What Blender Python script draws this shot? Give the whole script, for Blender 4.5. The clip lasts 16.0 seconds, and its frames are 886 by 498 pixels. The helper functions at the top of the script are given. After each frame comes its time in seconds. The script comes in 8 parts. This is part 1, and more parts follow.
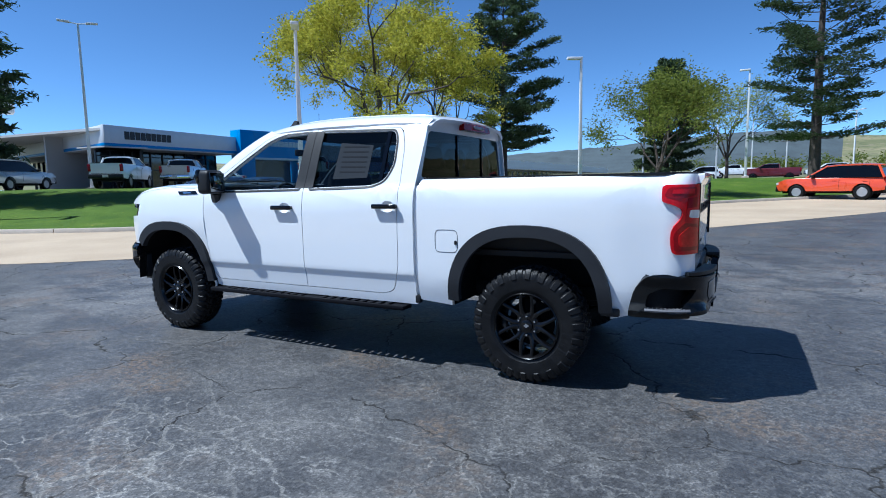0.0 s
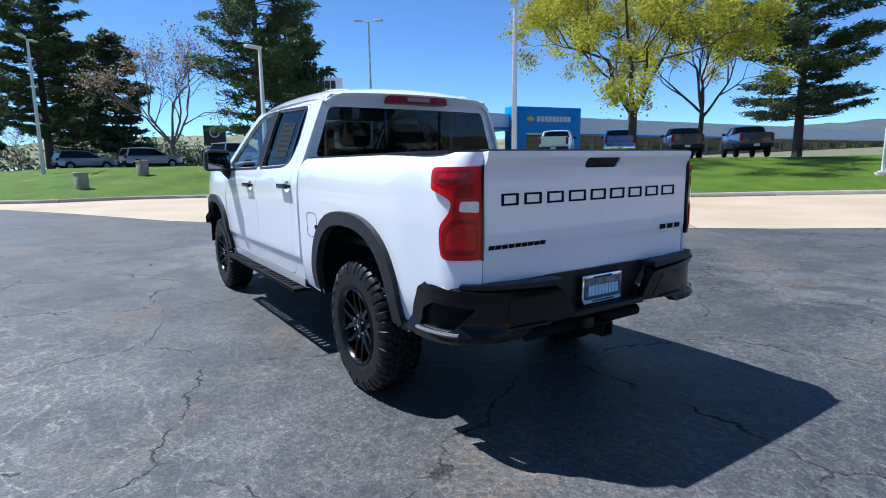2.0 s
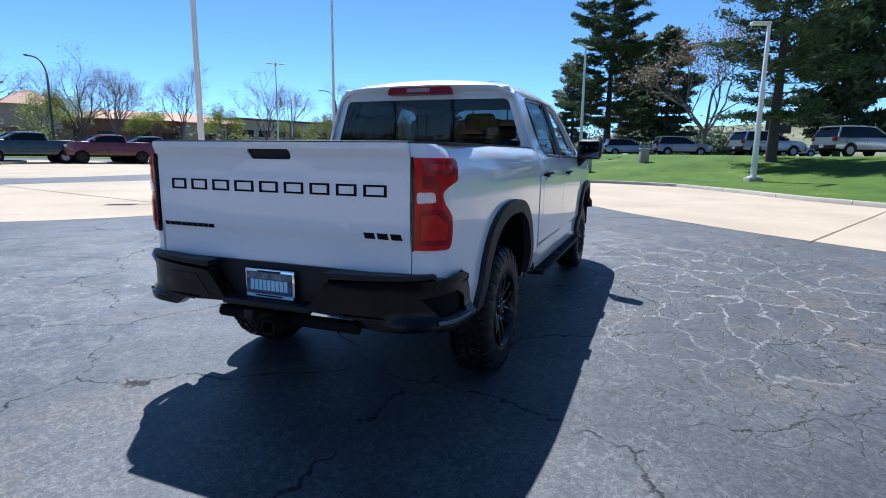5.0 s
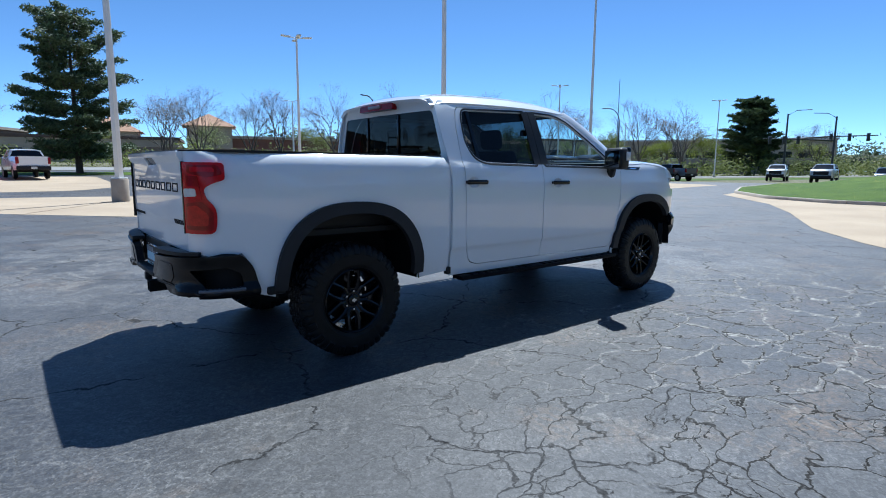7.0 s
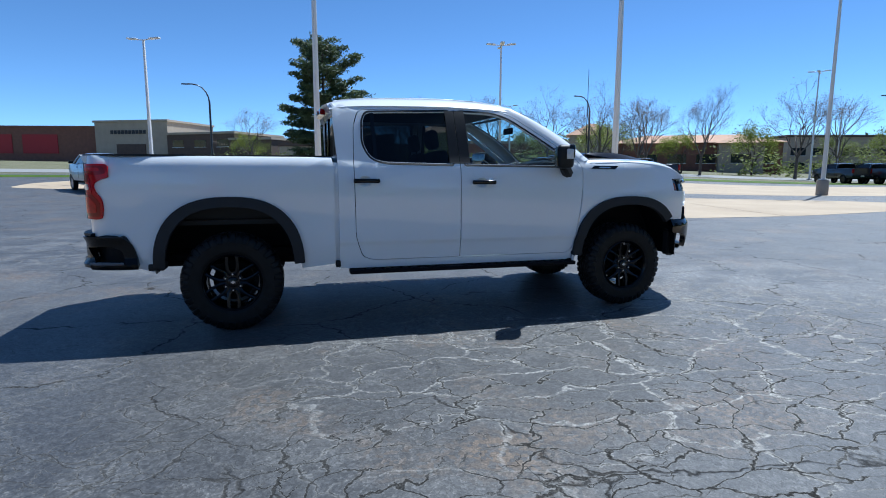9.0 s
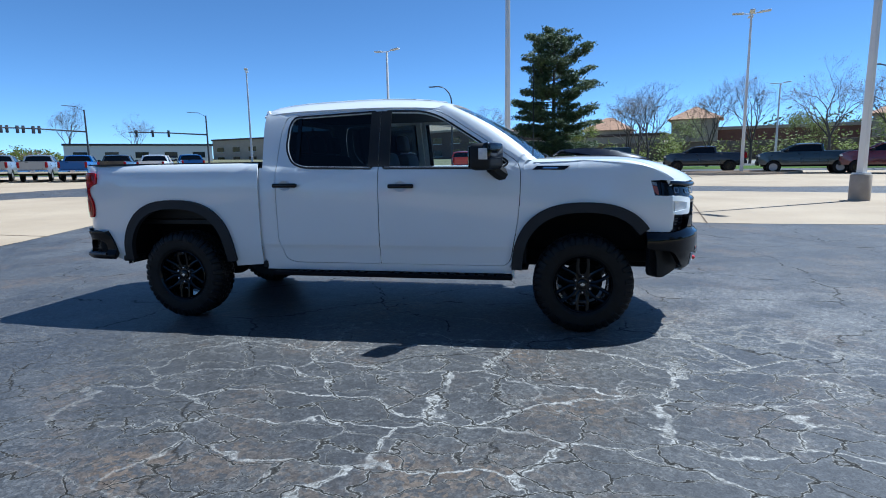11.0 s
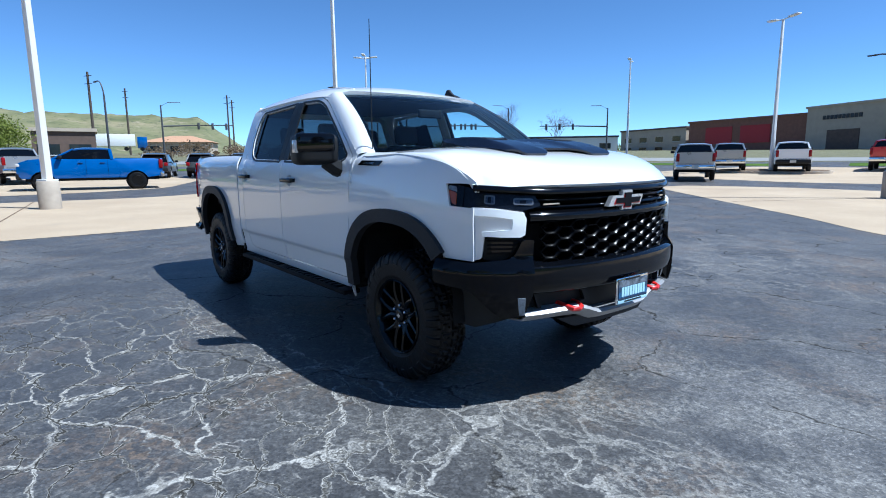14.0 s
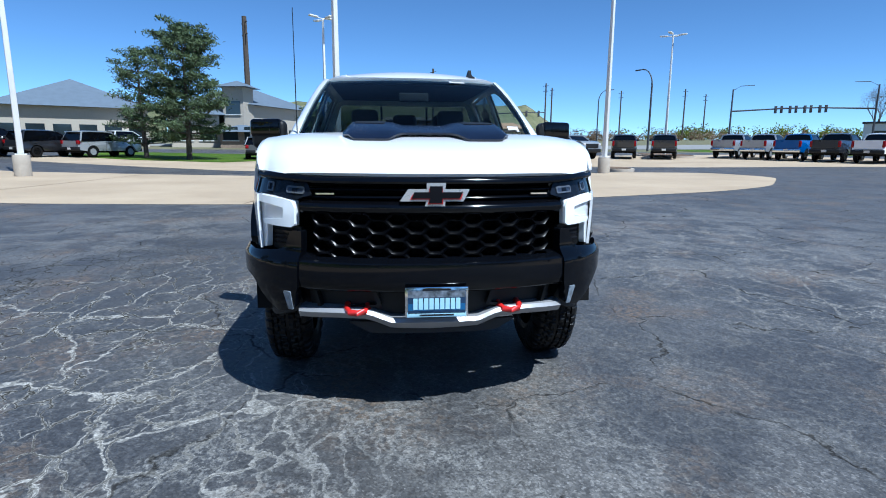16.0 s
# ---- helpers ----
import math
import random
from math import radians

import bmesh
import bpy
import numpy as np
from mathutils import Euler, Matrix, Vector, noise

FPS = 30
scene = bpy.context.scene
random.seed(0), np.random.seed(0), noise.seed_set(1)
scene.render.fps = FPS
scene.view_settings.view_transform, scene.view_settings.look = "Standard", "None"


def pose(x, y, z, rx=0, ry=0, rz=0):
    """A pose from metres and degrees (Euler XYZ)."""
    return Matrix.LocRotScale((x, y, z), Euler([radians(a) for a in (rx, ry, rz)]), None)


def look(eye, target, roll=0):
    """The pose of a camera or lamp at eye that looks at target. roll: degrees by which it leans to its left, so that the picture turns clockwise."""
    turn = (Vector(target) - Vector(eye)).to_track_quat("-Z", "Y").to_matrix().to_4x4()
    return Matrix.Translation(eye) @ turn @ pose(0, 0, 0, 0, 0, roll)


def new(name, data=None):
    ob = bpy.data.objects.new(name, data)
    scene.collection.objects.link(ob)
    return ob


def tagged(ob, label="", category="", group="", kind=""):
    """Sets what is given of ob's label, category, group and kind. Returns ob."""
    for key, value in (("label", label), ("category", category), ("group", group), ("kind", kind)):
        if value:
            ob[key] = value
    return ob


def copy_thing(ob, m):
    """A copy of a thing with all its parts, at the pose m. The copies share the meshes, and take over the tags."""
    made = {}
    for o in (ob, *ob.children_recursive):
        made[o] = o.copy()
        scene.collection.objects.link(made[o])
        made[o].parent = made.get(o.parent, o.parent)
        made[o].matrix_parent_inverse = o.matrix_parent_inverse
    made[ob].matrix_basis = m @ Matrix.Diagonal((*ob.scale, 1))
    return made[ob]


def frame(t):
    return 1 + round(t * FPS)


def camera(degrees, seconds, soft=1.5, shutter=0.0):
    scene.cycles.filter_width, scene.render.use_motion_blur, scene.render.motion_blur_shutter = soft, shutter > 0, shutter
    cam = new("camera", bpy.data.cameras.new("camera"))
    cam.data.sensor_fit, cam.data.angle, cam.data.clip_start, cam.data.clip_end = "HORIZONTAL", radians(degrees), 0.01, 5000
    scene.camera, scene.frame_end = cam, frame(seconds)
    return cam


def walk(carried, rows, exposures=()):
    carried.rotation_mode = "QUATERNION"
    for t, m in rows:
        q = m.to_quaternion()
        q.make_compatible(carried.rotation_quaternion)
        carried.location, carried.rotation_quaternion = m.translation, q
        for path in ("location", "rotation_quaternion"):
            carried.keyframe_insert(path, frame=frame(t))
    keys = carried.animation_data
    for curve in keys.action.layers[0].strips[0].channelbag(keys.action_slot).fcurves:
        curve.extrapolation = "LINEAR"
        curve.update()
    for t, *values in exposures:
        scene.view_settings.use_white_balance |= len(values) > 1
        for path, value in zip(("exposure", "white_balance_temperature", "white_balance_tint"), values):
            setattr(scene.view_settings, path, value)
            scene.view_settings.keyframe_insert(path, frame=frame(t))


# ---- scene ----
cam = camera(77.5, 16.0, soft=1.0)
PATH = [
    (0, (-1.28, 4.637, 1.434), (-0.353, 2.879, 1.202), -1.0),
    (0.5, (-1.854, 4.161, 1.445), (-0.755, 2.508, 1.2), -0.9),
    (1, (-2.312, 3.586, 1.432), (-1.033, 2.073, 1.154), -0.9),
    (1.5, (-2.782, 3.007, 1.427), (-1.304, 1.689, 1.146), -1.1),
    (2, (-3.117, 2.356, 1.423), (-1.466, 1.269, 1.118), -0.9),
    (2.5, (-3.454, 1.687, 1.435), (-1.646, 0.892, 1.118), -0.5),
    (3, (-3.627, 0.982, 1.432), (-1.715, 0.493, 1.113), -0.2),
    (3.5, (-3.779, 0.268, 1.433), (-1.816, 0.08, 1.105), 0.8),
    (4, (-3.727, -0.438, 1.421), (-1.757, -0.324, 1.092), 0.8),
    (4.5, (-3.652, -1.174, 1.433), (-1.726, -0.754, 1.095), 0.7),
    (5, (-3.441, -1.863, 1.432), (-1.603, -1.152, 1.09), 0.7),
    (5.5, (-3.235, -2.576, 1.419), (-1.491, -1.589, 1.089), 0.62),
    (6.0, (-2.913, -3.267, 1.405), (-1.307, -2.048, 1.089), 0.54),
    (6.5, (-2.488, -3.903, 1.392), (-1.051, -2.493, 1.088), 0.46),
    (7.0, (-1.974, -4.449, 1.378), (-0.721, -2.89, 1.088), 0.38),
    (7.5, (-1.385, -4.871, 1.365), (-0.316, -3.203, 1.087), 0.3),
    (8, (-0.794, -5.267, 1.344), (0.088, -3.494, 1.061), 0.2),
    (8.5, (-0.142, -5.569, 1.343), (0.57, -3.721, 1.065), 0.4),
    (9.0, (0.528, -5.85, 1.362), (1.045, -3.925, 1.079), 0.14),
    (9.5, (1.267, -5.995, 1.381), (1.564, -4.02, 1.093), -0.12),
    (10.0, (2.032, -6.007, 1.399), (2.098, -4.011, 1.106), -0.38),
    (10.5, (2.783, -5.886, 1.418), (2.619, -3.9, 1.12), -0.64),
    (11, (3.475, -5.633, 1.437), (3.097, -3.692, 1.134), -0.9),
    (11.5, (4.125, -5.332, 1.451), (3.556, -3.439, 1.15), -0.0),
    (12, (4.774, -4.997, 1.453), (3.991, -3.18, 1.162), -0.0),
    (12.5, (5.314, -4.535, 1.447), (4.308, -2.833, 1.149), 0.1),
    (13, (5.867, -4.057, 1.443), (4.663, -2.487, 1.147), 0.4),
    (13.5, (6.275, -3.472, 1.431), (4.89, -2.059, 1.132), 0.4),
    (14, (6.659, -2.855, 1.41), (5.103, -1.639, 1.093), -0.5),
    (14.5, (6.925, -2.234, 1.403), (5.241, -1.207, 1.073), 0.4),
    (15, (7.207, -1.597, 1.411), (5.397, -0.821, 1.065), 1.1),
    (15.5, (7.349, -0.946, 1.408), (5.453, -0.421, 1.048), 1.0),
    (16, (7.449, -0.259, 1.403), (5.494, -0.044, 1.04), 0.4),
]
walk(cam, [(t, look(e, g, r)) for t, e, g, r in PATH], [(0.0, 0.58, 4960, 6), (1.0, 0.66, 5060, 7), (2.0, 0.84, 5160, 8), (3.0, 0.92, 5100, 9), (4.5, 0.90, 5080, 9), (5.2, 0.82, 5060, 8), (7.5, 0.62, 5120, 5), (8.5, 0.60, 5080, 5), (11.0, 0.58, 4960, 4), (12.0, 0.58, 4920, 4), (14.0, 0.76, 5000, 5), (16.0, 0.57, 4960, 4)])

# ---- world and sun ----
SUN_DIR = Vector((0.49, 0.35, 1.0)).normalized()
world = bpy.data.worlds.new("sky")
scene.world = world
world.use_nodes = True
wt = world.node_tree
sky = wt.nodes.new("ShaderNodeTexSky")
sky.sky_type = 'NISHITA'
sky.sun_disc = False
sky.sun_elevation = math.asin(SUN_DIR.z)
sky.sun_rotation = math.atan2(SUN_DIR.x, SUN_DIR.y)
sky.altitude = 1700
sky.air_density = 0.6
sky.dust_density = 0.0
sky.ozone_density = 0.4
wt.nodes["Background"].inputs["Strength"].default_value = 0.094
clear = wt.nodes.new("ShaderNodeMix")
clear.data_type = 'RGBA'
clear.blend_type = 'MULTIPLY'
clear.inputs["Factor"].default_value = 1.0
clear.inputs[7].default_value = (0.88, 1.0, 1.035, 1)
wt.links.new(sky.outputs[0], clear.inputs[6])
wt.links.new(clear.outputs[2], wt.nodes["Background"].inputs["Color"])
sun_data = bpy.data.lights.new("sun", 'SUN')
sun_data.energy = 5.0
sun_data.angle = radians(0.53)
sun_data.color = (1.0, 0.915, 0.79)
sun_lamp = new("sun", sun_data)
sun_lamp.matrix_world = look(SUN_DIR * 50, (0, 0, 0))

# ---- materials ----
def nodes_of(name):
    m = bpy.data.materials.new(name)
    m.use_nodes = True
    t = m.node_tree
    return m, t, t.nodes["Principled BSDF"]


def lk(t, a, b):
    t.links.new(a, b)


def coords(t, kind="Object"):
    return t.nodes.new("ShaderNodeTexCoord").outputs[kind]


def noise_tex(t, vec, scale, detail=4.0, rough=0.55):
    n = t.nodes.new("ShaderNodeTexNoise")
    n.inputs["Scale"].default_value = scale
    n.inputs["Detail"].default_value = detail
    n.inputs["Roughness"].default_value = rough
    lk(t, vec, n.inputs["Vector"])
    return n


def ramp(t, fac, stops):
    r = t.nodes.new("ShaderNodeValToRGB")
    e = r.color_ramp.elements
    while len(e) < len(stops):
        e.new(0.5)
    for i, (p, c) in enumerate(stops):
        e[i].position = p
        e[i].color = (c, c, c, 1) if isinstance(c, (int, float)) else (*c, 1)
    lk(t, fac, r.inputs["Fac"])
    return r.outputs["Color"]


def mixc(t, fac, a, b, blend='MIX'):
    m = t.nodes.new("ShaderNodeMix")
    m.data_type = 'RGBA'
    m.blend_type = blend
    for sock, val in ((m.inputs[0], fac), (m.inputs[6], a), (m.inputs[7], b)):
        if isinstance(val, (int, float)):
            sock.default_value = val
        elif isinstance(val, tuple):
            sock.default_value = (*val, 1)
        else:
            lk(t, val, sock)
    return m.outputs[2]


def mathn(t, op, a, b=0.0):
    m = t.nodes.new("ShaderNodeMath")
    m.operation = op
    for sock, val in ((m.inputs[0], a), (m.inputs[1], b)):
        if isinstance(val, (int, float)):
            sock.default_value = val
        else:
            lk(t, val, sock)
    return m.outputs[0]


def bump(t, bsdf, height, strength, dist=0.01):
    b = t.nodes.new("ShaderNodeBump")
    b.inputs["Strength"].default_value = strength
    b.inputs["Distance"].default_value = dist
    lk(t, height, b.inputs["Height"])
    lk(t, b.outputs[0], bsdf.inputs["Normal"])


def plain(name, col, rough=0.5, metal=0.0, var=0.12, scale=6.0, fine=90.0, bmp=0.0, coat=0.0, rand=0.0, spec=0.5):
    """A surface with a soft large variation, a fine grain and, where asked, relief and a clear coat."""
    m, t, b = nodes_of(name)
    co = coords(t)
    n1 = noise_tex(t, co, scale, 4)
    n2 = noise_tex(t, co, fine, 3)
    f = mathn(t, 'ADD', mathn(t, 'MULTIPLY', n1.outputs["Fac"], 0.65), mathn(t, 'MULTIPLY', n2.outputs["Fac"], 0.35))
    lo = tuple(max(0.0, c * (1 - var)) for c in col)
    hi = tuple(min(1.0, c * (1 + var)) for c in col)
    c = ramp(t, f, [(0.3, lo), (0.7, hi)])
    if rand:
        info = t.nodes.new("ShaderNodeObjectInfo")
        k = mathn(t, 'ADD', mathn(t, 'MULTIPLY', info.outputs["Random"], rand), 1 - rand / 2)
        h = t.nodes.new("ShaderNodeHueSaturation")
        lk(t, c, h.inputs["Color"])
        lk(t, k, h.inputs["Value"])
        c = h.outputs[0]
    lk(t, c, b.inputs["Base Color"])
    b.inputs["Metallic"].default_value = metal
    b.inputs["Specular IOR Level"].default_value = spec
    r = mathn(t, 'ADD', mathn(t, 'MULTIPLY', mathn(t, 'SUBTRACT', n1.outputs["Fac"], 0.5), min(0.25, rough * 0.6)), rough)
    lk(t, r, b.inputs["Roughness"])
    if coat:
        b.inputs["Coat Weight"].default_value = coat
        b.inputs["Coat Roughness"].default_value = 0.03
    if bmp:
        bump(t, b, n2.outputs["Fac"], bmp, 0.004)
    return m


def glass(name, col, alpha_mix, rough=0.0, gloss=0.9):
    """Car or building glass: a mirror-like gloss over a tinted see-through sheet."""
    m, t, b = nodes_of(name)
    t.nodes.remove(b)
    tr = t.nodes.new("ShaderNodeBsdfTransparent")
    tr.inputs[0].default_value = (*col, 1)
    gl = t.nodes.new("ShaderNodeBsdfGlossy")
    gl.inputs["Roughness"].default_value = rough
    lw = t.nodes.new("ShaderNodeLayerWeight")
    lw.inputs[0].default_value = 0.5
    fr = mathn(t, 'ADD', mathn(t, 'MULTIPLY', mathn(t, 'POWER', lw.outputs["Facing"], 5.0), 0.95), 0.045)
    k = mathn(t, 'ADD', mathn(t, 'MULTIPLY', fr, gloss), alpha_mix)
    mx = t.nodes.new("ShaderNodeMixShader")
    lk(t, k, mx.inputs[0])
    lk(t, tr.outputs[0], mx.inputs[1])
    lk(t, gl.outputs[0], mx.inputs[2])
    lk(t, mx.outputs[0], t.nodes["Material Output"].inputs[0])
    return m


M_WHITE = plain("white_paint", (0.77, 0.78, 0.79), 0.32, var=0.02, scale=1.5, fine=300, coat=1.0)
M_BLACKPL = plain("black_plastic", (0.011, 0.0115, 0.0125), 0.5, var=0.25, fine=400, bmp=0.15, spec=0.28)
M_GREYPL = plain("grey_flare_plastic", (0.020, 0.021, 0.024), 0.55, var=0.2, fine=500, bmp=0.2, spec=0.3)
M_GLOSSBLK = plain("gloss_black", (0.0018, 0.002, 0.003), 0.09, var=0.2, spec=0.36)
M_NAVY = plain("black_hood_insert", (0.006, 0.009, 0.022), 0.25, var=0.25, spec=0.45)
M_TYRE = plain("tyre_rubber", (0.0075, 0.0075, 0.008), 0.42, var=0.5, scale=14, fine=220, bmp=0.35, spec=0.2)
M_RIM = plain("black_wheel", (0.0035, 0.0035, 0.004), 0.2, var=0.2, spec=0.36)
M_BUMP = plain("satin_black_bumper", (0.005, 0.0055, 0.006), 0.24, var=0.25, fine=300, spec=0.25)
M_CHROME = plain("chrome", (0.72, 0.73, 0.75), 0.12, metal=1.0, var=0.04)
M_SILVER = plain("silver_skid_plate", (0.36, 0.36, 0.37), 0.42, metal=0.4, var=0.08)
M_RED = plain("red_hook_paint", (0.55, 0.018, 0.015), 0.35, var=0.1, coat=0.5)
M_REDLINE = plain("red_trim", (0.45, 0.01, 0.012), 0.35, var=0.1)
M_DARKIN = plain("dark_interior", (0.010, 0.0105, 0.012), 0.8, var=0.3, spec=0.2)
M_SEAT = plain("seat_cloth", (0.016, 0.016, 0.018), 0.75, var=0.3, fine=200)
M_UNDER = plain("underbody", (0.006, 0.006, 0.0065), 0.8, var=0.4, spec=0.2)
M_GLASS = glass("tinted_glass", (0.10, 0.125, 0.145), 0.0, 0.0, 0.62)
M_GLASSF = glass("front_glass", (0.88, 0.945, 0.945), 0.0, 0.0, 0.7)
M_WSH = glass("windshield_glass", (0.74, 0.85, 0.86), 0.0, 0.0, 0.9)
M_TAIL = plain("tail_lamp_red", (0.47, 0.004, 0.009), 0.12, var=0.3, scale=22, spec=0.26)
M_TAILDK = plain("tail_lamp_dark_red", (0.25, 0.003, 0.006), 0.1, var=0.3, scale=14, spec=0.26)
M_TAILOR = plain("tail_lamp_orange_red", (0.50, 0.008, 0.008), 0.16, var=0.3, scale=30, spec=0.26)
M_TAILV = plain("parked_tail_lamp_red", (0.22, 0.004, 0.006), 0.2, var=0.2, spec=0.3)
M_CLEAR = plain("clear_lamp", (0.62, 0.60, 0.58), 0.1, var=0.15, scale=30, coat=1.0)
M_HEAD = plain("headlamp_dark", (0.007, 0.009, 0.014), 0.06, var=0.6, scale=18, spec=0.22)
M_EMBSIL = plain("satin_silver_emblem", (0.55, 0.56, 0.58), 0.28, metal=0.55, var=0.05)
M_LETBLK = plain("flat_black_lettering", (0.004, 0.004, 0.006), 0.6, var=0.1, spec=0.12)
M_SMOKE = plain("smoky_lamp_lens", (0.20, 0.23, 0.27), 0.08, var=0.5, scale=40)
M_WING = plain("black_wing_paint", (0.0020, 0.0025, 0.004), 0.09, var=0.2, spec=0.26)
M_GRILLE = plain("gloss_black_grille", (0.002, 0.0022, 0.003), 0.27, var=0.2, spec=0.2)
M_LAMPRIM = plain("lamp_rim", (0.16, 0.17, 0.19), 0.2, metal=0.5, var=0.3, scale=40)
M_PROJ = plain("projector_glass", (0.035, 0.045, 0.07), 0.06, var=0.6, scale=60, spec=0.5)
M_STEP = plain("grey_step_plastic", (0.13, 0.13, 0.14), 0.6, var=0.2, fine=200, bmp=0.3)
M_DRL = plain("running_lamp_white", (0.86, 0.87, 0.86), 0.18, var=0.02)
M_DRL.node_tree.nodes["Principled BSDF"].inputs["Emission Color"].default_value = (0.95, 0.98, 1.0, 1)
M_DRL.node_tree.nodes["Principled BSDF"].inputs["Emission Strength"].default_value = 0.08
M_MIRROR = plain("mirror_glass", (0.16, 0.17, 0.18), 0.05, metal=1.0, var=0.04)
M_AMBER = plain("amber_reflector", (0.34, 0.065, 0.008), 0.15, var=0.15, coat=1.0)
M_PLATEBLUE = plain("plate_blue", (0.012, 0.035, 0.085), 0.3, var=0.25, coat=0.4)
M_LETTER = plain("pale_blue_lettering", (0.42, 0.66, 0.78), 0.4, var=0.05)
M_PLATEGREY = plain("plate_picture_grey", (0.12, 0.14, 0.17), 0.4, var=1.2, scale=26, fine=60)
M_PLATESKY = plain("plate_band_blue", (0.02, 0.10, 0.24), 0.4, var=0.3, scale=20)
# window tint is put into these two colours; the sheet lies outside the glass
M_DIMPAPER = plain("tint_dimmed_paper", (0.026, 0.030, 0.036), 0.7, var=0.1, spec=0.05)
M_DIMINK = plain("tint_dimmed_ink", (0.017, 0.019, 0.023), 0.7, spec=0.05)
M_POLE = plain("white_pole_paint", (0.70, 0.70, 0.69), 0.45, var=0.08, scale=2)
M_DKPOLE = plain("dark_pole_paint", (0.05, 0.05, 0.055), 0.5, var=0.2)
M_CONC = plain("pole_base_concrete", (0.36, 0.31, 0.25), 0.85, var=0.22, scale=3, fine=60, bmp=0.3)
M_BARK = plain("bark", (0.075, 0.058, 0.045), 0.9, var=0.45, scale=5, fine=40, bmp=0.6)
M_BARKPALE = plain("pale_bark", (0.17, 0.14, 0.115), 0.9, var=0.4, scale=5, fine=40, bmp=0.4)


def leaf_mat(name, a, b, trans=0.25):
    m, t, bs = nodes_of(name)
    g = t.nodes.new("ShaderNodeNewGeometry")
    n = noise_tex(t, coords(t), 0.5, 3)
    f = mathn(t, 'ADD', mathn(t, 'MULTIPLY', g.outputs["Random Per Island"], 0.6), mathn(t, 'MULTIPLY', n.outputs["Fac"], 0.5))
    c = ramp(t, f, [(0.2, a), (0.85, b)])
    lk(t, c, bs.inputs["Base Color"])
    bs.inputs["Roughness"].default_value = 0.6
    bs.inputs["Specular IOR Level"].default_value = 0.25
    tl = t.nodes.new("ShaderNodeBsdfTranslucent")
    lk(t, c, tl.inputs[0])
    mx = t.nodes.new("ShaderNodeMixShader")
    mx.inputs[0].default_value = trans
    lk(t, bs.outputs[0], mx.inputs[1])
    lk(t, tl.outputs[0], mx.inputs[2])
    lk(t, mx.outputs[0], t.nodes["Material Output"].inputs[0])
    return m


M_PINE = leaf_mat("pine_needles", (0.030, 0.047, 0.025), (0.120, 0.165, 0.072), 0.22)
M_SPRING = leaf_mat("spring_leaves", (0.27, 0.275, 0.022), (0.60, 0.55, 0.07), 0.40)
M_GREENLF = leaf_mat("young_green_leaves", (0.10, 0.135, 0.022), (0.27, 0.30, 0.06), 0.38)
M_BUD = leaf_mat("budding_twigs", (0.17, 0.12, 0.08), (0.33, 0.24, 0.15), 0.2)
M_TWIG = plain("grey_twigs", (0.105, 0.088, 0.072), 0.9, var=0.35)


ASPH_ROUGH = 0.44


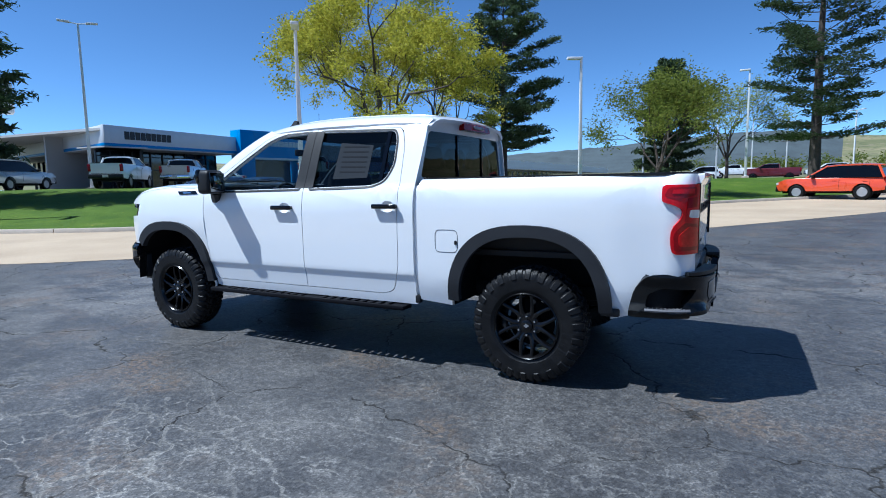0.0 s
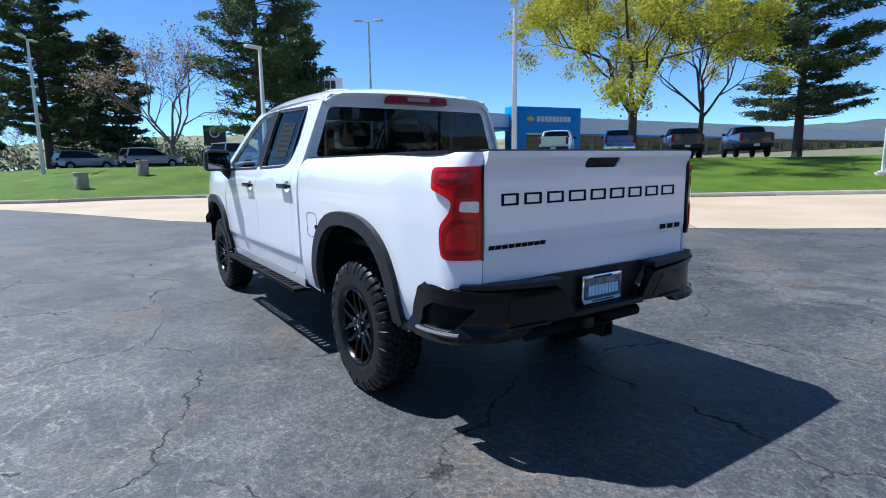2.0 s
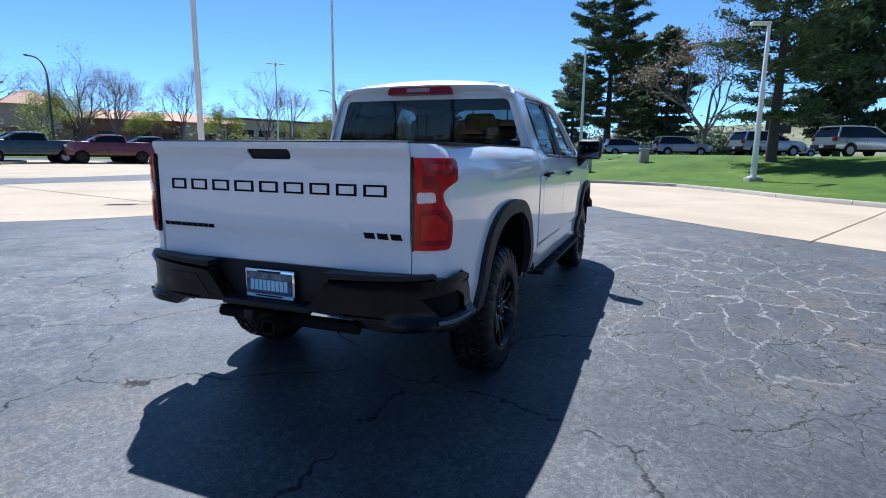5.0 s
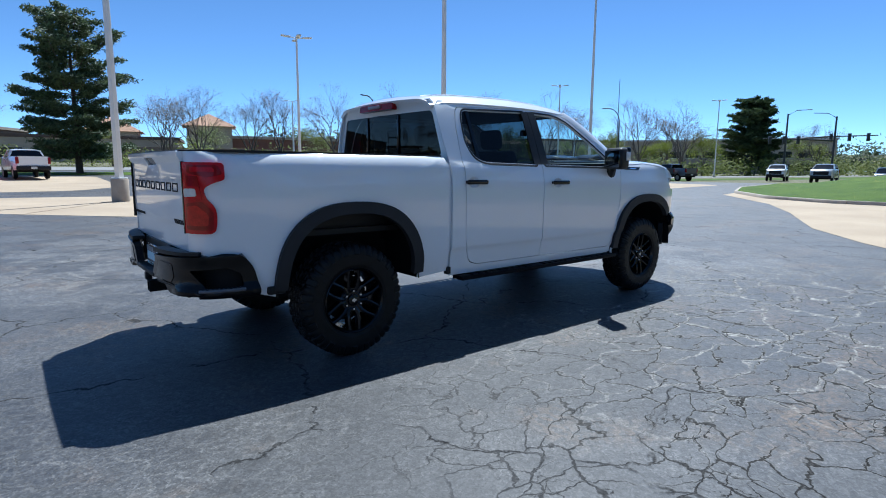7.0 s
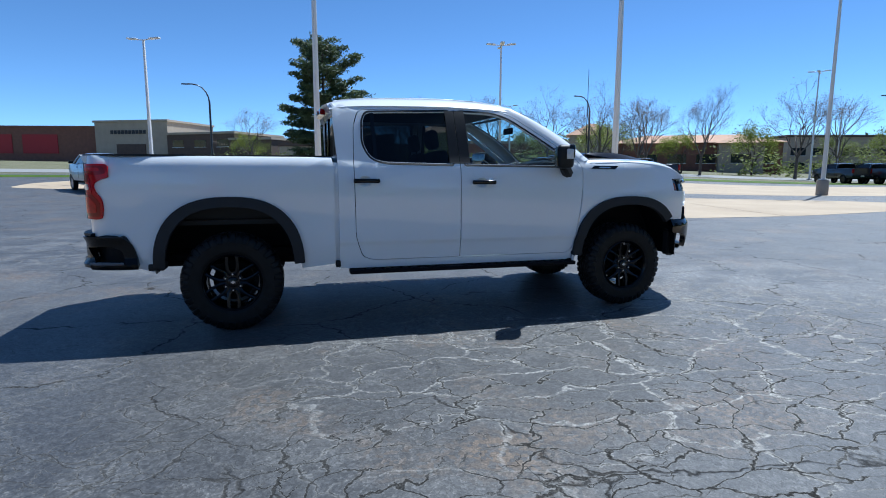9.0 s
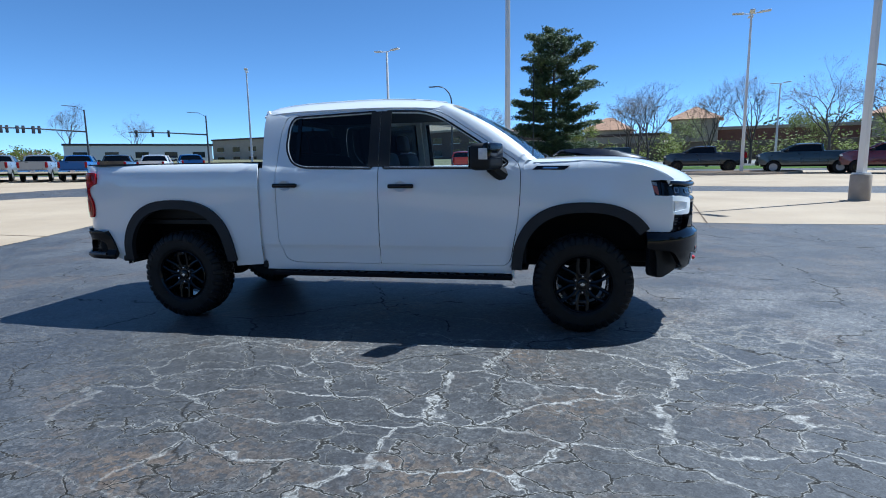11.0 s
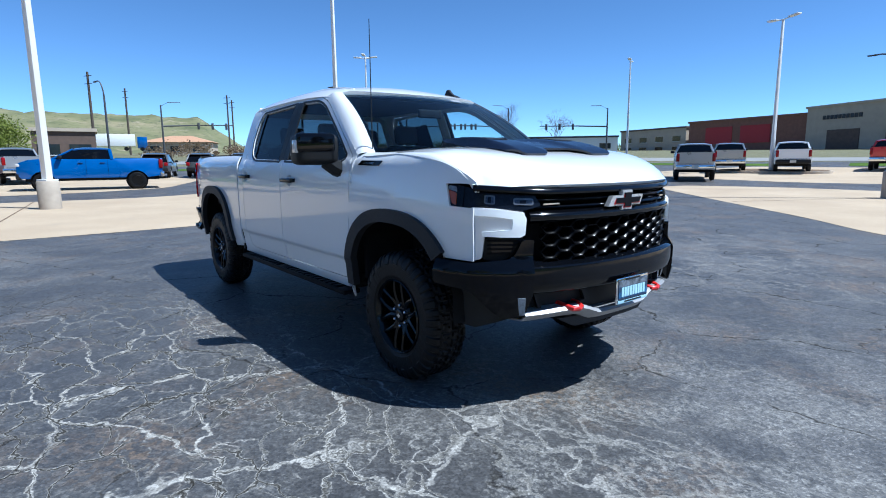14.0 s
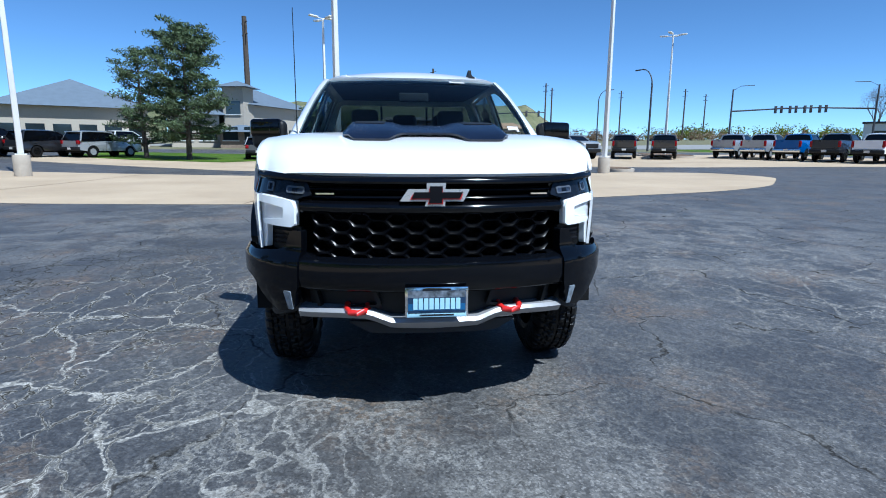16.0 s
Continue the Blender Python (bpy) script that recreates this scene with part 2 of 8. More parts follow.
def asphalt():
    m, t, b = nodes_of("worn_asphalt")
    co = coords(t)

    def warped(vec, scale, amount, detail=4):
        n = noise_tex(t, co, scale, detail)
        w = t.nodes.new("ShaderNodeVectorMath")
        w.operation = 'MULTIPLY_ADD'
        lk(t, n.outputs["Color"], w.inputs[0])
        w.inputs[1].default_value = (amount, amount, 0.0)
        lk(t, vec, w.inputs[2])
        return w.outputs[0]

    v = warped(warped(warped(co, 0.7, 1.0), 3.5, 0.26, 6), 14.0, 0.055, 4)

    def edges(scale, vec, squash=1.0):
        mp = t.nodes.new("ShaderNodeMapping")
        mp.inputs["Scale"].default_value = (scale * squash, scale, 0.0)
        mp.inputs["Rotation"].default_value = (0, 0, 0.15)
        lk(t, vec, mp.inputs["Vector"])
        vo = t.nodes.new("ShaderNodeTexVoronoi")
        vo.voronoi_dimensions = '2D'
        vo.feature = 'DISTANCE_TO_EDGE'
        vo.inputs["Scale"].default_value = 1.0
        lk(t, mp.outputs[0], vo.inputs["Vector"])
        return vo.outputs["Distance"]

    def blob(cx, cy, sx, sy, lo):
        """1 near a place, falling to lo."""
        dx = mathn(t, 'MULTIPLY', mathn(t, 'SUBTRACT', sep.outputs[0], cx), 1 / sx)
        dy = mathn(t, 'MULTIPLY', mathn(t, 'SUBTRACT', sep.outputs[1], cy), 1 / sy)
        return ramp(t, mathn(t, 'ADD', mathn(t, 'MULTIPLY', dx, dx), mathn(t, 'MULTIPLY', dy, dy)), [(0.15, 1.0), (1.0, lo)])

    def pebbles(scale):
        vo = t.nodes.new("ShaderNodeTexVoronoi")
        vo.voronoi_dimensions = '2D'
        vo.inputs["Scale"].default_value = scale
        lk(t, co, vo.inputs["Vector"])
        sp_ = t.nodes.new("ShaderNodeSeparateColor")
        lk(t, vo.outputs["Color"], sp_.inputs[0])
        return sp_.outputs[0], sp_.outputs[1]

    def mul(*a):
        out = a[0]
        for q in a[1:]:
            out = mathn(t, 'MULTIPLY', out, q)
        return out

    def most(*a):
        out = a[0]
        for q in a[1:]:
            out = mathn(t, 'MAXIMUM', out, q)
        return out

    sep = t.nodes.new("ShaderNodeSeparateXYZ")
    lk(t, co, sep.inputs[0])
    big = noise_tex(t, co, 0.33, 4, 0.6)
    mid = noise_tex(t, co, 2.2, 6, 0.65)
    worn = noise_tex(t, warped(co, 1.3, 0.5), 0.9, 8, 0.68)
    grit = noise_tex(t, co, 24.0, 4, 0.75)
    pa, pb = pebbles(105.0)
    qa, qb = pebbles(38.0)
    # dark sealcoat, thinner where it has worn down to the stones
    base = ramp(t, big.outputs["Fac"], [(0.3, (0.041, 0.0405, 0.043)), (0.55, (0.055, 0.0545, 0.056)), (0.75, (0.074, 0.0725, 0.072))])
    wear = ramp(t, worn.outputs["Fac"], [(0.45, 0.0), (0.56, 1.0)])
    dry = most(blob(-1.5, 5.2, 7.5, 4.2, 0.0), blob(6.2, 0.2, 2.6, 2.4, 0.0), blob(-2.5, -4.5, 4.5, 2.5, 0.0))
    islands = mathn(t, 'SUBTRACT', 1.0, mul(blob(3.6, -2.4, 4.4, 2.4, 0.0), 0.85))
    wear = mul(wear, mathn(t, 'ADD', mul(dry, 0.55), 0.30), islands)
    base = mixc(t, wear, base, (0.105, 0.101, 0.097))
    # single stones: some bare and pale, some brown, in patches
    bare = mul(ramp(t, pa, [(0.80, 0.0), (0.84, 1.0)]), mathn(t, 'ADD', mul(wear, 0.40), 0.06))
    base = mixc(t, bare, base, (0.27, 0.26, 0.245))
    br = noise_tex(t, co, 0.75, 5, 0.6)
    brm = mul(ramp(t, br.outputs["Fac"], [(0.52, 0.0), (0.66, 1.0)]), ramp(t, qb, [(0.30, 0.1), (0.55, 1.0)]))
    base = mixc(t, mul(brm, 0.75), base, (0.130, 0.094, 0.064))
    # a web of old cracks with bleached margins, thickest off the nose and the right side
    patch = ramp(t, noise_tex(t, co, 0.5, 4, 0.6).outputs["Fac"], [(0.28, 0.3), (0.43, 1.0)])
    zone = mul(most(blob(4.0, -2.4, 4.2, 2.6, 0.0), mul(most(blob(-3.0, -4.5, 4.0, 2.5, 0.0), blob(1.5, 3.4, 3.2, 2.0, 0.0)), 0.22), 0.10), patch)
    e1 = edges(2.1, v, 0.46)
    e2 = edges(4.3, v, 0.52)
    e3 = edges(6.5, warped(v, 9.0, 0.12, 5), 0.75)
    rough_edge = mul(mathn(t, 'SUBTRACT', grit.outputs["Fac"], 0.5), 0.075)
    f1 = mathn(t, 'ADD', e1, mul(rough_edge, 0.45))
    f2 = mathn(t, 'ADD', e2, rough_edge)
    f3 = mathn(t, 'ADD', e3, mul(rough_edge, 1.3))
    some = ramp(t, noise_tex(t, co, 1.1, 4, 0.6).outputs["Fac"], [(0.35, 0.0), (0.45, 1.0)])
    few = ramp(t, noise_tex(t, co, 1.7, 5, 0.65).outputs["Fac"], [(0.50, 0.0), (0.57, 1.0)])
    vein1 = mul(ramp(t, f1, [(0.0, 1.0), (0.013, 1.0), (0.026, 0.0)]), ramp(t, mid.outputs["Fac"], [(0.34, 0.3), (0.46, 1.0)]))
    vein2 = mul(ramp(t, f2, [(0.0, 0.95), (0.023, 0.95), (0.042, 0.0)]), some)
    vein3 = mul(ramp(t, f3, [(0.0, 0.9), (0.022, 0.8), (0.045, 0.0)]), few)
    vm = mul(most(vein1, vein2), zone)
    hair = mul(vein3, most(mul(zone, 0.7), mul(blob(0.5, 5.0, 6.5, 3.6, 0.0), 0.85), mul(blob(-8.0, -1.0, 5.0, 7.0, 0.0), 0.5), 0.22))
    vm = most(vm, hair, mul(vein1, mul(blob(0.5, 4.6, 6.0, 3.4, 0.0), 0.45)))
    col = mixc(t, vm, base, (0.31, 0.298, 0.275))
    # scuffed light patches before the nose
    front = blob(5.9, -0.5, 2.8, 2.0, 0.0)
    sc = mul(ramp(t, mid.outputs["Fac"], [(0.48, 0.0), (0.57, 1.0)]), ramp(t, grit.outputs["Fac"], [(0.47, 0.0), (0.56, 1.0)]))
    amount = mathn(t, 'ADD', mul(most(mul(zone, 0.25), front), 0.50), 0.07)
    col = mixc(t, mul(sc, amount), col, (0.24, 0.232, 0.215))
    # dark open cracks along the same web
    zone_c = most(blob(3.2, -3.4, 5.0, 3.4, 0.0), 0.12)
    crack = mul(ramp(t, e2, [(0.0, 1.0), (0.016, 0.9), (0.031, 0.0)]), zone_c, some)
    crack = most(crack, mul(ramp(t, e3, [(0.0, 1.0), (0.014, 0.8), (0.028, 0.0)]), blob(1.6, -3.6, 3.2, 1.9, 0.0), few))
    e4 = edges(0.62, v)
    crack = most(crack, mul(ramp(t, e4, [(0.0, 1.0), (0.004, 0.8), (0.009, 0.0)]), ramp(t, mid.outputs["Fac"], [(0.42, 0.0), (0.54, 0.8)])))
    crack = most(crack, mul(ramp(t, e1, [(0.0, 1.0), (0.005, 0.85), (0.011, 0.0)]), mathn(t, 'ADD', mul(zone_c, 0.7), 0.2), ramp(t, mid.outputs["Fac"], [(0.44, 0.0), (0.54, 1.0)])))
    col = mixc(t, mul(crack, 0.92), col, (0.010, 0.009, 0.008))
    # shade of each stone, and the tar between them
    col = mixc(t, 1.0, col, ramp(t, pb, [(0.0, 0.72), (0.5, 1.0), (1.0, 1.32)]), 'MULTIPLY')
    col = mixc(t, 1.0, col, ramp(t, qa, [(0.0, 0.80), (0.5, 1.0), (1.0, 1.25)]), 'MULTIPLY')
    lk(t, col, b.inputs["Base Color"])
    rg = mathn(t, 'ADD', mul(mid.outputs["Fac"], 0.16), ASPH_ROUGH)
    lk(t, mathn(t, 'ADD', rg, mul(most(vm, crack), 0.45)), b.inputs["Roughness"])
    lk(t, mathn(t, 'SUBTRACT', 0.42, mul(most(vm, crack), 0.36)), b.inputs["Specular IOR Level"])
    h = mathn(t, 'SUBTRACT', mathn(t, 'ADD', mul(pb, 0.7), mul(mid.outputs["Fac"], 0.8)), mul(crack, 1.6))
    bump(t, b, h, 0.55, 0.006)
    return m


def concrete_slab():
    m, t, b = nodes_of("beige_concrete")
    co = coords(t)
    n1 = noise_tex(t, co, 0.35, 5)
    n2 = noise_tex(t, co, 40, 4, 0.7)
    c = ramp(t, n1.outputs["Fac"], [(0.3, (0.345, 0.262, 0.172)), (0.7, (0.445, 0.348, 0.236))])
    c = mixc(t, 1.0, c, ramp(t, n2.outputs["Fac"], [(0.3, 0.86), (0.7, 1.12)]), 'MULTIPLY')
    st = noise_tex(t, co, 1.3, 5, 0.7)
    c = mixc(t, mathn(t, 'MULTIPLY', ramp(t, st.outputs["Fac"], [(0.58, 0.0), (0.74, 1.0)]), 0.35), c, (0.27, 0.235, 0.19))
    lk(t, c, b.inputs["Base Color"])
    b.inputs["Roughness"].default_value = 0.85
    bump(t, b, n2.outputs["Fac"], 0.3, 0.004)
    return m


def grass_mat(name, a, b2, dry):
    m, t, b = nodes_of(name)
    co = coords(t)
    n1 = noise_tex(t, co, 0.6, 5)
    n2 = noise_tex(t, co, 26, 4, 0.7)
    c = ramp(t, n1.outputs["Fac"], [(0.3, a), (0.62, b2), (0.8, dry)])
    c = mixc(t, 1.0, c, ramp(t, n2.outputs["Fac"], [(0.3, 0.55), (0.7, 1.4)]), 'MULTIPLY')
    lk(t, c, b.inputs["Base Color"])
    b.inputs["Roughness"].default_value = 0.8
    b.inputs["Specular IOR Level"].default_value = 0.15
    bump(t, b, n2.outputs["Fac"], 0.8, 0.03)
    return m


M_ASPH = asphalt()
M_SLAB = concrete_slab()
M_KERB = plain("kerb_concrete", (0.42, 0.36, 0.29), 0.85, var=0.2, scale=2, fine=50, bmp=0.3)
M_LAWN = grass_mat("lawn_grass", (0.044, 0.086, 0.006), (0.080, 0.130, 0.010), (0.15, 0.175, 0.030))
M_EARTH = grass_mat("far_ground", (0.12, 0.12, 0.06), (0.17, 0.16, 0.10), (0.22, 0.19, 0.13))
M_DRYLEAF = plain("yellow_fallen_leaf", (0.42, 0.36, 0.07), 0.8, var=0.4, scale=3)
M_MULCH = plain("brown_mulch", (0.13, 0.085, 0.05), 0.95, var=0.45, scale=8, fine=40, bmp=0.6)
M_MOUNT = plain("forest_mountain", (0.055, 0.07, 0.075), 0.95, var=0.35, scale=0.02, fine=0.15)


def hill_mat():
    """Dry grass slopes with darker scrub and pale rock ledges."""
    m, t, b = nodes_of("dry_mesa_slopes")
    mp = t.nodes.new("ShaderNodeMapping")
    mp.inputs["Scale"].default_value = (1.0, 1.0, 4.0)
    lk(t, coords(t), mp.inputs["Vector"])
    n1 = noise_tex(t, mp.outputs[0], 0.012, 6, 0.65)
    n2 = noise_tex(t, coords(t), 0.10, 5, 0.7)
    n3 = noise_tex(t, mp.outputs[0], 0.03, 5, 0.7)
    c = ramp(t, n1.outputs["Fac"], [(0.32, (0.085, 0.095, 0.035)), (0.52, (0.16, 0.155, 0.07)), (0.68, (0.24, 0.20, 0.115))])
    c = mixc(t, ramp(t, n3.outputs["Fac"], [(0.58, 0.0), (0.66, 0.7)]), c, (0.30, 0.245, 0.17))
    c = mixc(t, ramp(t, n2.outputs["Fac"], [(0.56, 0.0), (0.62, 0.75)]), c, (0.045, 0.055, 0.025))
    lk(t, c, b.inputs["Base Color"])
    b.inputs["Roughness"].default_value = 0.95
    return m


M_HILL = hill_mat()

# ---- mesh tools ----
def part(name, bm, material, parent=None, label="", smooth=40):
    me = bpy.data.meshes.new(name)
    bm.to_mesh(me)
    bm.free()
    ob = new(name, me)
    for mm in (material if isinstance(material, (list, tuple)) else [material]):
        me.materials.append(mm)
    if smooth:
        me.shade_smooth()
        me.set_sharp_from_angle(angle=radians(smooth))
    if parent is not None:
        ob.parent = parent
    if label:
        tagged(ob, label)
    return ob


def thing(name, label, category, group="", m=None, kind=""):
    ob = new(name)
    ob.empty_display_size = 0.2
    if m is not None:
        ob.matrix_basis = m
    return tagged(ob, label, category, group, kind)


def add_box(bm, lo, hi, bev=0.0, seg=2):
    c = [(a + b) / 2 for a, b in zip(lo, hi)]
    s = [abs(b - a) for a, b in zip(lo, hi)]
    r = bmesh.ops.create_cube(bm, size=1.0, matrix=Matrix.Translation(c) @ Matrix.Diagonal((*s, 1)))
    if bev:
        es = {e for v in r["verts"] for e in v.link_edges}
        bmesh.ops.bevel(bm, geom=list(es), offset=min(bev, min(s) * 0.45), segments=seg, profile=0.5, affect='EDGES')


def box(lo, hi, bev=0.0, seg=2):
    bm = bmesh.new()
    add_box(bm, lo, hi, bev, seg)
    return bm


def add_tube(bm, pts, radii, seg=8, caps=True):
    """A round bar along points, each with its own radius."""
    pts = [Vector(p) for p in pts]
    rings = []
    for i, p in enumerate(pts):
        d = (pts[min(i + 1, len(pts) - 1)] - pts[max(i - 1, 0)]).normalized()
        a = d.orthogonal().normalized() if abs(d.z) < 0.99 else Vector((1, 0, 0))
        b = d.cross(a).normalized()
        a = b.cross(d)
        r = radii[i] if isinstance(radii, (list, tuple)) else radii
        rings.append([bm.verts.new(p + (a * math.cos(k * 2 * math.pi / seg) + b * math.sin(k * 2 * math.pi / seg)) * r) for k in range(seg)])
    for q, w in zip(rings, rings[1:]):
        # keep the seam aligned
        off = min(range(seg), key=lambda o: (w[o].co - q[0].co).length)
        for k in range(seg):
            bm.faces.new((q[k], q[(k + 1) % seg], w[(k + 1 + off) % seg], w[(k + off) % seg]))
    if caps:
        bm.faces.new(rings[0][::-1])
        bm.faces.new(rings[-1])


def tube(pts, radii, seg=8):
    bm = bmesh.new()
    add_tube(bm, pts, radii, seg)
    bmesh.ops.recalc_face_normals(bm, faces=bm.faces[:])
    return bm


def add_lathe(bm, prof, seg=48, c=(0, 0, 0), closed=False):
    """Turns (radius, y) round the y axis through c."""
    rings = []
    for r, y in prof:
        rings.append([bm.verts.new((c[0] + r * math.cos(k * 2 * math.pi / seg), c[1] + y, c[2] + r * math.sin(k * 2 * math.pi / seg))) for k in range(seg)])
    pairs = list(zip(rings, rings[1:])) + ([(rings[-1], rings[0])] if closed else [])
    for q, w in pairs:
        for k in range(seg):
            bm.faces.new((q[k], w[k], w[(k + 1) % seg], q[(k + 1) % seg]))
    if not closed:
        bm.faces.new(rings[0])
        bm.faces.new(rings[-1][::-1])
    bmesh.ops.recalc_face_normals(bm, faces=bm.faces[:])


def rounded(poly, r, n=4):
    """A polygon with its corners rounded; r a radius or one for each corner."""
    out = []
    k = len(poly)
    for i in range(k):
        p, a, b = Vector(poly[i]), Vector(poly[i - 1]), Vector(poly[(i + 1) % k])
        rr = r[i] if isinstance(r, (list, tuple)) else r
        d1, d2 = a - p, b - p
        cut = min(rr, d1.length * 0.45, d2.length * 0.45)
        if cut < 1e-4:
            out.append(tuple(p))
            continue
        s, e = p + d1.normalized() * cut, p + d2.normalized() * cut
        for j in range(n + 1):
            f = j / n
            q = s * (1 - f) ** 2 + p * 2 * f * (1 - f) + e * f * f
            out.append((q.x, q.y))
    return out


def thicken(bm, t):
    """Closes a sheet into a slab, t behind its face."""
    bm.normal_update()
    vs = bm.verts[:]
    fs = bm.faces[:]
    rim = [(e.verts[0], e.verts[1]) for e in bm.edges if e.is_boundary]
    back = {v: bm.verts.new(v.co - v.normal * t) for v in vs}
    for f in fs:
        bm.faces.new([back[v] for v in reversed(f.verts)])
    for a, b in rim:
        bm.faces.new((a, b, back[b], back[a]))
    bmesh.ops.recalc_face_normals(bm, faces=bm.faces[:])


def sheet(outline, fn, us=(), vs=(), holes=(), thick=0.012):
    """A curved panel: a flat outline with holes, cut along u and v lines, laid on the surface fn(u, v) and given a thickness."""
    bm = bmesh.new()
    es = []
    for loop in (outline, *holes):
        vv = [bm.verts.new((u, v, 0)) for u, v in loop]
        es += [bm.edges.new((vv[i], vv[(i + 1) % len(vv)])) for i in range(len(vv))]
    bmesh.ops.triangle_fill(bm, use_beauty=True, use_dissolve=False, edges=es)
    for axis, vals in ((0, us), (1, vs)):
        no = (1, 0, 0) if axis == 0 else (0, 1, 0)
        for c in vals:
            co = (c, 0, 0) if axis == 0 else (0, c, 0)
            bmesh.ops.bisect_plane(bm, geom=bm.verts[:] + bm.edges[:] + bm.faces[:], plane_co=co, plane_no=no, dist=1e-5)
    for v in bm.verts:
        v.co = Vector(fn(v.co.x, v.co.y))
    bm.normal_update()
    bmesh.ops.recalc_face_normals(bm, faces=bm.faces[:])
    bm.normal_update()
    ref = Vector((1.8, 0.0, 0.9))
    if sum(f.normal.dot(f.calc_center_median() - ref) * f.calc_area() for f in bm.faces) < 0:
        bmesh.ops.reverse_faces(bm, faces=bm.faces[:])
    if thick:
        thicken(bm, thick)
    return bm


def grid(us, vs, fn, thick=0.0):
    bm = bmesh.new()
    g = [[bm.verts.new(fn(u, v)) for v in vs] for u in us]
    for i in range(len(us) - 1):
        for j in range(len(vs) - 1):
            bm.faces.new((g[i][j], g[i + 1][j], g[i + 1][j + 1], g[i][j + 1]))
    if thick:
        thicken(bm, thick)
    return bm


def lin(a, b, n):
    return [a + (b - a) * i / (n - 1) for i in range(n)]


def smooth_interp(x, xs, ys):
    """Monotone-ish cubic through points."""
    if x <= xs[0]:
        return ys[0]
    if x >= xs[-1]:
        return ys[-1]
    i = max(k for k in range(len(xs) - 1) if xs[k] <= x)
    h = xs[i + 1] - xs[i]

    def slope(k):
        if k == 0:
            return (ys[1] - ys[0]) / (xs[1] - xs[0])
        if k == len(xs) - 1:
            return (ys[-1] - ys[-2]) / (xs[-1] - xs[-2])
        a, b = (ys[k] - ys[k - 1]) / (xs[k] - xs[k - 1]), (ys[k + 1] - ys[k]) / (xs[k + 1] - xs[k])
        return 0.0 if a * b <= 0 else 2 * a * b / (a + b)

    f = (x - xs[i]) / h
    return ys[i] * (1 + 2 * f) * (1 - f) ** 2 + slope(i) * h * f * (1 - f) ** 2 + ys[i + 1] * f * f * (3 - 2 * f) + slope(i + 1) * h * f * f * (f - 1)


class Curve2:
    """A plan curve by arc length: at(s) gives x, y and the outward normal."""

    def __init__(self, pts):
        self.p = [Vector(q) for q in pts]
        self.s = [0.0]
        for a, b in zip(self.p, self.p[1:]):
            self.s.append(self.s[-1] + (b - a).length)
        self.length = self.s[-1]

    def at(self, s):
        s = min(max(s, 0.0), self.length - 1e-6)
        i = max(k for k in range(len(self.s) - 1) if self.s[k] <= s)
        f = (s - self.s[i]) / (self.s[i + 1] - self.s[i])
        d0 = (self.p[i + 1] - self.p[max(i - 1, 0)]).normalized()
        d1 = (self.p[min(i + 2, len(self.p) - 1)] - self.p[i]).normalized()
        d = (d0 * (1 - f) + d1 * f).normalized()
        return self.p[i].lerp(self.p[i + 1], f), d

    def s_of_y(self, y):
        return min(range(len(self.p)), key=lambda k: abs(self.p[k].y - y)) and float(np.interp(y, [q.y for q in self.p], self.s))

    def s_of_x(self, x):
        xs = [q.x for q in self.p]
        return float(np.interp(-x, [-q for q in xs], self.s)) if xs[0] > xs[-1] else float(np.interp(x, xs, self.s))

# ---- ground, pavements, lawn ----
def slope_k(a):
    a = (math.degrees(a) + 360) % 360
    if a < 200:
        f = min(1.0, max(0.0, (a - 32) / 30))
    else:
        f = min(1.0, max(0.0, (345 - a) / 40)) if a > 260 else 1.0
    return 0.004 + 0.020 * f * f * (3 - 2 * f)


def ground_z(x, y):
    r = math.hypot(x - 1, y)
    u = (r - 20) / 6
    soft = 6 * math.log1p(math.exp(u)) if u < 30 else 6 * u
    soft = max(0.0, soft - 6 * math.log1p(math.exp(-20 / 6)))
    soft = soft if soft < 190 else 190 + 40 * (1 - math.exp(-(soft - 190) / 40))
    return slope_k(math.atan2(y, x - 1)) * soft


gm = bmesh.new()
radii = [0.0, 3, 6, 9, 12, 15, 18, 21, 24, 27, 30, 34, 38, 43, 48, 54, 61, 70, 80, 95, 115, 140, 175, 230, 320, 500, 900, 1700, 3200]
NA = 120
ctr = gm.verts.new((1, 0, 0))
prev = None
for r in radii[1:]:
    ring = []
    for k in range(NA):
        a = k * 2 * math.pi / NA
        x, y = 1 + r * math.cos(a), r * math.sin(a)
        ring.append(gm.verts.new((x, y, ground_z(x, y))))
    for k in range(NA):
        if prev is None:
            f = gm.faces.new((ctr, ring[k], ring[(k + 1) % NA]))
        else:
            f = gm.faces.new((prev[k], ring[k], ring[(k + 1) % NA], prev[(k + 1) % NA]))
        f.material_index = 1 if r > 62 else 0
    prev = ring
ground = part("ground", gm, [M_ASPH, M_EARTH])
tagged(ground, "worn cracked grey asphalt running out to dry ground", "ground", kind="structure")


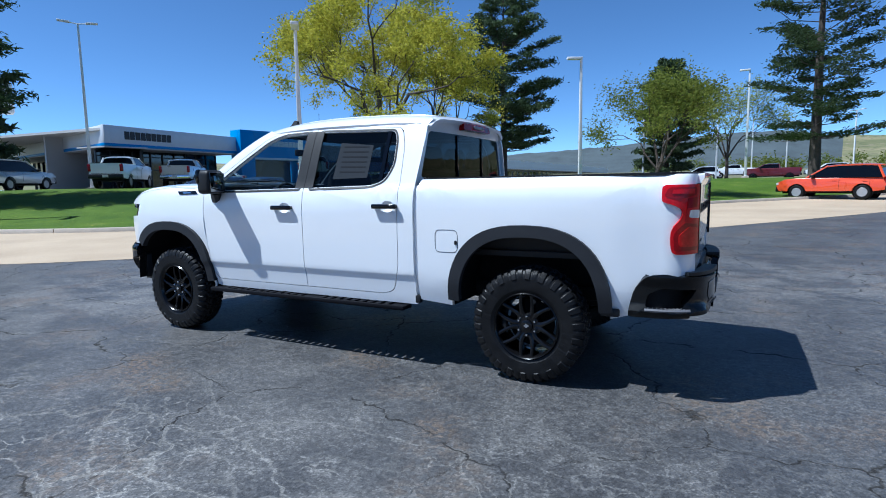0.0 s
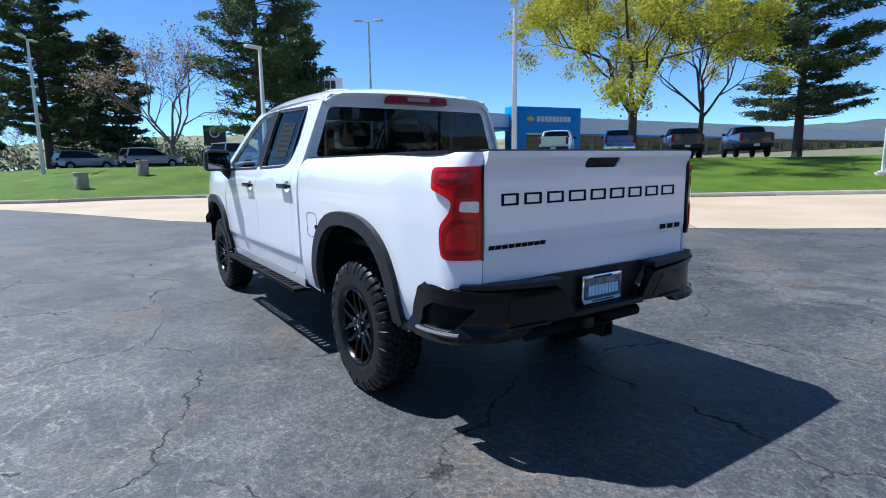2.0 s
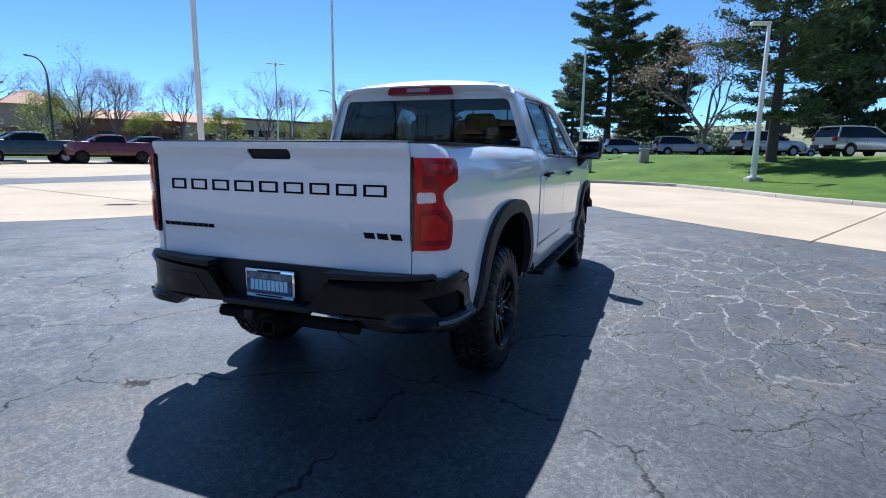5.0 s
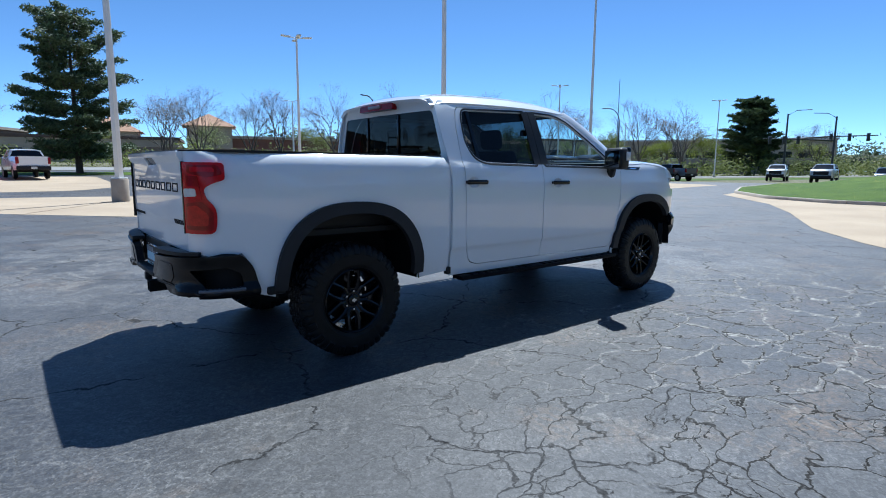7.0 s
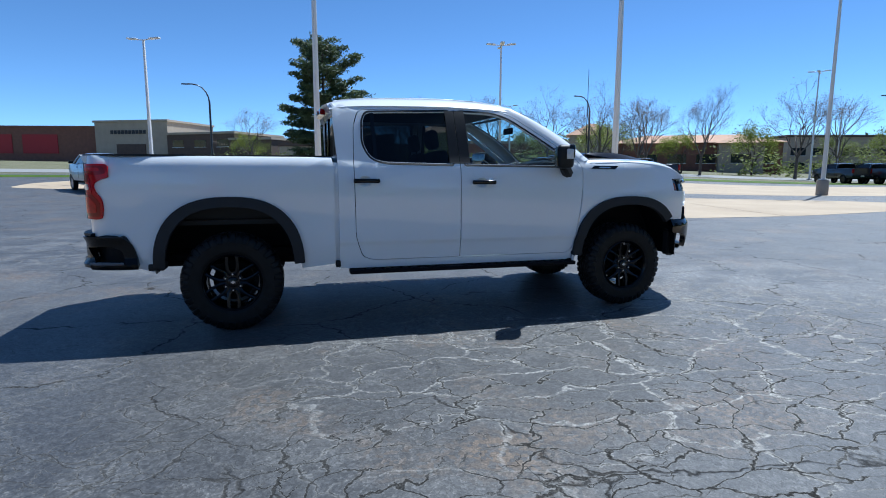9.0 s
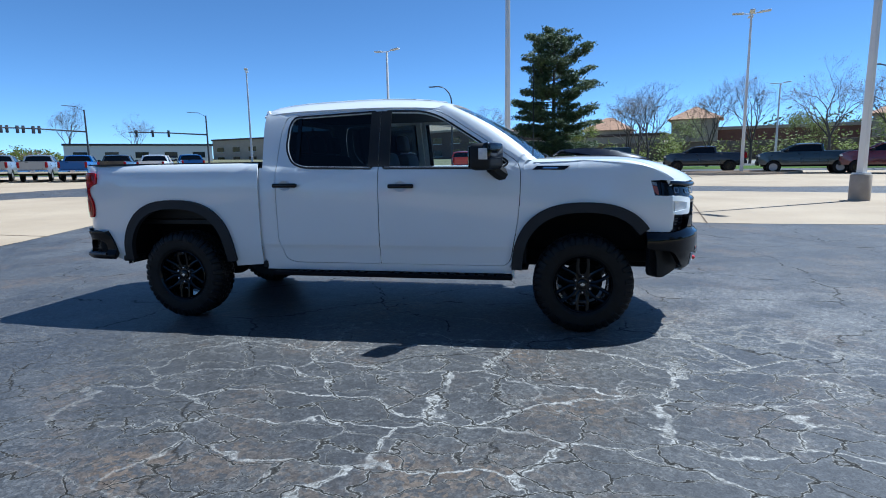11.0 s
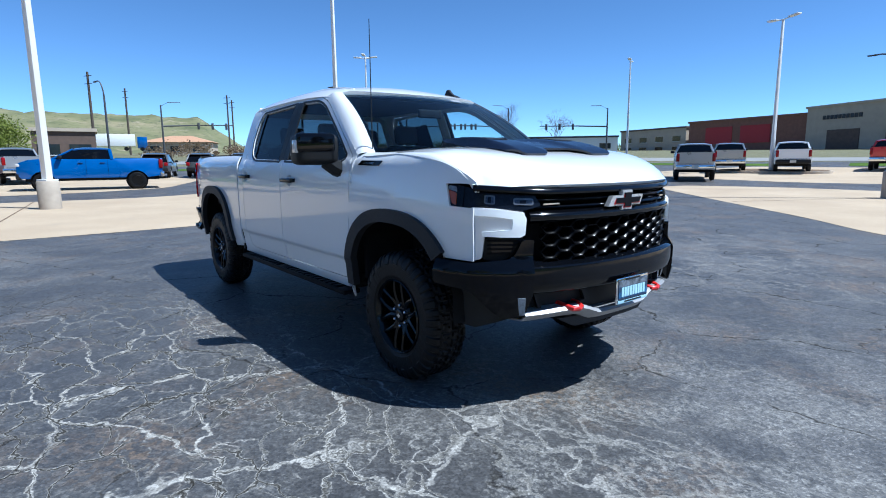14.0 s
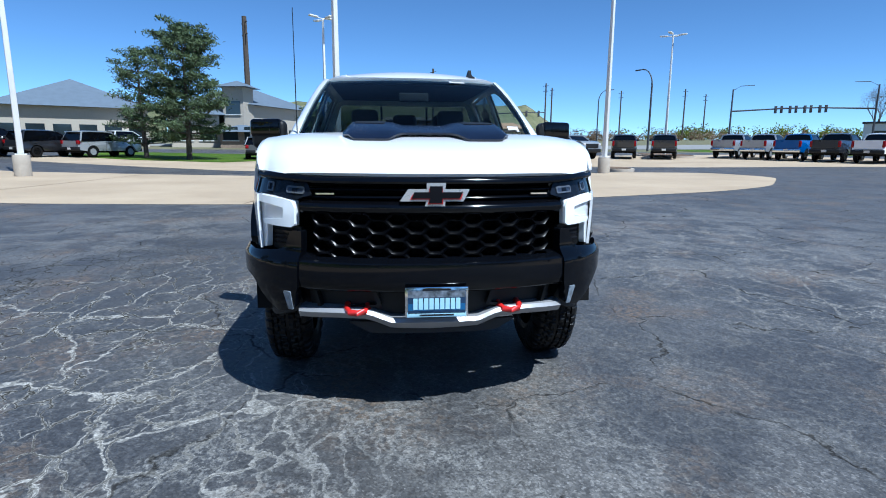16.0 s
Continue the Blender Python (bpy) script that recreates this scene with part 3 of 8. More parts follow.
def flat_area(name, pts, mat, label, lift, step=3.0, thick=0.0):
    xs, ys = [p[0] for p in pts], [p[1] for p in pts]
    us = [min(xs) + step * i for i in range(1, int((max(xs) - min(xs)) / step) + 1)]
    vs = [min(ys) + step * i for i in range(1, int((max(ys) - min(ys)) / step) + 1)]
    bm = sheet(pts, lambda x, y: (x, y, ground_z(x, y) + lift), us=us, vs=vs, thick=0)
    for f in bm.faces:
        if f.normal.z < 0:
            f.normal_flip()
    if thick:
        ex = bmesh.ops.extrude_face_region(bm, geom=bm.faces[:])
        bmesh.ops.translate(bm, vec=(0, 0, -thick), verts=[v for v in ex["geom"] if isinstance(v, bmesh.types.BMVert)])
        bmesh.ops.recalc_face_normals(bm, faces=bm.faces[:])
    ob = part(name, bm, mat)
    return tagged(ob, label, name, kind="structure")


PAD_N = rounded([(-7.3, 20.3), (-3.5, 16.7), (2.0, 11.4), (3.6, 9.5), (5.3, 8.3), (7.5, 7.75), (12.0, 7.75), (15.5, 7.6), (20.8, 8.5), (24.7, 10.2), (25.6, 11.8), (24.4, 14.0), (18.0, 17.4), (9.0, 20.3), (2.0, 22.6), (-3.0, 23.2), (-7.0, 22.2)], 1.5)
PAD_W = rounded([(-15.9, 17.5), (-11.5, 14.0), (-9.5, 10.8), (-7.9, 6.2), (-6.8, 3.0), (-6.3, 0.0), (-6.2, -4.0), (-6.5, -9.0), (-9.0, -18.0), (-15.0, -30.0), (-27.0, -28.0), (-19.6, -17.0), (-17.9, -6.0), (-17.4, 1.5), (-19.3, 6.0), (-20.8, 12.0), (-19.5, 16.5)], 1.2)
flat_area("pavement", PAD_N, M_SLAB, "pale beige concrete pavement with a rounded end", 0.006)
flat_area("pavement", PAD_W, M_SLAB, "pale beige concrete pavement with a rounded end", 0.006)
flat_area("pavement", rounded([(6.2, 28.6), (9.4, 24.3), (14, 22.3), (18.7, 22.3), (24, 19.0), (33, 16.2), (48, 18.5), (50, 27), (36, 31), (26, 38), (12, 44), (6, 36)], 1.2), M_SLAB, "pale beige concrete parking bay", 0.006)
flat_area("pavement", rounded([(-15.1, 30.6), (-10, 28.4), (-4, 27), (1, 27.6), (3.5, 31), (4, 46), (-14, 46), (-16, 36)], 1.2), M_SLAB, "pale beige concrete parking bay", 0.006)
flat_area("pavement", rounded([(-26, 12.5), (-24.6, 18), (-23.6, 26), (-21, 34), (-24, 40), (-44, 36), (-44, 12), (-30, 9)], 1.5), M_SLAB, "pale beige concrete parking bay", 0.006)
flat_area("pavement", rounded([(-21.3, -7), (-22.2, 0), (-23.8, 3.4), (-31, 7), (-42, 5), (-42, -10), (-36, -27), (-29, -22)], 1.2), M_SLAB, "pale beige concrete parking bay", 0.006)
# control joints sawn into the nearest slabs
for a, b in (((-1.4, 15.0), (2.2, 20.6)), ((7.0, 7.8), (9.2, 20.0)), ((15.0, 7.7), (17.2, 17.5)), ((-6.4, -3.6), (-17.6, -2.2)), ((-7.2, 4.4), (-19.0, 5.4)), ((-6.9, -12.0), (-18.6, -10.6)), ((7.4, -4.3), (15.5, -8.0)), ((3.4, -8.2), (9.8, -14.2))):
    d = (Vector(b) - Vector(a))
    n = Vector((-d.y, d.x)).normalized() * 0.018
    flat_area("pavement_joint", [(a[0] + n.x, a[1] + n.y), (b[0] + n.x, b[1] + n.y), (b[0] - n.x, b[1] - n.y), (a[0] - n.x, a[1] - n.y)], M_MULCH, "dark sawn joint in the concrete", 0.0125, 2.0)

KERB = [(-30, -58), (-16, -43), (-8, -34), (-1.5, -28.3), (2.5, -24), (7, -18.7), (10.5, -13.6), (15, -8.6), (18, -6.4), (21.4, -4.6), (24.6, -2.4), (25.7, 0.5), (25.6, 3.5), (27.6, 7), (32.5, 10.6), (40, 13.5), (54, 16)]
EDGE = [(29.8, 10.0), (23, 5.0), (18.4, 2.6), (13.4, 0.35), (11, -1.3), (8.3, -3.7), (6, -6.1), (4.6, -7.3), (2.4, -9.4), (-0.6, -13.2), (-6.4, -21.5), (-14, -31), (-27, -50)]
flat_area("pavement", KERB[1:15] + EDGE, M_SLAB, "pale beige concrete strip beside the lawn kerb", 0.006)
kc = Curve2(KERB)
LN = Vector((0.66, -0.75)).normalized()


def lawn_z(d):
    f = min(1.0, max(0.0, d / 15.0))
    return 0.15 + 1.38 * f * f * (3 - 2 * f)


def lawn_at(s, d):
    p, _ = kc.at(s)
    q = p + LN * d
    z = ground_z(p.x, p.y) * max(0, 1 - d / 15) + lawn_z(d) + 0.05 * noise.noise((q.x * 0.25, q.y * 0.25, 3.0)) * min(1, d / 3)
    return (q.x, q.y, z)


def lawn_height(x, y):
    best = min(((Vector((x, y)) - kc.at(s)[0]).cross(LN) ** 2 + (0 if (Vector((x, y)) - kc.at(s)[0]).dot(LN) >= 0 else 99), s) for s in lin(0, kc.length - 0.01, 220))
    d = (Vector((x, y)) - kc.at(best[1])[0]).dot(LN)
    return lawn_at(best[1], max(0.0, d))[2]


lw = grid(lin(0.0, kc.length - 0.01, 110), [0.16, 0.5, 1, 1.8, 2.8, 4, 5.5, 7, 9, 11, 13, 15, 17], lawn_at)
for f in lw.faces:
    f.normal_update()
    if f.normal.z < 0:
        f.normal_flip()
tagged(part("lawn", lw, M_LAWN), "bright green mown lawn sloping up from the kerb", "lawn", kind="structure")

# small yellow leaves blown over the grass
rng = random.Random(91)
lv_, lf_ = [], []
for _ in range(900):
    x, y, z = lawn_at(rng.uniform(0.0, kc.length - 0.02), 0.3 + 13 * rng.random() ** 1.4)
    a_, r_ = rng.uniform(0, 6.28), rng.uniform(0.022, 0.045)
    c_, s_ = math.cos(a_) * r_, math.sin(a_) * r_
    n_ = len(lv_)
    lv_ += [(x - c_, y - s_, z + 0.012), (x + s_ * 0.6, y - c_ * 0.6, z + 0.03), (x + c_, y + s_, z + 0.014), (x - s_ * 0.6, y + c_ * 0.6, z + 0.034), (x, y, z + 0.02)]
    lf_ += [(n_ + k, n_ + (k + 1) % 4, n_ + 4) for k in range(4)]
leaf_me = bpy.data.meshes.new("fallen_leaves")
leaf_me.from_pydata(lv_, [], lf_)
leaf_me.materials.append(M_DRYLEAF)
tagged(new("fallen_leaves", leaf_me), "small yellow leaves scattered over the mown lawn", "leaves", kind="stuff")
ap = grid(lin(0.0, kc.length - 0.01, 40), [16.9, 25, 40, 70, 110], lambda s, d: tuple(Vector(lawn_at(s, max(d, 17))) + Vector((0, 0, -0.02))))
for f in ap.faces:
    f.normal_update()
    if f.normal.z < 0:
        f.normal_flip()
tagged(part("forecourt", ap, M_ASPH), "raised asphalt forecourt above the lawn", "forecourt", kind="structure")
# kerb as separate cast lengths
kb = []
s = 0.0
while s < kc.length - 3.0:
    bm = bmesh.new()
    rows_k = []
    for q in lin(s + 0.012, s + 2.988, 5):
        p, d = kc.at(q)
        n = Vector((d.y, -d.x))
        if n.dot(LN) < 0:
            n = -n
        z = ground_z(p.x, p.y)
        rows_k.append([bm.verts.new((p.x + n.x * o, p.y + n.y * o, z + h)) for o, h in ((-0.02, -0.05), (0.0, 0.12), (0.03, 0.15), (0.17, 0.15), (0.17, -0.05))])
    for a, b in zip(rows_k, rows_k[1:]):
        for i in range(4):
            bm.faces.new((a[i], b[i], b[i + 1], a[i + 1]))
    bm.faces.new(rows_k[0])
    bm.faces.new(rows_k[-1][::-1])
    bmesh.ops.recalc_face_normals(bm, faces=bm.faces[:])
    kb.append((bm, s))
    s += 3.0
kerb = thing("kerb", "pale concrete kerb in cast lengths along the lawn", "kerb", kind="structure")
for bm, s in kb:
    part("kerb_stone", bm, M_KERB, kerb)

# ---- the white crew-cab pickup truck: x forward from the rear axle, y to its left ----
WB = 3.755
CAB_Z = [0.45, 0.50, 0.56, 0.705, 0.74, 0.95, 1.20, 1.33, 1.40, 1.44, 1.50, 1.88, 1.925, 1.95, 1.965]
CAB_Y = [0.942, 0.952, 0.962, 0.984, 0.999, 1.003, 1.004, 0.994, 0.976, 0.951, 0.928, 0.782, 0.757, 0.728, 0.69]


def body_taper(x):
    return smooth_interp(x, [-1.10, -0.88, -0.55, 0.0, 0.8, 3.3, 3.8, 4.15, 4.25, 4.36, 4.45, 4.62], [-0.085, -0.066, -0.025, 0.0, 0.0, 0.0, 0.0, -0.018, -0.032, -0.060, -0.092, -0.16])


def side_y(x, z):
    return smooth_interp(z, CAB_Z, CAB_Y) + body_taper(x)


def on_side(sg, off=0.0):
    return lambda x, z: (x, sg * (side_y(x, z) + off), z)


BED_Z = [0.45, 0.54, 0.70, 0.74, 0.95, 1.20, 1.36, 1.42, 1.455, 1.475]
BED_Y = [0.93, 0.958, 0.992, 0.996, 1.000, 1.002, 0.994, 0.978, 0.955, 0.925]


def bed_y(x, z):
    return smooth_interp(z, BED_Z, BED_Y) + body_taper(x)


def on_bed(sg, off=0.0):
    return lambda x, z: (x, sg * (bed_y(x, z) + off), z)


def arch(cx, cz, a, b, t0, t1, n=28, p=2.5):
    """Wheel-arch line as a superellipse, from angle t0 to t1 in degrees."""
    out = []
    for i in range(n + 1):
        t = radians(t0 + (t1 - t0) * i / n)
        c, s = math.cos(t), math.sin(t)
        out.append((cx + a * math.copysign(abs(c) ** (2 / p), c), cz + b * math.copysign(abs(s) ** (2 / p), s)))
    return out


def rail_z(x):
    """Height of the roof rail line."""
    return smooth_interp(x, [0.80, 0.86, 1.0, 1.3, 1.9, 2.3, 2.55, 2.68], [1.950, 1.980, 2.005, 2.020, 2.028, 2.018, 1.998, 1.970])


def roof_z(x):
    """Height of the roof along its middle."""
    return smooth_interp(x, [0.80, 0.86, 1.0, 1.3, 1.9, 2.2, 2.45, 2.60, 2.70], [1.972, 2.008, 2.036, 2.066, 2.082, 2.070, 2.037, 1.998, 1.960])


truck = thing("pickup_truck", "white crew-cab off-road pickup truck with black trim on the asphalt", "truck")
ZC = [0.50, 0.58, 0.64, 0.68, 0.70, 0.715, 0.73, 0.745, 0.78] + lin(0.86, 1.46, 8)
ZU = lin(1.44, 1.95, 9)

for sg in (1, -1):
    # bed side with its wheel arch and the rear corner
    ar = arch(0.0, 0.52, 0.575, 0.615, 0, 180)
    outline = [(0.862, 0.545), (0.862, 1.40), (0.845, 1.475), (-0.88, 1.475), (-0.88, 0.60), (-0.72, 0.565)] + [p for p in ar[::-1]]
    part("bed_side", sheet(outline, on_bed(sg), us=lin(-0.85, 0.83, 25), vs=lin(0.58, 1.46, 14)), M_WHITE, truck)
    # rear corner post
    bez = [(-0.88, bed_y(-0.88, 1.2)), (-1.045, 0.925), (-1.075, 0.792)]
    pts = [(Vector(bez[0]) * (1 - f) ** 2 + Vector(bez[1]) * 2 * f * (1 - f) + Vector(bez[2]) * f * f) for f in lin(0, 1, 14)]
    cor = Curve2([(p.x, p.y) for p in pts])

    def on_corner(off, sg=sg, cor=cor):
        def fn(s, z):
            p, d = cor.at(s)
            k = (bed_y(-0.9, z) - bed_y(-0.9, 1.2)) * (1 - 0.75 * s / cor.length)
            n = Vector((-d.y, d.x))
            if n.x > 0:
                n = -n
            return (p.x + n.x * off, sg * (p.y + k + n.y * off), z)
        return fn

    part("bed_corner", sheet([(0.0, 0.80), (cor.length, 0.80), (cor.length, 1.475), (0.0, 1.475)], on_corner(0), us=lin(0.02, cor.length - 0.01, 11), vs=lin(0.85, 1.45, 9)), M_WHITE, truck)
    L = cor.length
    lamp = rounded([(0.0, 1.408), (L - 0.008, 1.41), (L - 0.008, 0.975), (0.064, 0.970), (0.052, 1.06), (0.058, 1.135), (0.112, 1.195), (0.125, 1.248), (0.075, 1.280), (-0.006, 1.305)], [0.03, 0.012, 0.012, 0.04, 0.05, 0.05, 0.05, 0.05, 0.05, 0.03])
    lampo = part("tail_lamp", sheet(lamp, on_corner(0.018), us=lin(0.02, L - 0.01, 11), vs=lin(1.0, 1.4, 9), thick=0.02), M_TAIL, truck, "red tail lamp with a clear reversing light")
    def lens(poly, r, m, off, label=""):
        return part("lens", sheet(rounded(poly, r), on_corner(off), us=lin(0.02, L - 0.01, 11), vs=lin(1.0, 1.4, 7), thick=0.006), m, lampo, label)

    lens([(0.012, 1.335), (0.035, 1.392), (L - 0.05, 1.394), (L - 0.05, 1.345), (0.10, 1.318)], 0.018, M_TAILDK, 0.021, "dark red upper lens")
    lens([(L - 0.135, 1.172), (L - 0.115, 1.325), (L - 0.045, 1.33), (L - 0.045, 1.268), (L - 0.12, 1.262)], 0.01, M_TAILDK, 0.021)
    lens([(0.076, 0.992), (0.070, 1.105), (0.130, 1.172), (L - 0.03, 1.160), (L - 0.03, 1.000)], 0.02, M_TAILDK, 0.021)
    lens([(0.100, 1.022), (0.098, 1.092), (0.160, 1.150), (L - 0.038, 1.142), (L - 0.038, 1.022)], 0.016, M_TAILOR, 0.024, "orange-red brake lens")
    lens([(0.055, 1.352), (0.062, 1.378), (L - 0.075, 1.382), (L - 0.075, 1.352)], 0.008, M_TAIL, 0.024)
    part("lamp_edge", sheet([(L - 0.010, 0.972), (L + 0.0, 0.972), (L + 0.0, 1.414), (L - 0.010, 1.414)], on_corner(0.0215), vs=lin(1.0, 1.4, 6), thick=0.022), M_GLOSSBLK, lampo)
    part("reversing_lens", sheet(rounded([(L - 0.105, 1.203), (L - 0.022, 1.198), (L - 0.022, 1.250), (L - 0.098, 1.250)], 0.012), on_corner(0.024), us=lin(0.05, L, 6), thick=0.01), M_CLEAR, lampo, "clear reversing lens")
    # black wheel-arch flares
    for cx, cz, t0, t1, fn, name in ((0.0, 0.52, 2.5, 177.5, on_bed, "rear_flare"), (WB + 0.005, 0.50, 36, 178, on_side, "front_flare")):
        a0, b0 = (0.60, 0.625) if cx == 0 else (0.60, 0.615)
        outer = arch(cx, cz, a0, b0, t0, t1)
        inner = arch(cx, cz, a0 - 0.088, b0 - 0.083, t0, t1)
        part("wheel_arch_flare", sheet(outer + inner[::-1], fn(sg, 0.034), us=lin(cx - 0.55, cx + 0.55, 13), vs=lin(0.55, 1.1, 9), thick=0.05), M_GREYPL, truck, "dark grey plastic wheel-arch flare")
        # wheel housing behind the arch
        hs = arch(cx, cz, a0 - 0.02, b0 - 0.02, 0, 180, 16)
        bm = bmesh.new()
        r0 = [bm.verts.new((x, sg * 0.97, z)) for x, z in hs]
        r1 = [bm.verts.new((x, sg * 0.50, z)) for x, z in hs]
        for i in range(len(hs) - 1):
            bm.faces.new((r0[i], r0[i + 1], r1[i + 1], r1[i]))
        bm.faces.new(r1)
        part("wheel_housing", bm, M_UNDER, truck)
    part("splash_guard", box((-0.64, sg * 0.80, 0.545), (-0.52, sg * 0.965, 0.60), 0.01), M_BLACKPL, truck)
    # fuel door, on the left only
    if sg == 1:
        fo = rounded([(0.515, 0.930), (0.705, 0.930), (0.705, 1.100), (0.515, 1.100)], 0.045)
        fi = rounded([(0.5175, 0.9325), (0.7025, 0.9325), (0.7025, 1.0975), (0.5175, 1.0975)], 0.042)
        part("fuel_door_seam", sheet(fo, on_bed(sg, 0.002), us=lin(0.52, 0.70, 5), vs=lin(0.94, 1.09, 5), holes=[fi], thick=0.003), M_UNDER, truck)
        part("fuel_door_latch", box((0.522, 0.998, 0.99), (0.540, 1.010, 1.02), 0.003), M_BLACKPL, truck)
    # cab side: outer ring, doors with window openings
    def top(x):
        return rail_z(x) - 0.048
    a_pil = [(3.27, 1.455), (3.10, 1.565), (2.90, 1.695), (2.72, 1.815), (2.60, 1.893), (2.50, 1.935)]
    ring = [(0.897, 0.50), (0.897, 1.45), (0.885, 1.60), (0.872, 1.80), (0.875, 1.90), (0.93, 1.945)] + [(x, top(x)) for x in (1.1, 1.4, 1.8, 2.2, 2.38)] + a_pil[::-1] + [(3.262, 1.40), (3.245, 1.15), (3.225, 0.95), (3.165, 0.60), (3.11, 0.50)]
    rdoor = rounded([(1.105, 0.60), (1.045, 0.78), (1.038, 1.42), (1.052, 1.75), (1.10, 1.895), (1.985, 1.935), (1.998, 1.42), (1.998, 0.572), (1.20, 0.572)], [0.05, 0.05, 0.03, 0.05, 0.05, 0.004, 0.0, 0.004, 0.05])
    fdoor = rounded([(2.006, 0.572), (2.006, 1.42), (1.993, 1.935), (2.40, 1.925), (2.56, 1.875), (2.90, 1.655), (3.20, 1.452), (3.232, 1.38), (3.228, 1.15), (3.21, 0.95), (3.15, 0.62), (3.10, 0.572)], [0.004, 0, 0.004, 0.05, 0.08, 0.1, 0.03, 0.05, 0.08, 0.1, 0.04, 0.03])

    def grow(poly, d):
        c = sum((Vector(p) for p in poly), Vector((0, 0))) / len(poly)
        out = []
        n = len(poly)
        for i in range(n):
            e = Vector(poly[(i + 1) % n]) - Vector(poly[i - 1])
            nn = Vector((e.y, -e.x)).normalized() if e.length else Vector((0, 0))
            p = Vector(poly[i])
            q = p + nn * d
            if (q - c).length < (p - c).length:
                q = p - nn * d
            out.append((q.x, q.y))
        return out

    # joined door opening with a small margin
    op = rounded([(1.10, 0.594), (1.039, 0.78), (1.032, 1.42), (1.046, 1.755), (1.094, 1.901), (1.985, 1.941), (2.40, 1.931), (2.563, 1.880), (2.903, 1.66), (3.205, 1.456), (3.238, 1.38), (3.234, 1.15), (3.216, 0.95), (3.156, 0.615), (3.10, 0.566), (1.20, 0.566)], [0.05, 0.05, 0.03, 0.05, 0.05, 0.0, 0.05, 0.08, 0.1, 0.03, 0.05, 0.08, 0.1, 0.04, 0.03, 0.05])
    part("cab_side", sheet(ring, on_side(sg), us=lin(0.9, 3.25, 24), vs=ZC + ZU, holes=[op], thick=0.02), M_WHITE, truck)
    rwin = rounded([(1.125, 1.60), (1.135, 1.80), (1.165, 1.872), (1.93, 1.903), (1.93, 1.425), (1.30, 1.438), (1.19, 1.475)], [0.06, 0.05, 0.04, 0.01, 0.01, 0.1, 0.08])
    fwin = rounded([(2.055, 1.425), (2.045, 1.903), (2.36, 1.893), (2.52, 1.842), (2.83, 1.645), (3.12, 1.445), (3.06, 1.412)], [0.01, 0.01, 0.08, 0.1, 0.1, 0.02, 0.02])
    def cup_line(hx, hz):
        return [(hx - 0.012 + 0.062 * math.cos(a), hz - 0.004 + 0.046 * math.sin(a)) for a in [k * math.pi / 12 for k in range(24)]]

    dr = part("rear_door", sheet(rdoor, on_side(sg), us=lin(1.06, 1.98, 12), vs=ZC + ZU, holes=[rwin, cup_line(1.14, 1.272)], thick=0.02), M_WHITE, truck)
    df = part("front_door", sheet(fdoor, on_side(sg), us=lin(2.03, 3.2, 14), vs=ZC + ZU, holes=[fwin, cup_line(2.215, 1.258)], thick=0.02), M_WHITE, truck)
    part("window", sheet(grow(rwin, 0.012), on_side(sg, -0.016), us=lin(1.15, 1.95, 5), vs=ZU, thick=0), M_GLASS, dr, "dark tinted side window", smooth=60)
    part("window", sheet(grow(fwin, 0.012), on_side(sg, -0.016), us=lin(2.05, 3.1, 6), vs=ZU, thick=0), M_GLASSF, df, "lightly tinted side window", smooth=60)
    # black window surrounds and pillar trim
    part("window_trim", sheet(grow(rwin, 0.004), on_side(sg, 0.003), us=lin(1.15, 1.95, 5), vs=ZU, holes=[grow(rwin, -0.020)], thick=0.01), M_BLACKPL, dr)
    part("window_trim", sheet(grow(fwin, 0.004), on_side(sg, 0.003), us=lin(2.05, 3.1, 6), vs=ZU, holes=[grow(fwin, -0.020)], thick=0.01), M_BLACKPL, df)
    part("pillar_trim", sheet([(1.905, 1.428), (1.90, 1.908), (1.9845, 1.916), (1.9975, 1.428)], on_side(sg, 0.006), vs=ZU, thick=0.010), M_BLACKPL, dr)
    part("pillar_trim", sheet([(2.0015, 1.428), (1.9885, 1.916), (2.085, 1.911), (2.10, 1.428)], on_side(sg, 0.006), vs=ZU, thick=0.010), M_BLACKPL, df)
    part("quarter_divider", sheet([(1.215, 1.465), (1.20, 1.88), (1.235, 1.882), (1.25, 1.45)], on_side(sg, -0.006), vs=ZU, thick=0.012), M_GLOSSBLK, dr)
    for dd, hx, hz in ((dr, 1.14, 1.272), (df, 2.215, 1.258)):
        y = side_y(hx, hz)
        hb = bmesh.new()
        add_box(hb, (hx - 0.115, sg * (y + 0.018), hz - 0.019), (hx + 0.115, sg * (y + 0.046), hz + 0.019), 0.014, 3)
        add_box(hb, (hx - 0.105, sg * (y - 0.005), hz - 0.012), (hx - 0.075, sg * (y + 0.03), hz + 0.012), 0.004)
        add_box(hb, (hx + 0.07, sg * (y - 0.005), hz - 0.016), (hx + 0.108, sg * (y + 0.035), hz + 0.016), 0.004)
        part("handle", hb, M_GLOSSBLK, dd, "gloss black door handle")
        def bowl(x, z, hx=hx, hz=hz, sg=sg):
            r2 = min(1.0, ((x - hx + 0.012) / 0.062) ** 2 + ((z - hz + 0.004) / 0.046) ** 2)
            return (x, sg * (side_y(x, z) - 0.030 * (1 - r2)), z)
        part("handle_cup", sheet(cup_line(hx, hz), bowl, us=lin(hx - 0.06, hx + 0.04, 7), vs=lin(hz - 0.04, hz + 0.035, 6), thick=0), M_WHITE, dd)
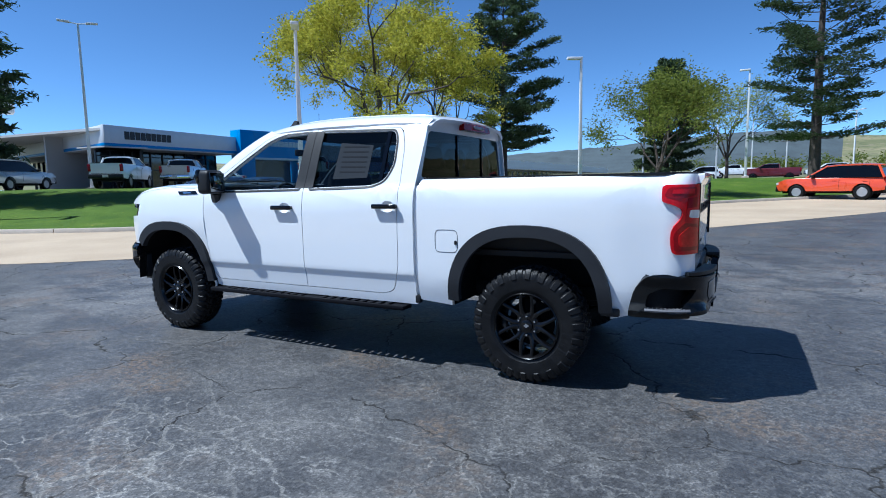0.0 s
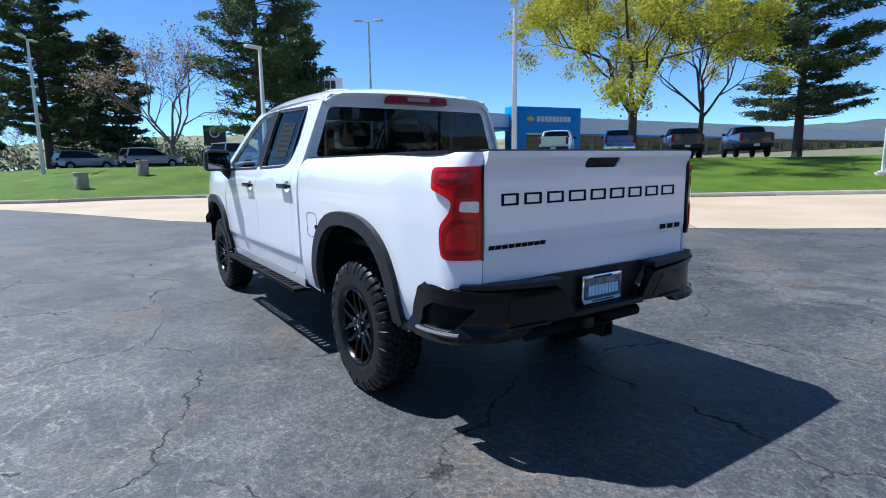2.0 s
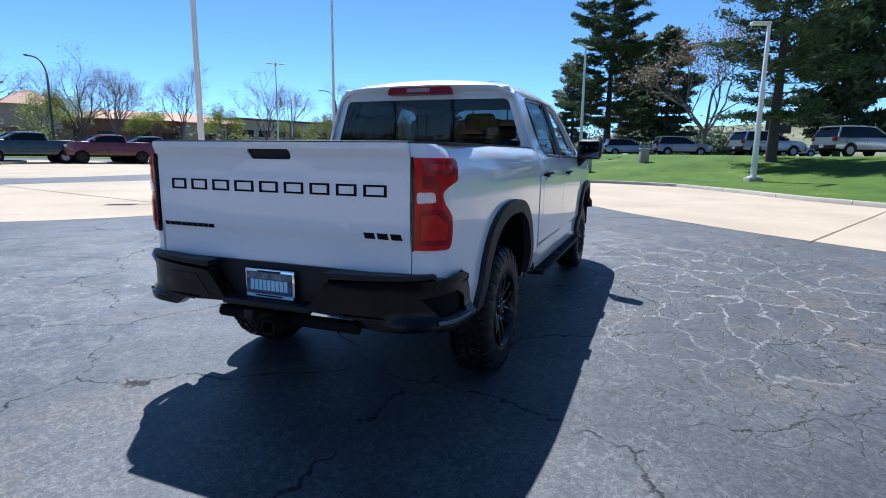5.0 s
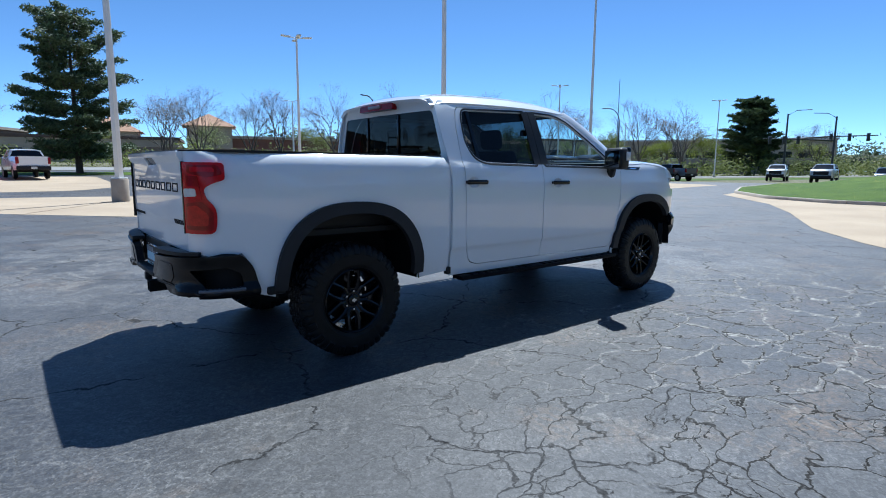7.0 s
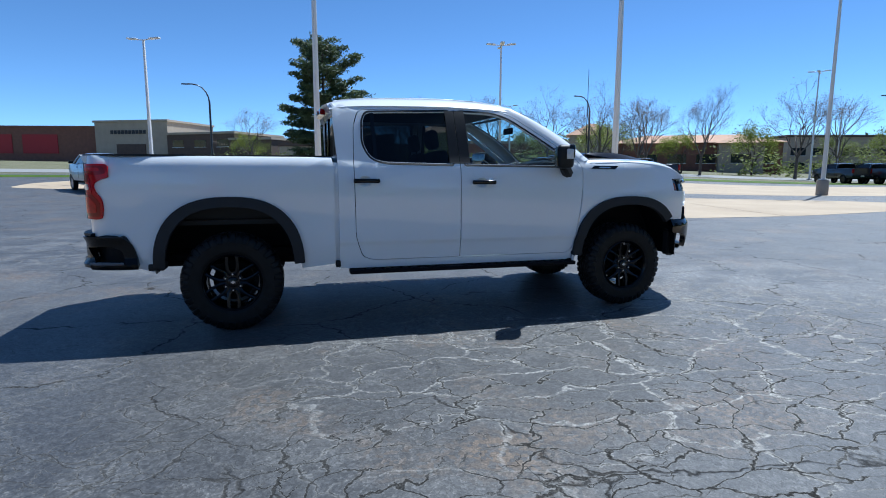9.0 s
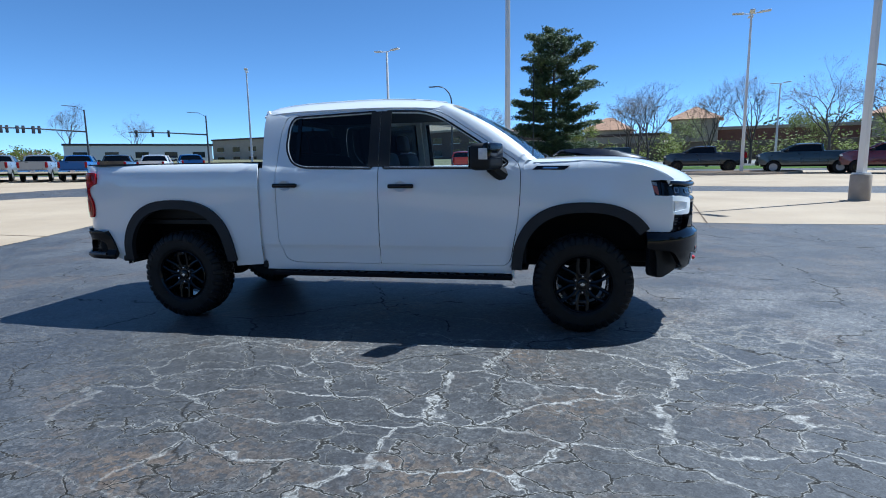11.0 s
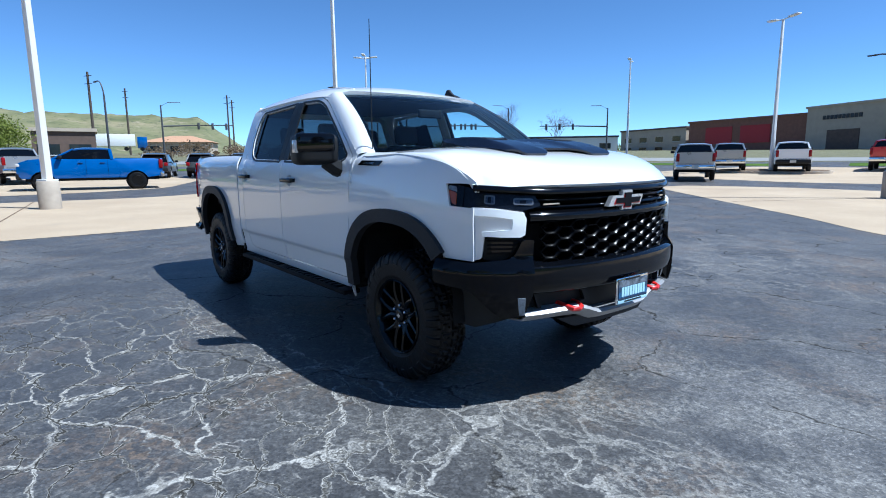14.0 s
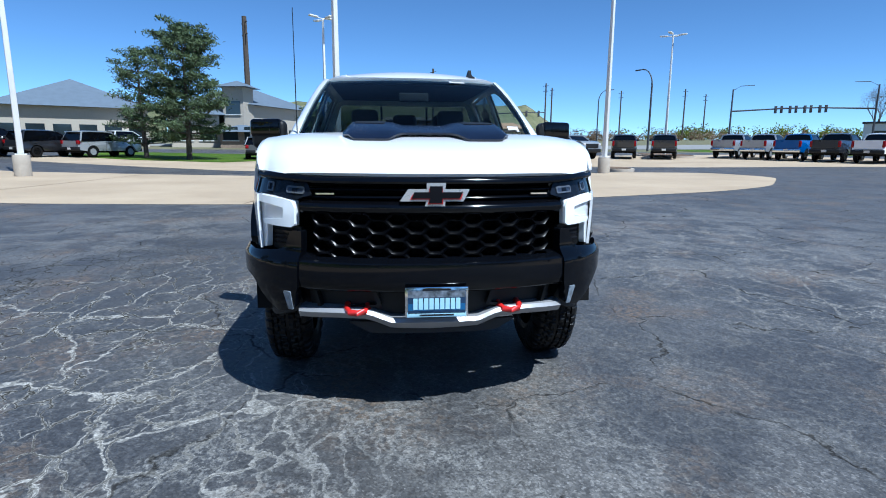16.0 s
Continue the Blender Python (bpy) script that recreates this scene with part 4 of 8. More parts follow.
    if sg == 1:
        # sheet and print sit just outside the pane, dimmed by colour for the tint
        st = rounded([(1.37, 1.50), (1.36, 1.765), (1.70, 1.80), (1.72, 1.495)], 0.01)
        part("price_sticker", sheet(st, on_side(sg, -0.0125), us=lin(1.4, 1.7, 4), vs=ZU, thick=0), M_DIMPAPER, dr, "paper price sheet laid outside the glass, darkened for the window tint")
        for k in range(6):
            zz = 1.75 - 0.042 * k
            part("printed_line", sheet([(1.40, zz), (1.40, zz + 0.012), (1.66, zz + 0.02), (1.66, zz + 0.008)], on_side(sg, -0.011), us=lin(1.4, 1.7, 4), thick=0), M_DIMINK, dr)
    # front fender and its badge
    fa = arch(WB + 0.005, 0.50, 0.575, 0.605, 38, 183)
    fend = [(3.252, 1.41), (3.238, 1.15), (3.220, 0.95), (3.175, 0.62), (3.16, 0.50)] + fa[::-1] + [(4.25, 0.872), (4.44, 0.866), (4.445, 1.155), (4.30, 1.165), (4.265, 1.285), (4.350, 1.287), (4.452, 1.283), (4.450, 1.294), (4.405, 1.326), (4.345, 1.358), (4.29, 1.384), (4.2, 1.406), (4.0, 1.437), (3.7, 1.462), (3.35, 1.468), (3.285, 1.455)]
    FZ = [0.45, 0.56, 0.70, 0.95, 1.10, 1.25, 1.36, 1.42, 1.455, 1.475]
    FY = [0.955, 0.972, 0.990, 1.004, 1.010, 0.998, 0.980, 0.962, 0.928, 0.885]

    def on_fender(off, sg=sg):
        return lambda x, z: (x, sg * (smooth_interp(z, FZ, FY) + body_taper(x) + off), z)

    part("fender", sheet(fend, on_fender(0), us=lin(3.25, 4.43, 22), vs=lin(0.55, 1.46, 20), thick=0.015), M_WHITE, truck)
    bx = 3.33
    bd = part("fender_badge", sheet([(bx, 1.385), (bx + 0.26, 1.380), (bx + 0.30, 1.412), (bx + 0.04, 1.415)], on_fender(0.006), us=lin(bx, bx + 0.3, 5), thick=0.008), M_GLOSSBLK, truck, "dark plain badge bar on the fender")
    part("badge_bar", sheet([(bx + 0.08, 1.392), (bx + 0.20, 1.390), (bx + 0.215, 1.402), (bx + 0.095, 1.404)], on_fender(0.012), thick=0.003), M_CHROME, bd)
    # side step with its treads
    y0, y1 = 0.90, 1.035
    fr_ = bmesh.new()
    add_box(fr_, (0.98, sg * (y1 - 0.026), 0.455), (3.17, sg * y1, 0.492), 0.010, 2)
    add_box(fr_, (0.98, sg * y0, 0.455), (3.17, sg * (y0 + 0.03), 0.492), 0.010, 2)
    for x0, x1 in ((0.98, 1.115), (1.865, 2.03), (3.03, 3.17)):
        add_box(fr_, (x0, sg * (y0 + 0.01), 0.457), (x1, sg * (y1 - 0.01), 0.490), 0.008, 2)
    stp = part("side_step", fr_, M_LETBLK, truck, "black side step with ribbed treads")
    for k in range(23):
        x0 = 1.13 + k * 0.083
        if 1.83 < x0 < 2.02:
            continue
        part("tread_rib", box((x0, sg * (y0 + 0.02), 0.462), (x0 + 0.048, sg * (y1 - 0.018), 0.497), 0.003, 1), M_LETBLK, stp)
    for x0 in (1.25, 2.05, 2.9):
        part("step_bracket", box((x0, sg * 0.55, 0.47), (x0 + 0.06, sg * 0.92, 0.50), 0.005), M_UNDER, stp)
    # mirror
    mr = part("mirror", box((2.93, sg * 0.985, 1.385), (3.10, sg * 1.255, 1.600), 0.045, 4), M_BLACKPL, truck, "black folding door mirror")
    part("mirror_glass", box((2.922, sg * 1.005, 1.405), (2.932, sg * 1.235, 1.575), 0.004), M_MIRROR, mr, "mirror glass")
    part("mirror_cap", box((3.045, sg * 1.01, 1.47), (3.108, sg * 1.262, 1.606), 0.03, 3), M_GLOSSBLK, mr)
    ab = bmesh.new()
    add_tube(ab, [(3.10, sg * 0.945, 1.33), (3.06, sg * 0.99, 1.36), (3.02, sg * 1.05, 1.41)], [0.055, 0.06, 0.05], 8)
    part("mirror_arm", ab, M_BLACKPL, mr)
    part("mirror_lamp", box((3.02, sg * 1.248, 1.47), (3.09, sg * 1.266, 1.56), 0.008), M_CLEAR, mr) if sg == -1 else None
    for o in (mr, *mr.children):
        for vert in o.data.vertices:
            vert.co.x -= 0.38 * max(0.0, abs(vert.co.y) - 0.99)
    # rail cap along the bed
    rc = bmesh.new()
    top_l = rounded([(-1.035, sg * 0.76), (0.845, sg * 0.76), (0.845, sg * 0.918), (-0.72, sg * 0.912), (-0.90, sg * 0.885), (-1.01, sg * 0.84)], [0.01, 0.01, 0.01, 0.1, 0.1, 0.06])
    lo_l = [rc.verts.new((x, y, 1.472)) for x, y in top_l]
    hi_l = [rc.verts.new((x, y, 1.487)) for x, y in top_l]
    rc.faces.new(hi_l)
    rc.faces.new(lo_l[::-1])
    for i in range(len(top_l)):
        rc.faces.new((lo_l[i], lo_l[(i + 1) % len(top_l)], hi_l[(i + 1) % len(top_l)], hi_l[i]))
    bmesh.ops.recalc_face_normals(rc, faces=rc.faces[:])
    part("rail_cap", rc, M_BLACKPL, truck, "black plastic bed rail cap")
    part("bed_inner_side", box((-1.03, sg * 0.76, 0.93), (0.86, sg * 0.79, 1.468), 0.004), M_BLACKPL, truck)
    # rocker and frame
    part("rocker", sheet([(0.90, 0.505), (3.16, 0.505), (3.165, 0.56), (0.90, 0.56)], on_side(sg, -0.012), us=lin(0.95, 3.1, 8), thick=0.03), M_WHITE, truck)
    part("frame_rail", box((-0.95, sg * 0.38, 0.50), (4.3, sg * 0.48, 0.62), 0.01), M_UNDER, truck)
    part("gap_trim", sheet([(0.855, 0.55), (0.905, 0.55), (0.905, 1.43), (0.855, 1.43)], on_side(sg, -0.022), vs=lin(0.6, 1.4, 10), thick=0.02), M_WHITE, truck)
    part("mud_flap_tab", box((0.86, sg * 0.93, 0.515), (0.905, sg * 0.975, 0.575), 0.008), M_BLACKPL, truck)

# roof
def roof_fn(x, y):
    e = max(0.0, (abs(y) - 0.60) / 0.16)
    k = roof_z(x) - rail_z(min(x, 2.68)) + 0.028
    return (x, y, roof_z(x) - k * (y / 0.76) ** 2 - 0.052 * e ** 2.2)


RX = lin(0.80, 1.1, 7) + lin(1.2, 2.3, 10)
rb = bmesh.new()
RY = lin(-0.76, 0.76, 25)
for_x = RX + [2.38, 2.46, 2.54, 2.60]
rows_ = []
for x in for_x:
    rows_.append([rb.verts.new(roof_fn(x + (0.09 * (1 - (y / 0.76) ** 2) if x > 2.5 else (0.05 * ((y / 0.76) ** 2) if x < 0.9 else 0)), y)) for y in RY])
for i in range(len(rows_) - 1):
    for j in range(len(RY) - 1):
        rb.faces.new((rows_[i][j], rows_[i + 1][j], rows_[i + 1][j + 1], rows_[i][j + 1]))
rb.normal_update()
thicken(rb, 0.03)
bmesh.ops.recalc_face_normals(rb, faces=rb.faces[:])
part("roof", rb, M_WHITE, truck)
for k, y in enumerate((0.55, -0.55)):
    rr = bmesh.new()
    add_tube(rr, [(x, y, roof_fn(x, y)[2] + 0.002) for x in lin(0.9, 2.55, 12)], 0.006, 6)
    part("roof_seam", rr, M_WHITE, truck)
# antenna fin
fin = bmesh.new()
prof = [(2.42, 1.99), (2.60, 1.985), (2.52, 2.02), (2.47, 2.065), (2.445, 2.062)]
fin_l = [[fin.verts.new((x, 0.51 + s * (0.03 if z < 2.0 else 0.012), z - 0.0)) for x, z in prof] for s in (-1, 1)]
fin.faces.new(fin_l[0])
fin.faces.new(fin_l[1][::-1])
for i in range(5):
    fin.faces.new((fin_l[0][i], fin_l[1][i], fin_l[1][(i + 1) % 5], fin_l[0][(i + 1) % 5]))
bmesh.ops.recalc_face_normals(fin, faces=fin.faces[:])
part("antenna_fin", fin, M_BLACKPL, truck, "black antenna fin on the roof")
part("whip_antenna", tube([(3.33, -0.86, 1.44), (3.33, -0.86, 2.34)], [0.0045, 0.0025], 6), M_BLACKPL, truck, "thin black whip antenna")


# back of the cab
def back_fn(y, z):
    return (0.868 + 0.045 * (abs(y) / 0.85) ** 2.5 - max(0, z - 1.88) * 0.6, y, z)


bk = [(-0.90, 1.10), (0.90, 1.10), (0.925, 1.46), (0.885, 1.60), (0.775, 1.88), (0.72, 1.95), (-0.72, 1.95), (-0.775, 1.88), (-0.885, 1.60), (-0.925, 1.46)]
gw = rounded([(-0.835, 1.49), (0.835, 1.49), (0.715, 1.862), (-0.715, 1.862)], 0.04)
part("cab_back", sheet(bk, back_fn, us=lin(-0.88, 0.88, 15), vs=lin(1.2, 1.92, 8), holes=[gw], thick=0.02), M_WHITE, truck)
rg = part("rear_window", sheet([(u * 1.012, v) for u, v in gw], lambda y, z: (back_fn(y, z)[0] + 0.004, y, z), us=lin(-0.8, 0.8, 9), vs=lin(1.5, 1.86, 4), thick=0), M_GLASS, truck, "tinted rear window with a sliding pane", smooth=60)
for y in (-0.26, 0.26):
    part("slider_post", box((0.862, y - 0.012, 1.50), (0.876, y + 0.012, 1.855), 0.003), M_GLOSSBLK, rg)
bl = part("high_brake_lamp", sheet(rounded([(-0.285, 1.900), (0.285, 1.900), (0.270, 1.956), (-0.270, 1.956)], 0.015), lambda y, z: (0.782 + (z - 1.9) * 0.12 + 0.06 * (y / 0.76) ** 2, y, z), us=lin(-0.25, 0.25, 7), thick=0.05), M_TAILDK, truck, "dark red high brake lamp")
part("cargo_lens", box((0.772, -0.10, 1.914), (0.790, 0.10, 1.944), 0.004), plain("smoked_lens", (0.30, 0.22, 0.22), 0.15, var=0.1), bl)

# windshield
def ws_fn(u, v):
    # u across -1..1, v from the cowl 0 to the roof 1
    w = 0.86 + (0.70 - 0.86) * v
    x = 3.345 + (2.62 - 3.345) * v + 0.10 * (1 - u * u) + 0.03 * math.sin(math.pi * v)
    z = 1.475 + (1.938 - 1.475) * v + 0.024 * math.sin(math.pi * v) + 0.01 * (1 - u * u)
    return (x, u * w, z)


part("windshield", grid(lin(-1, 1, 15), lin(0, 1, 8), ws_fn), M_WSH, truck, "slightly tinted windshield", smooth=60)
part("windshield_band", grid(lin(-0.99, 0.99, 13), lin(0.945, 0.99, 3), lambda u, v: tuple(Vector(ws_fn(u, v)) + Vector((-0.006, 0, -0.006)))), M_GLOSSBLK, truck)
for u0, u1, v0, v1 in ((0.42, 0.60, 0.955, 0.985), (0.80, 0.90, 0.10, 0.16)):
    part("windshield_sticker", grid(lin(u0, u1, 3), lin(v0 - 0.03, v1 - 0.02, 2), lambda u, v: tuple(Vector(ws_fn(u, v)) + Vector((0.006, 0, 0.006)))), M_CLEAR, truck)
for sg in (1, -1):
    ap = bmesh.new()
    apx = [3.27, 3.10, 2.90, 2.72, 2.60, 2.50]
    apz = [1.455, 1.565, 1.695, 1.815, 1.893, 1.935]
    rows_ = []
    for v in lin(-0.04, 1.02, 13):
        p = Vector(ws_fn(sg * 0.995, v))
        k = max(0.0, min(1.0, v)) * 5
        i = min(4, int(k))
        qx, qz = apx[i] + (apx[i + 1] - apx[i]) * (k - i), apz[i] + (apz[i + 1] - apz[i]) * (k - i)
        q = Vector((qx - 0.006, sg * (side_y(qx, qz) + 0.0015), qz - 0.004))
        m = p.lerp(q, 0.5) + Vector((0.010, sg * 0.012, 0.016))
        rows_.append([ap.verts.new(w) for w in (p - Vector((0.01, 0, 0.02)), p + Vector((0.004, 0, 0.006)), p.lerp(m, 0.6) + Vector((0.003, sg * 0.004, 0.004)), m, q.lerp(m, 0.5) + Vector((0.002, sg * 0.005, 0.003)), q, q - Vector((0, sg * 0.02, 0.02)))])
    for a, b in zip(rows_, rows_[1:]):
        for i in range(6):
            ap.faces.new((a[i], b[i], b[i + 1], a[i + 1]))
    bmesh.ops.recalc_face_normals(ap, faces=ap.faces[:])
    part("a_pillar", ap, M_WHITE, truck)
    part("windshield_edge", grid(lin(0.955, 0.99, 3), lin(0, 1, 9), lambda u, v, sg=sg: tuple(Vector(ws_fn(sg * u, v)) + Vector((-0.006, 0, -0.006)))), M_GLOSSBLK, truck)
part("cowl", box((3.28, -0.86, 1.42), (3.46, 0.86, 1.452), 0.01), M_BLACKPL, truck)
for y0 in (-0.55, 0.1):
    wp = bmesh.new()
    add_tube(wp, [(3.43, y0, 1.478), (3.45, y0 + 0.3, 1.500), (3.40, y0 + 0.62, 1.525)], 0.008, 6)
    part("wiper", wp, M_BLACKPL, truck)

# hood: a crowned sheet with a raised middle
HX = [3.36, 3.6, 3.9, 4.2, 4.42, 4.58, 4.68, 4.745]
HZ = [1.478, 1.490, 1.484, 1.453, 1.410, 1.364, 1.320, 1.275]


def nose_x(y):
    return 3.9 + 0.85 * (1 - min(abs(y) / 1.0, 0.999) ** 2.2) ** (1 / 3.25)


def hood_z(x, y):
    k = (x - 3.36) / (4.745 - 3.36)
    front = nose_x(y) - 0.005
    r = min(1.0, max(0.0, (x - 3.36) / (front - 3.36))) ** (1 + 1.1 * min(1.0, abs(y) / 0.885) ** 3)
    xe = 3.36 + (4.745 - 3.36) * r
    z = smooth_interp(xe, HX, HZ)
    ay = abs(y)
    z += 0.010 * (1 - min(1, (ay / 0.62)) ** 4) * (1 - k ** 3) * (0.5 + 0.5 * min(1, k * 4))
    z -= 0.030 * max(0.0, (ay - 0.60) / 0.30) ** 2
    return z


hb = bmesh.new()
hy = lin(-0.885, 0.885, 41)
hrows = []
for f in lin(0, 1, 26):
    row = []
    for y in hy:
        xf = nose_x(y) - 0.004
        xb = 3.44 - 0.10 * (y / 0.885) ** 2
        x = xb + (xf - xb) * f
        row.append(hb.verts.new((x, y, hood_z(x, y))))
    # the clamshell edge rolls over to the fender
    for sg, at in ((-1, 0), (1, len(row))):
        x, z = row[0 if sg < 0 else -1].co.x, row[0 if sg < 0 else -1].co.z
        zo = min(z - 0.006, smooth_interp(x, [3.285, 3.35, 3.7, 4.0, 4.2, 4.29, 4.345, 4.40, 4.52], [1.452, 1.462, 1.456, 1.433, 1.404, 1.378, 1.350, 1.320, 1.272]))
        yo = min(smooth_interp(zo, [0.95, 1.10, 1.25, 1.36, 1.42, 1.455, 1.475], [1.004, 1.010, 0.998, 0.980, 0.962, 0.928, 0.885]) + body_taper(x), (1 - max(0.0, (x - 3.9) / 0.85) ** 3.25) ** (1 / 2.2)) + 0.003
        yo = max(yo, 0.888)
        roll = [(0.885 + (yo - 0.885) * a, z - (z - zo) * b) for a, b in ((0.45, 0.10), (0.85, 0.45), (1.0, 1.0))]
        if sg < 0:
            row = [hb.verts.new((x, -yy, zz)) for yy, zz in roll[::-1]] + row
        else:
            row = row + [hb.verts.new((x, yy, zz)) for yy, zz in roll]
    hrows.append(row)
for a, b in zip(hrows, hrows[1:]):
    for j in range(len(a) - 1):
        hb.faces.new((a[j], b[j], b[j + 1], a[j + 1]))
hb.normal_update()
thicken(hb, 0.02)
bmesh.ops.recalc_face_normals(hb, faces=hb.faces[:])
hood = part("hood", hb, M_WHITE, truck)
ins = rounded([(3.50, -0.40), (3.62, -0.46), (3.95, -0.495), (4.24, -0.475), (4.345, -0.415), (4.345, -0.22), (4.22, -0.13), (4.22, 0.13), (4.345, 0.22), (4.345, 0.415), (4.24, 0.475), (3.95, 0.495), (3.62, 0.46), (3.50, 0.40), (3.53, 0.14), (3.53, -0.14)], 0.02)


def ins_fn(x, y):
    ay = abs(y)
    rise = smooth_interp(x, [3.50, 3.58, 3.80, 4.14, 4.30, 4.36], [0.015, 0.050, 0.058, 0.040, 0.020, 0.004])
    lobe = max(0.0, min(1.0, (0.485 - ay) / 0.045)) * (0.62 + 0.38 * max(0.0, min(1.0, (ay - 0.13) / 0.07)))
    return (x, y, hood_z(x, y) + 0.006 + rise * lobe)


part("hood_insert", sheet(ins, ins_fn, us=lin(3.52, 4.33, 18), vs=lin(-0.485, 0.485, 41), thick=0.012), M_NAVY, hood, "dark hood insert with two raised vents")
for s in (1, -1):
    part("hood_vent", sheet(rounded([(3.70, s * 0.23), (3.72, s * 0.41), (4.02, s * 0.42), (4.02, s * 0.24)], 0.02), lambda x, y: (x, y, ins_fn(x, y)[2] + 0.003), us=lin(3.7, 4.0, 6), vs=lin(-0.44, 0.44, 15), thick=0.004), M_BLACKPL, hood)

# ---- front: all laid on the plan curve of the nose ----
npts = []
for i in range(60):
    a = i / 59 * math.pi / 2
    c, s = math.cos(a), math.sin(a)
    npts.append((3.9 + 0.85 * abs(c) ** (2 / 3.25), 1.0 * abs(s) ** (2 / 2.2)))
nose = Curve2(npts)


def on_nose(sg, off=0.0, lean=None):
    def fn(s, z):
        w = 1 if s >= 0 else -1
        p, d = nose.at(abs(s))
        n = Vector((d.y, -d.x))
        if n.x < -0.2 or (abs(n.x) < 0.2 and n.y < 0):
            n = -n
        o = off + (lean(z) if lean else 0.0)
        return (p.x + n.x * o, sg * w * (p.y + n.y * o), z)
    return fn


SY = nose.s_of_y
s62 = SY(0.62)
SE = nose.s_of_x(4.23)
S44 = SY(0.905)
for sg in (1, -1):
    # headlamp
    back = lambda z: -0.30 * (z - 1.165)
    hl = rounded([(SY(0.61), 1.165), (SY(0.64), 1.222), (S44 - 0.02, 1.255), (nose.s_of_x(4.27), 1.290), (nose.s_of_x(4.262), 1.25), (nose.s_of_x(4.295), 1.175), (nose.s_of_x(4.33), 1.150), (S44, 1.158), (SY(0.86), 1.165), (SY(0.70), 1.140)], 0.012)
    h = part("headlamp", sheet(hl, on_nose(sg, -0.004, back), us=lin(s62, SE, 14), vs=(1.18, 1.21, 1.24), thick=0.02), M_HEAD, truck, "dark glossy headlamp with clear projectors")
    part("amber_reflector", sheet(rounded([(nose.s_of_x(4.335), 1.166), (nose.s_of_x(4.330), 1.235), (nose.s_of_x(4.276), 1.250), (nose.s_of_x(4.308), 1.182)], 0.010), on_nose(sg, 0.0015, back), us=lin(S44, SE, 4), thick=0.006), M_AMBER, h, "amber side reflector")
    part("side_lens", sheet(rounded([(nose.s_of_x(4.330), 1.240), (nose.s_of_x(4.325), 1.268), (nose.s_of_x(4.276), 1.276), (nose.s_of_x(4.274), 1.255)], 0.006), on_nose(sg, 0.0015, back), us=lin(S44, SE, 4), thick=0.006), M_SMOKE, h, "clear upper side lens")
    part("lamp_divider", sheet([(nose.s_of_x(4.372), 1.158), (nose.s_of_x(4.372), 1.270), (nose.s_of_x(4.360), 1.274), (nose.s_of_x(4.360), 1.158)], on_nose(sg, 0.003, back), thick=0.008), M_GLOSSBLK, h)
    for yy, w2, z0, z1 in ((0.700, 0.056, 1.168, 1.204), (0.845, 0.030, 1.174, 1.222)):
        a = SY(yy)
        rim = rounded([(a - w2, z0), (a + w2, z0 + 0.004), (a + w2, z1 + 0.004), (a - w2, z1)], 0.012)
        lens = rounded([(a - w2 + 0.008, z0 + 0.008), (a + w2 - 0.008, z0 + 0.011), (a + w2 - 0.008, z1 - 0.004), (a - w2 + 0.008, z1 - 0.008)], 0.008)
        pj = part("projector", sheet(rim, on_nose(sg, 0.002, back), us=[a], holes=[lens], thick=0.006), M_LAMPRIM, h, "grey projector rim")
        part("projector_lens", sheet(lens, on_nose(sg, -0.001, back), us=[a], thick=0.004), M_PROJ, pj, "dark blue glass")
        part("projector_shade", sheet([(a - w2 * 0.25, z0 + 0.009), (a + w2 * 0.35, z0 + 0.010), (a + w2 * 0.35, z1 - 0.008), (a - w2 * 0.25, z1 - 0.008)], on_nose(sg, 0.0008, back), thick=0.003), M_HEAD, pj)
    # white corner with the C-shaped running light
    wc = rounded([(SY(0.695), 1.132), (SY(0.82), 1.154), (S44 + 0.004, 1.160), (S44 + 0.004, 0.866), (SY(0.872), 0.880), (SY(0.862), 1.005), (SY(0.70), 1.003)], 0.012)
    part("front_corner", sheet(wc, on_nose(sg, 0.0015), us=lin(SY(0.70), S44, 10), vs=lin(0.9, 1.15, 6), thick=0.03), M_WHITE, truck)
    cl = rounded([(SY(0.690), 1.100), (SY(0.706), 1.130), (SY(0.735), 1.140), (SY(0.82), 1.150), (SY(0.900), 1.156), (SY(0.900), 1.118), (SY(0.82), 1.110), (SY(0.750), 1.096), (SY(0.755), 1.042), (SY(0.872), 1.028), (SY(0.868), 1.005), (SY(0.80), 1.000), (SY(0.715), 0.998), (SY(0.695), 1.012)], 0.006)
    part("lamp_recess", sheet(rounded([(SY(0.752), 1.045), (SY(0.752), 1.094), (SY(0.82), 1.108), (SY(0.865), 1.112), (SY(0.865), 1.032)], 0.006), on_nose(sg, 0.0075), us=lin(SY(0.76), SY(0.86), 5), thick=0.004), M_WHITE, truck, "body-coloured inset of the running light")
    part("running_lamp", sheet(cl, on_nose(sg, 0.018, lambda z: 0.004 - 0.06 * abs(z - 1.07)), us=lin(SY(0.70), SY(0.90), 8), vs=lin(1.02, 1.14, 4), thick=0.018), M_DRL, truck, "C-shaped white running light")
    # fog housing
    fg = rounded([(SY(0.69), 0.995), (SY(0.865), 0.998), (SY(0.875), 0.87), (SY(0.80), 0.86), (SY(0.70), 0.92)], 0.015)
    f = part("fog_housing", sheet(fg, on_nose(sg, -0.035), us=lin(SY(0.72), SY(0.87), 8), thick=0.02), M_BLACKPL, truck)
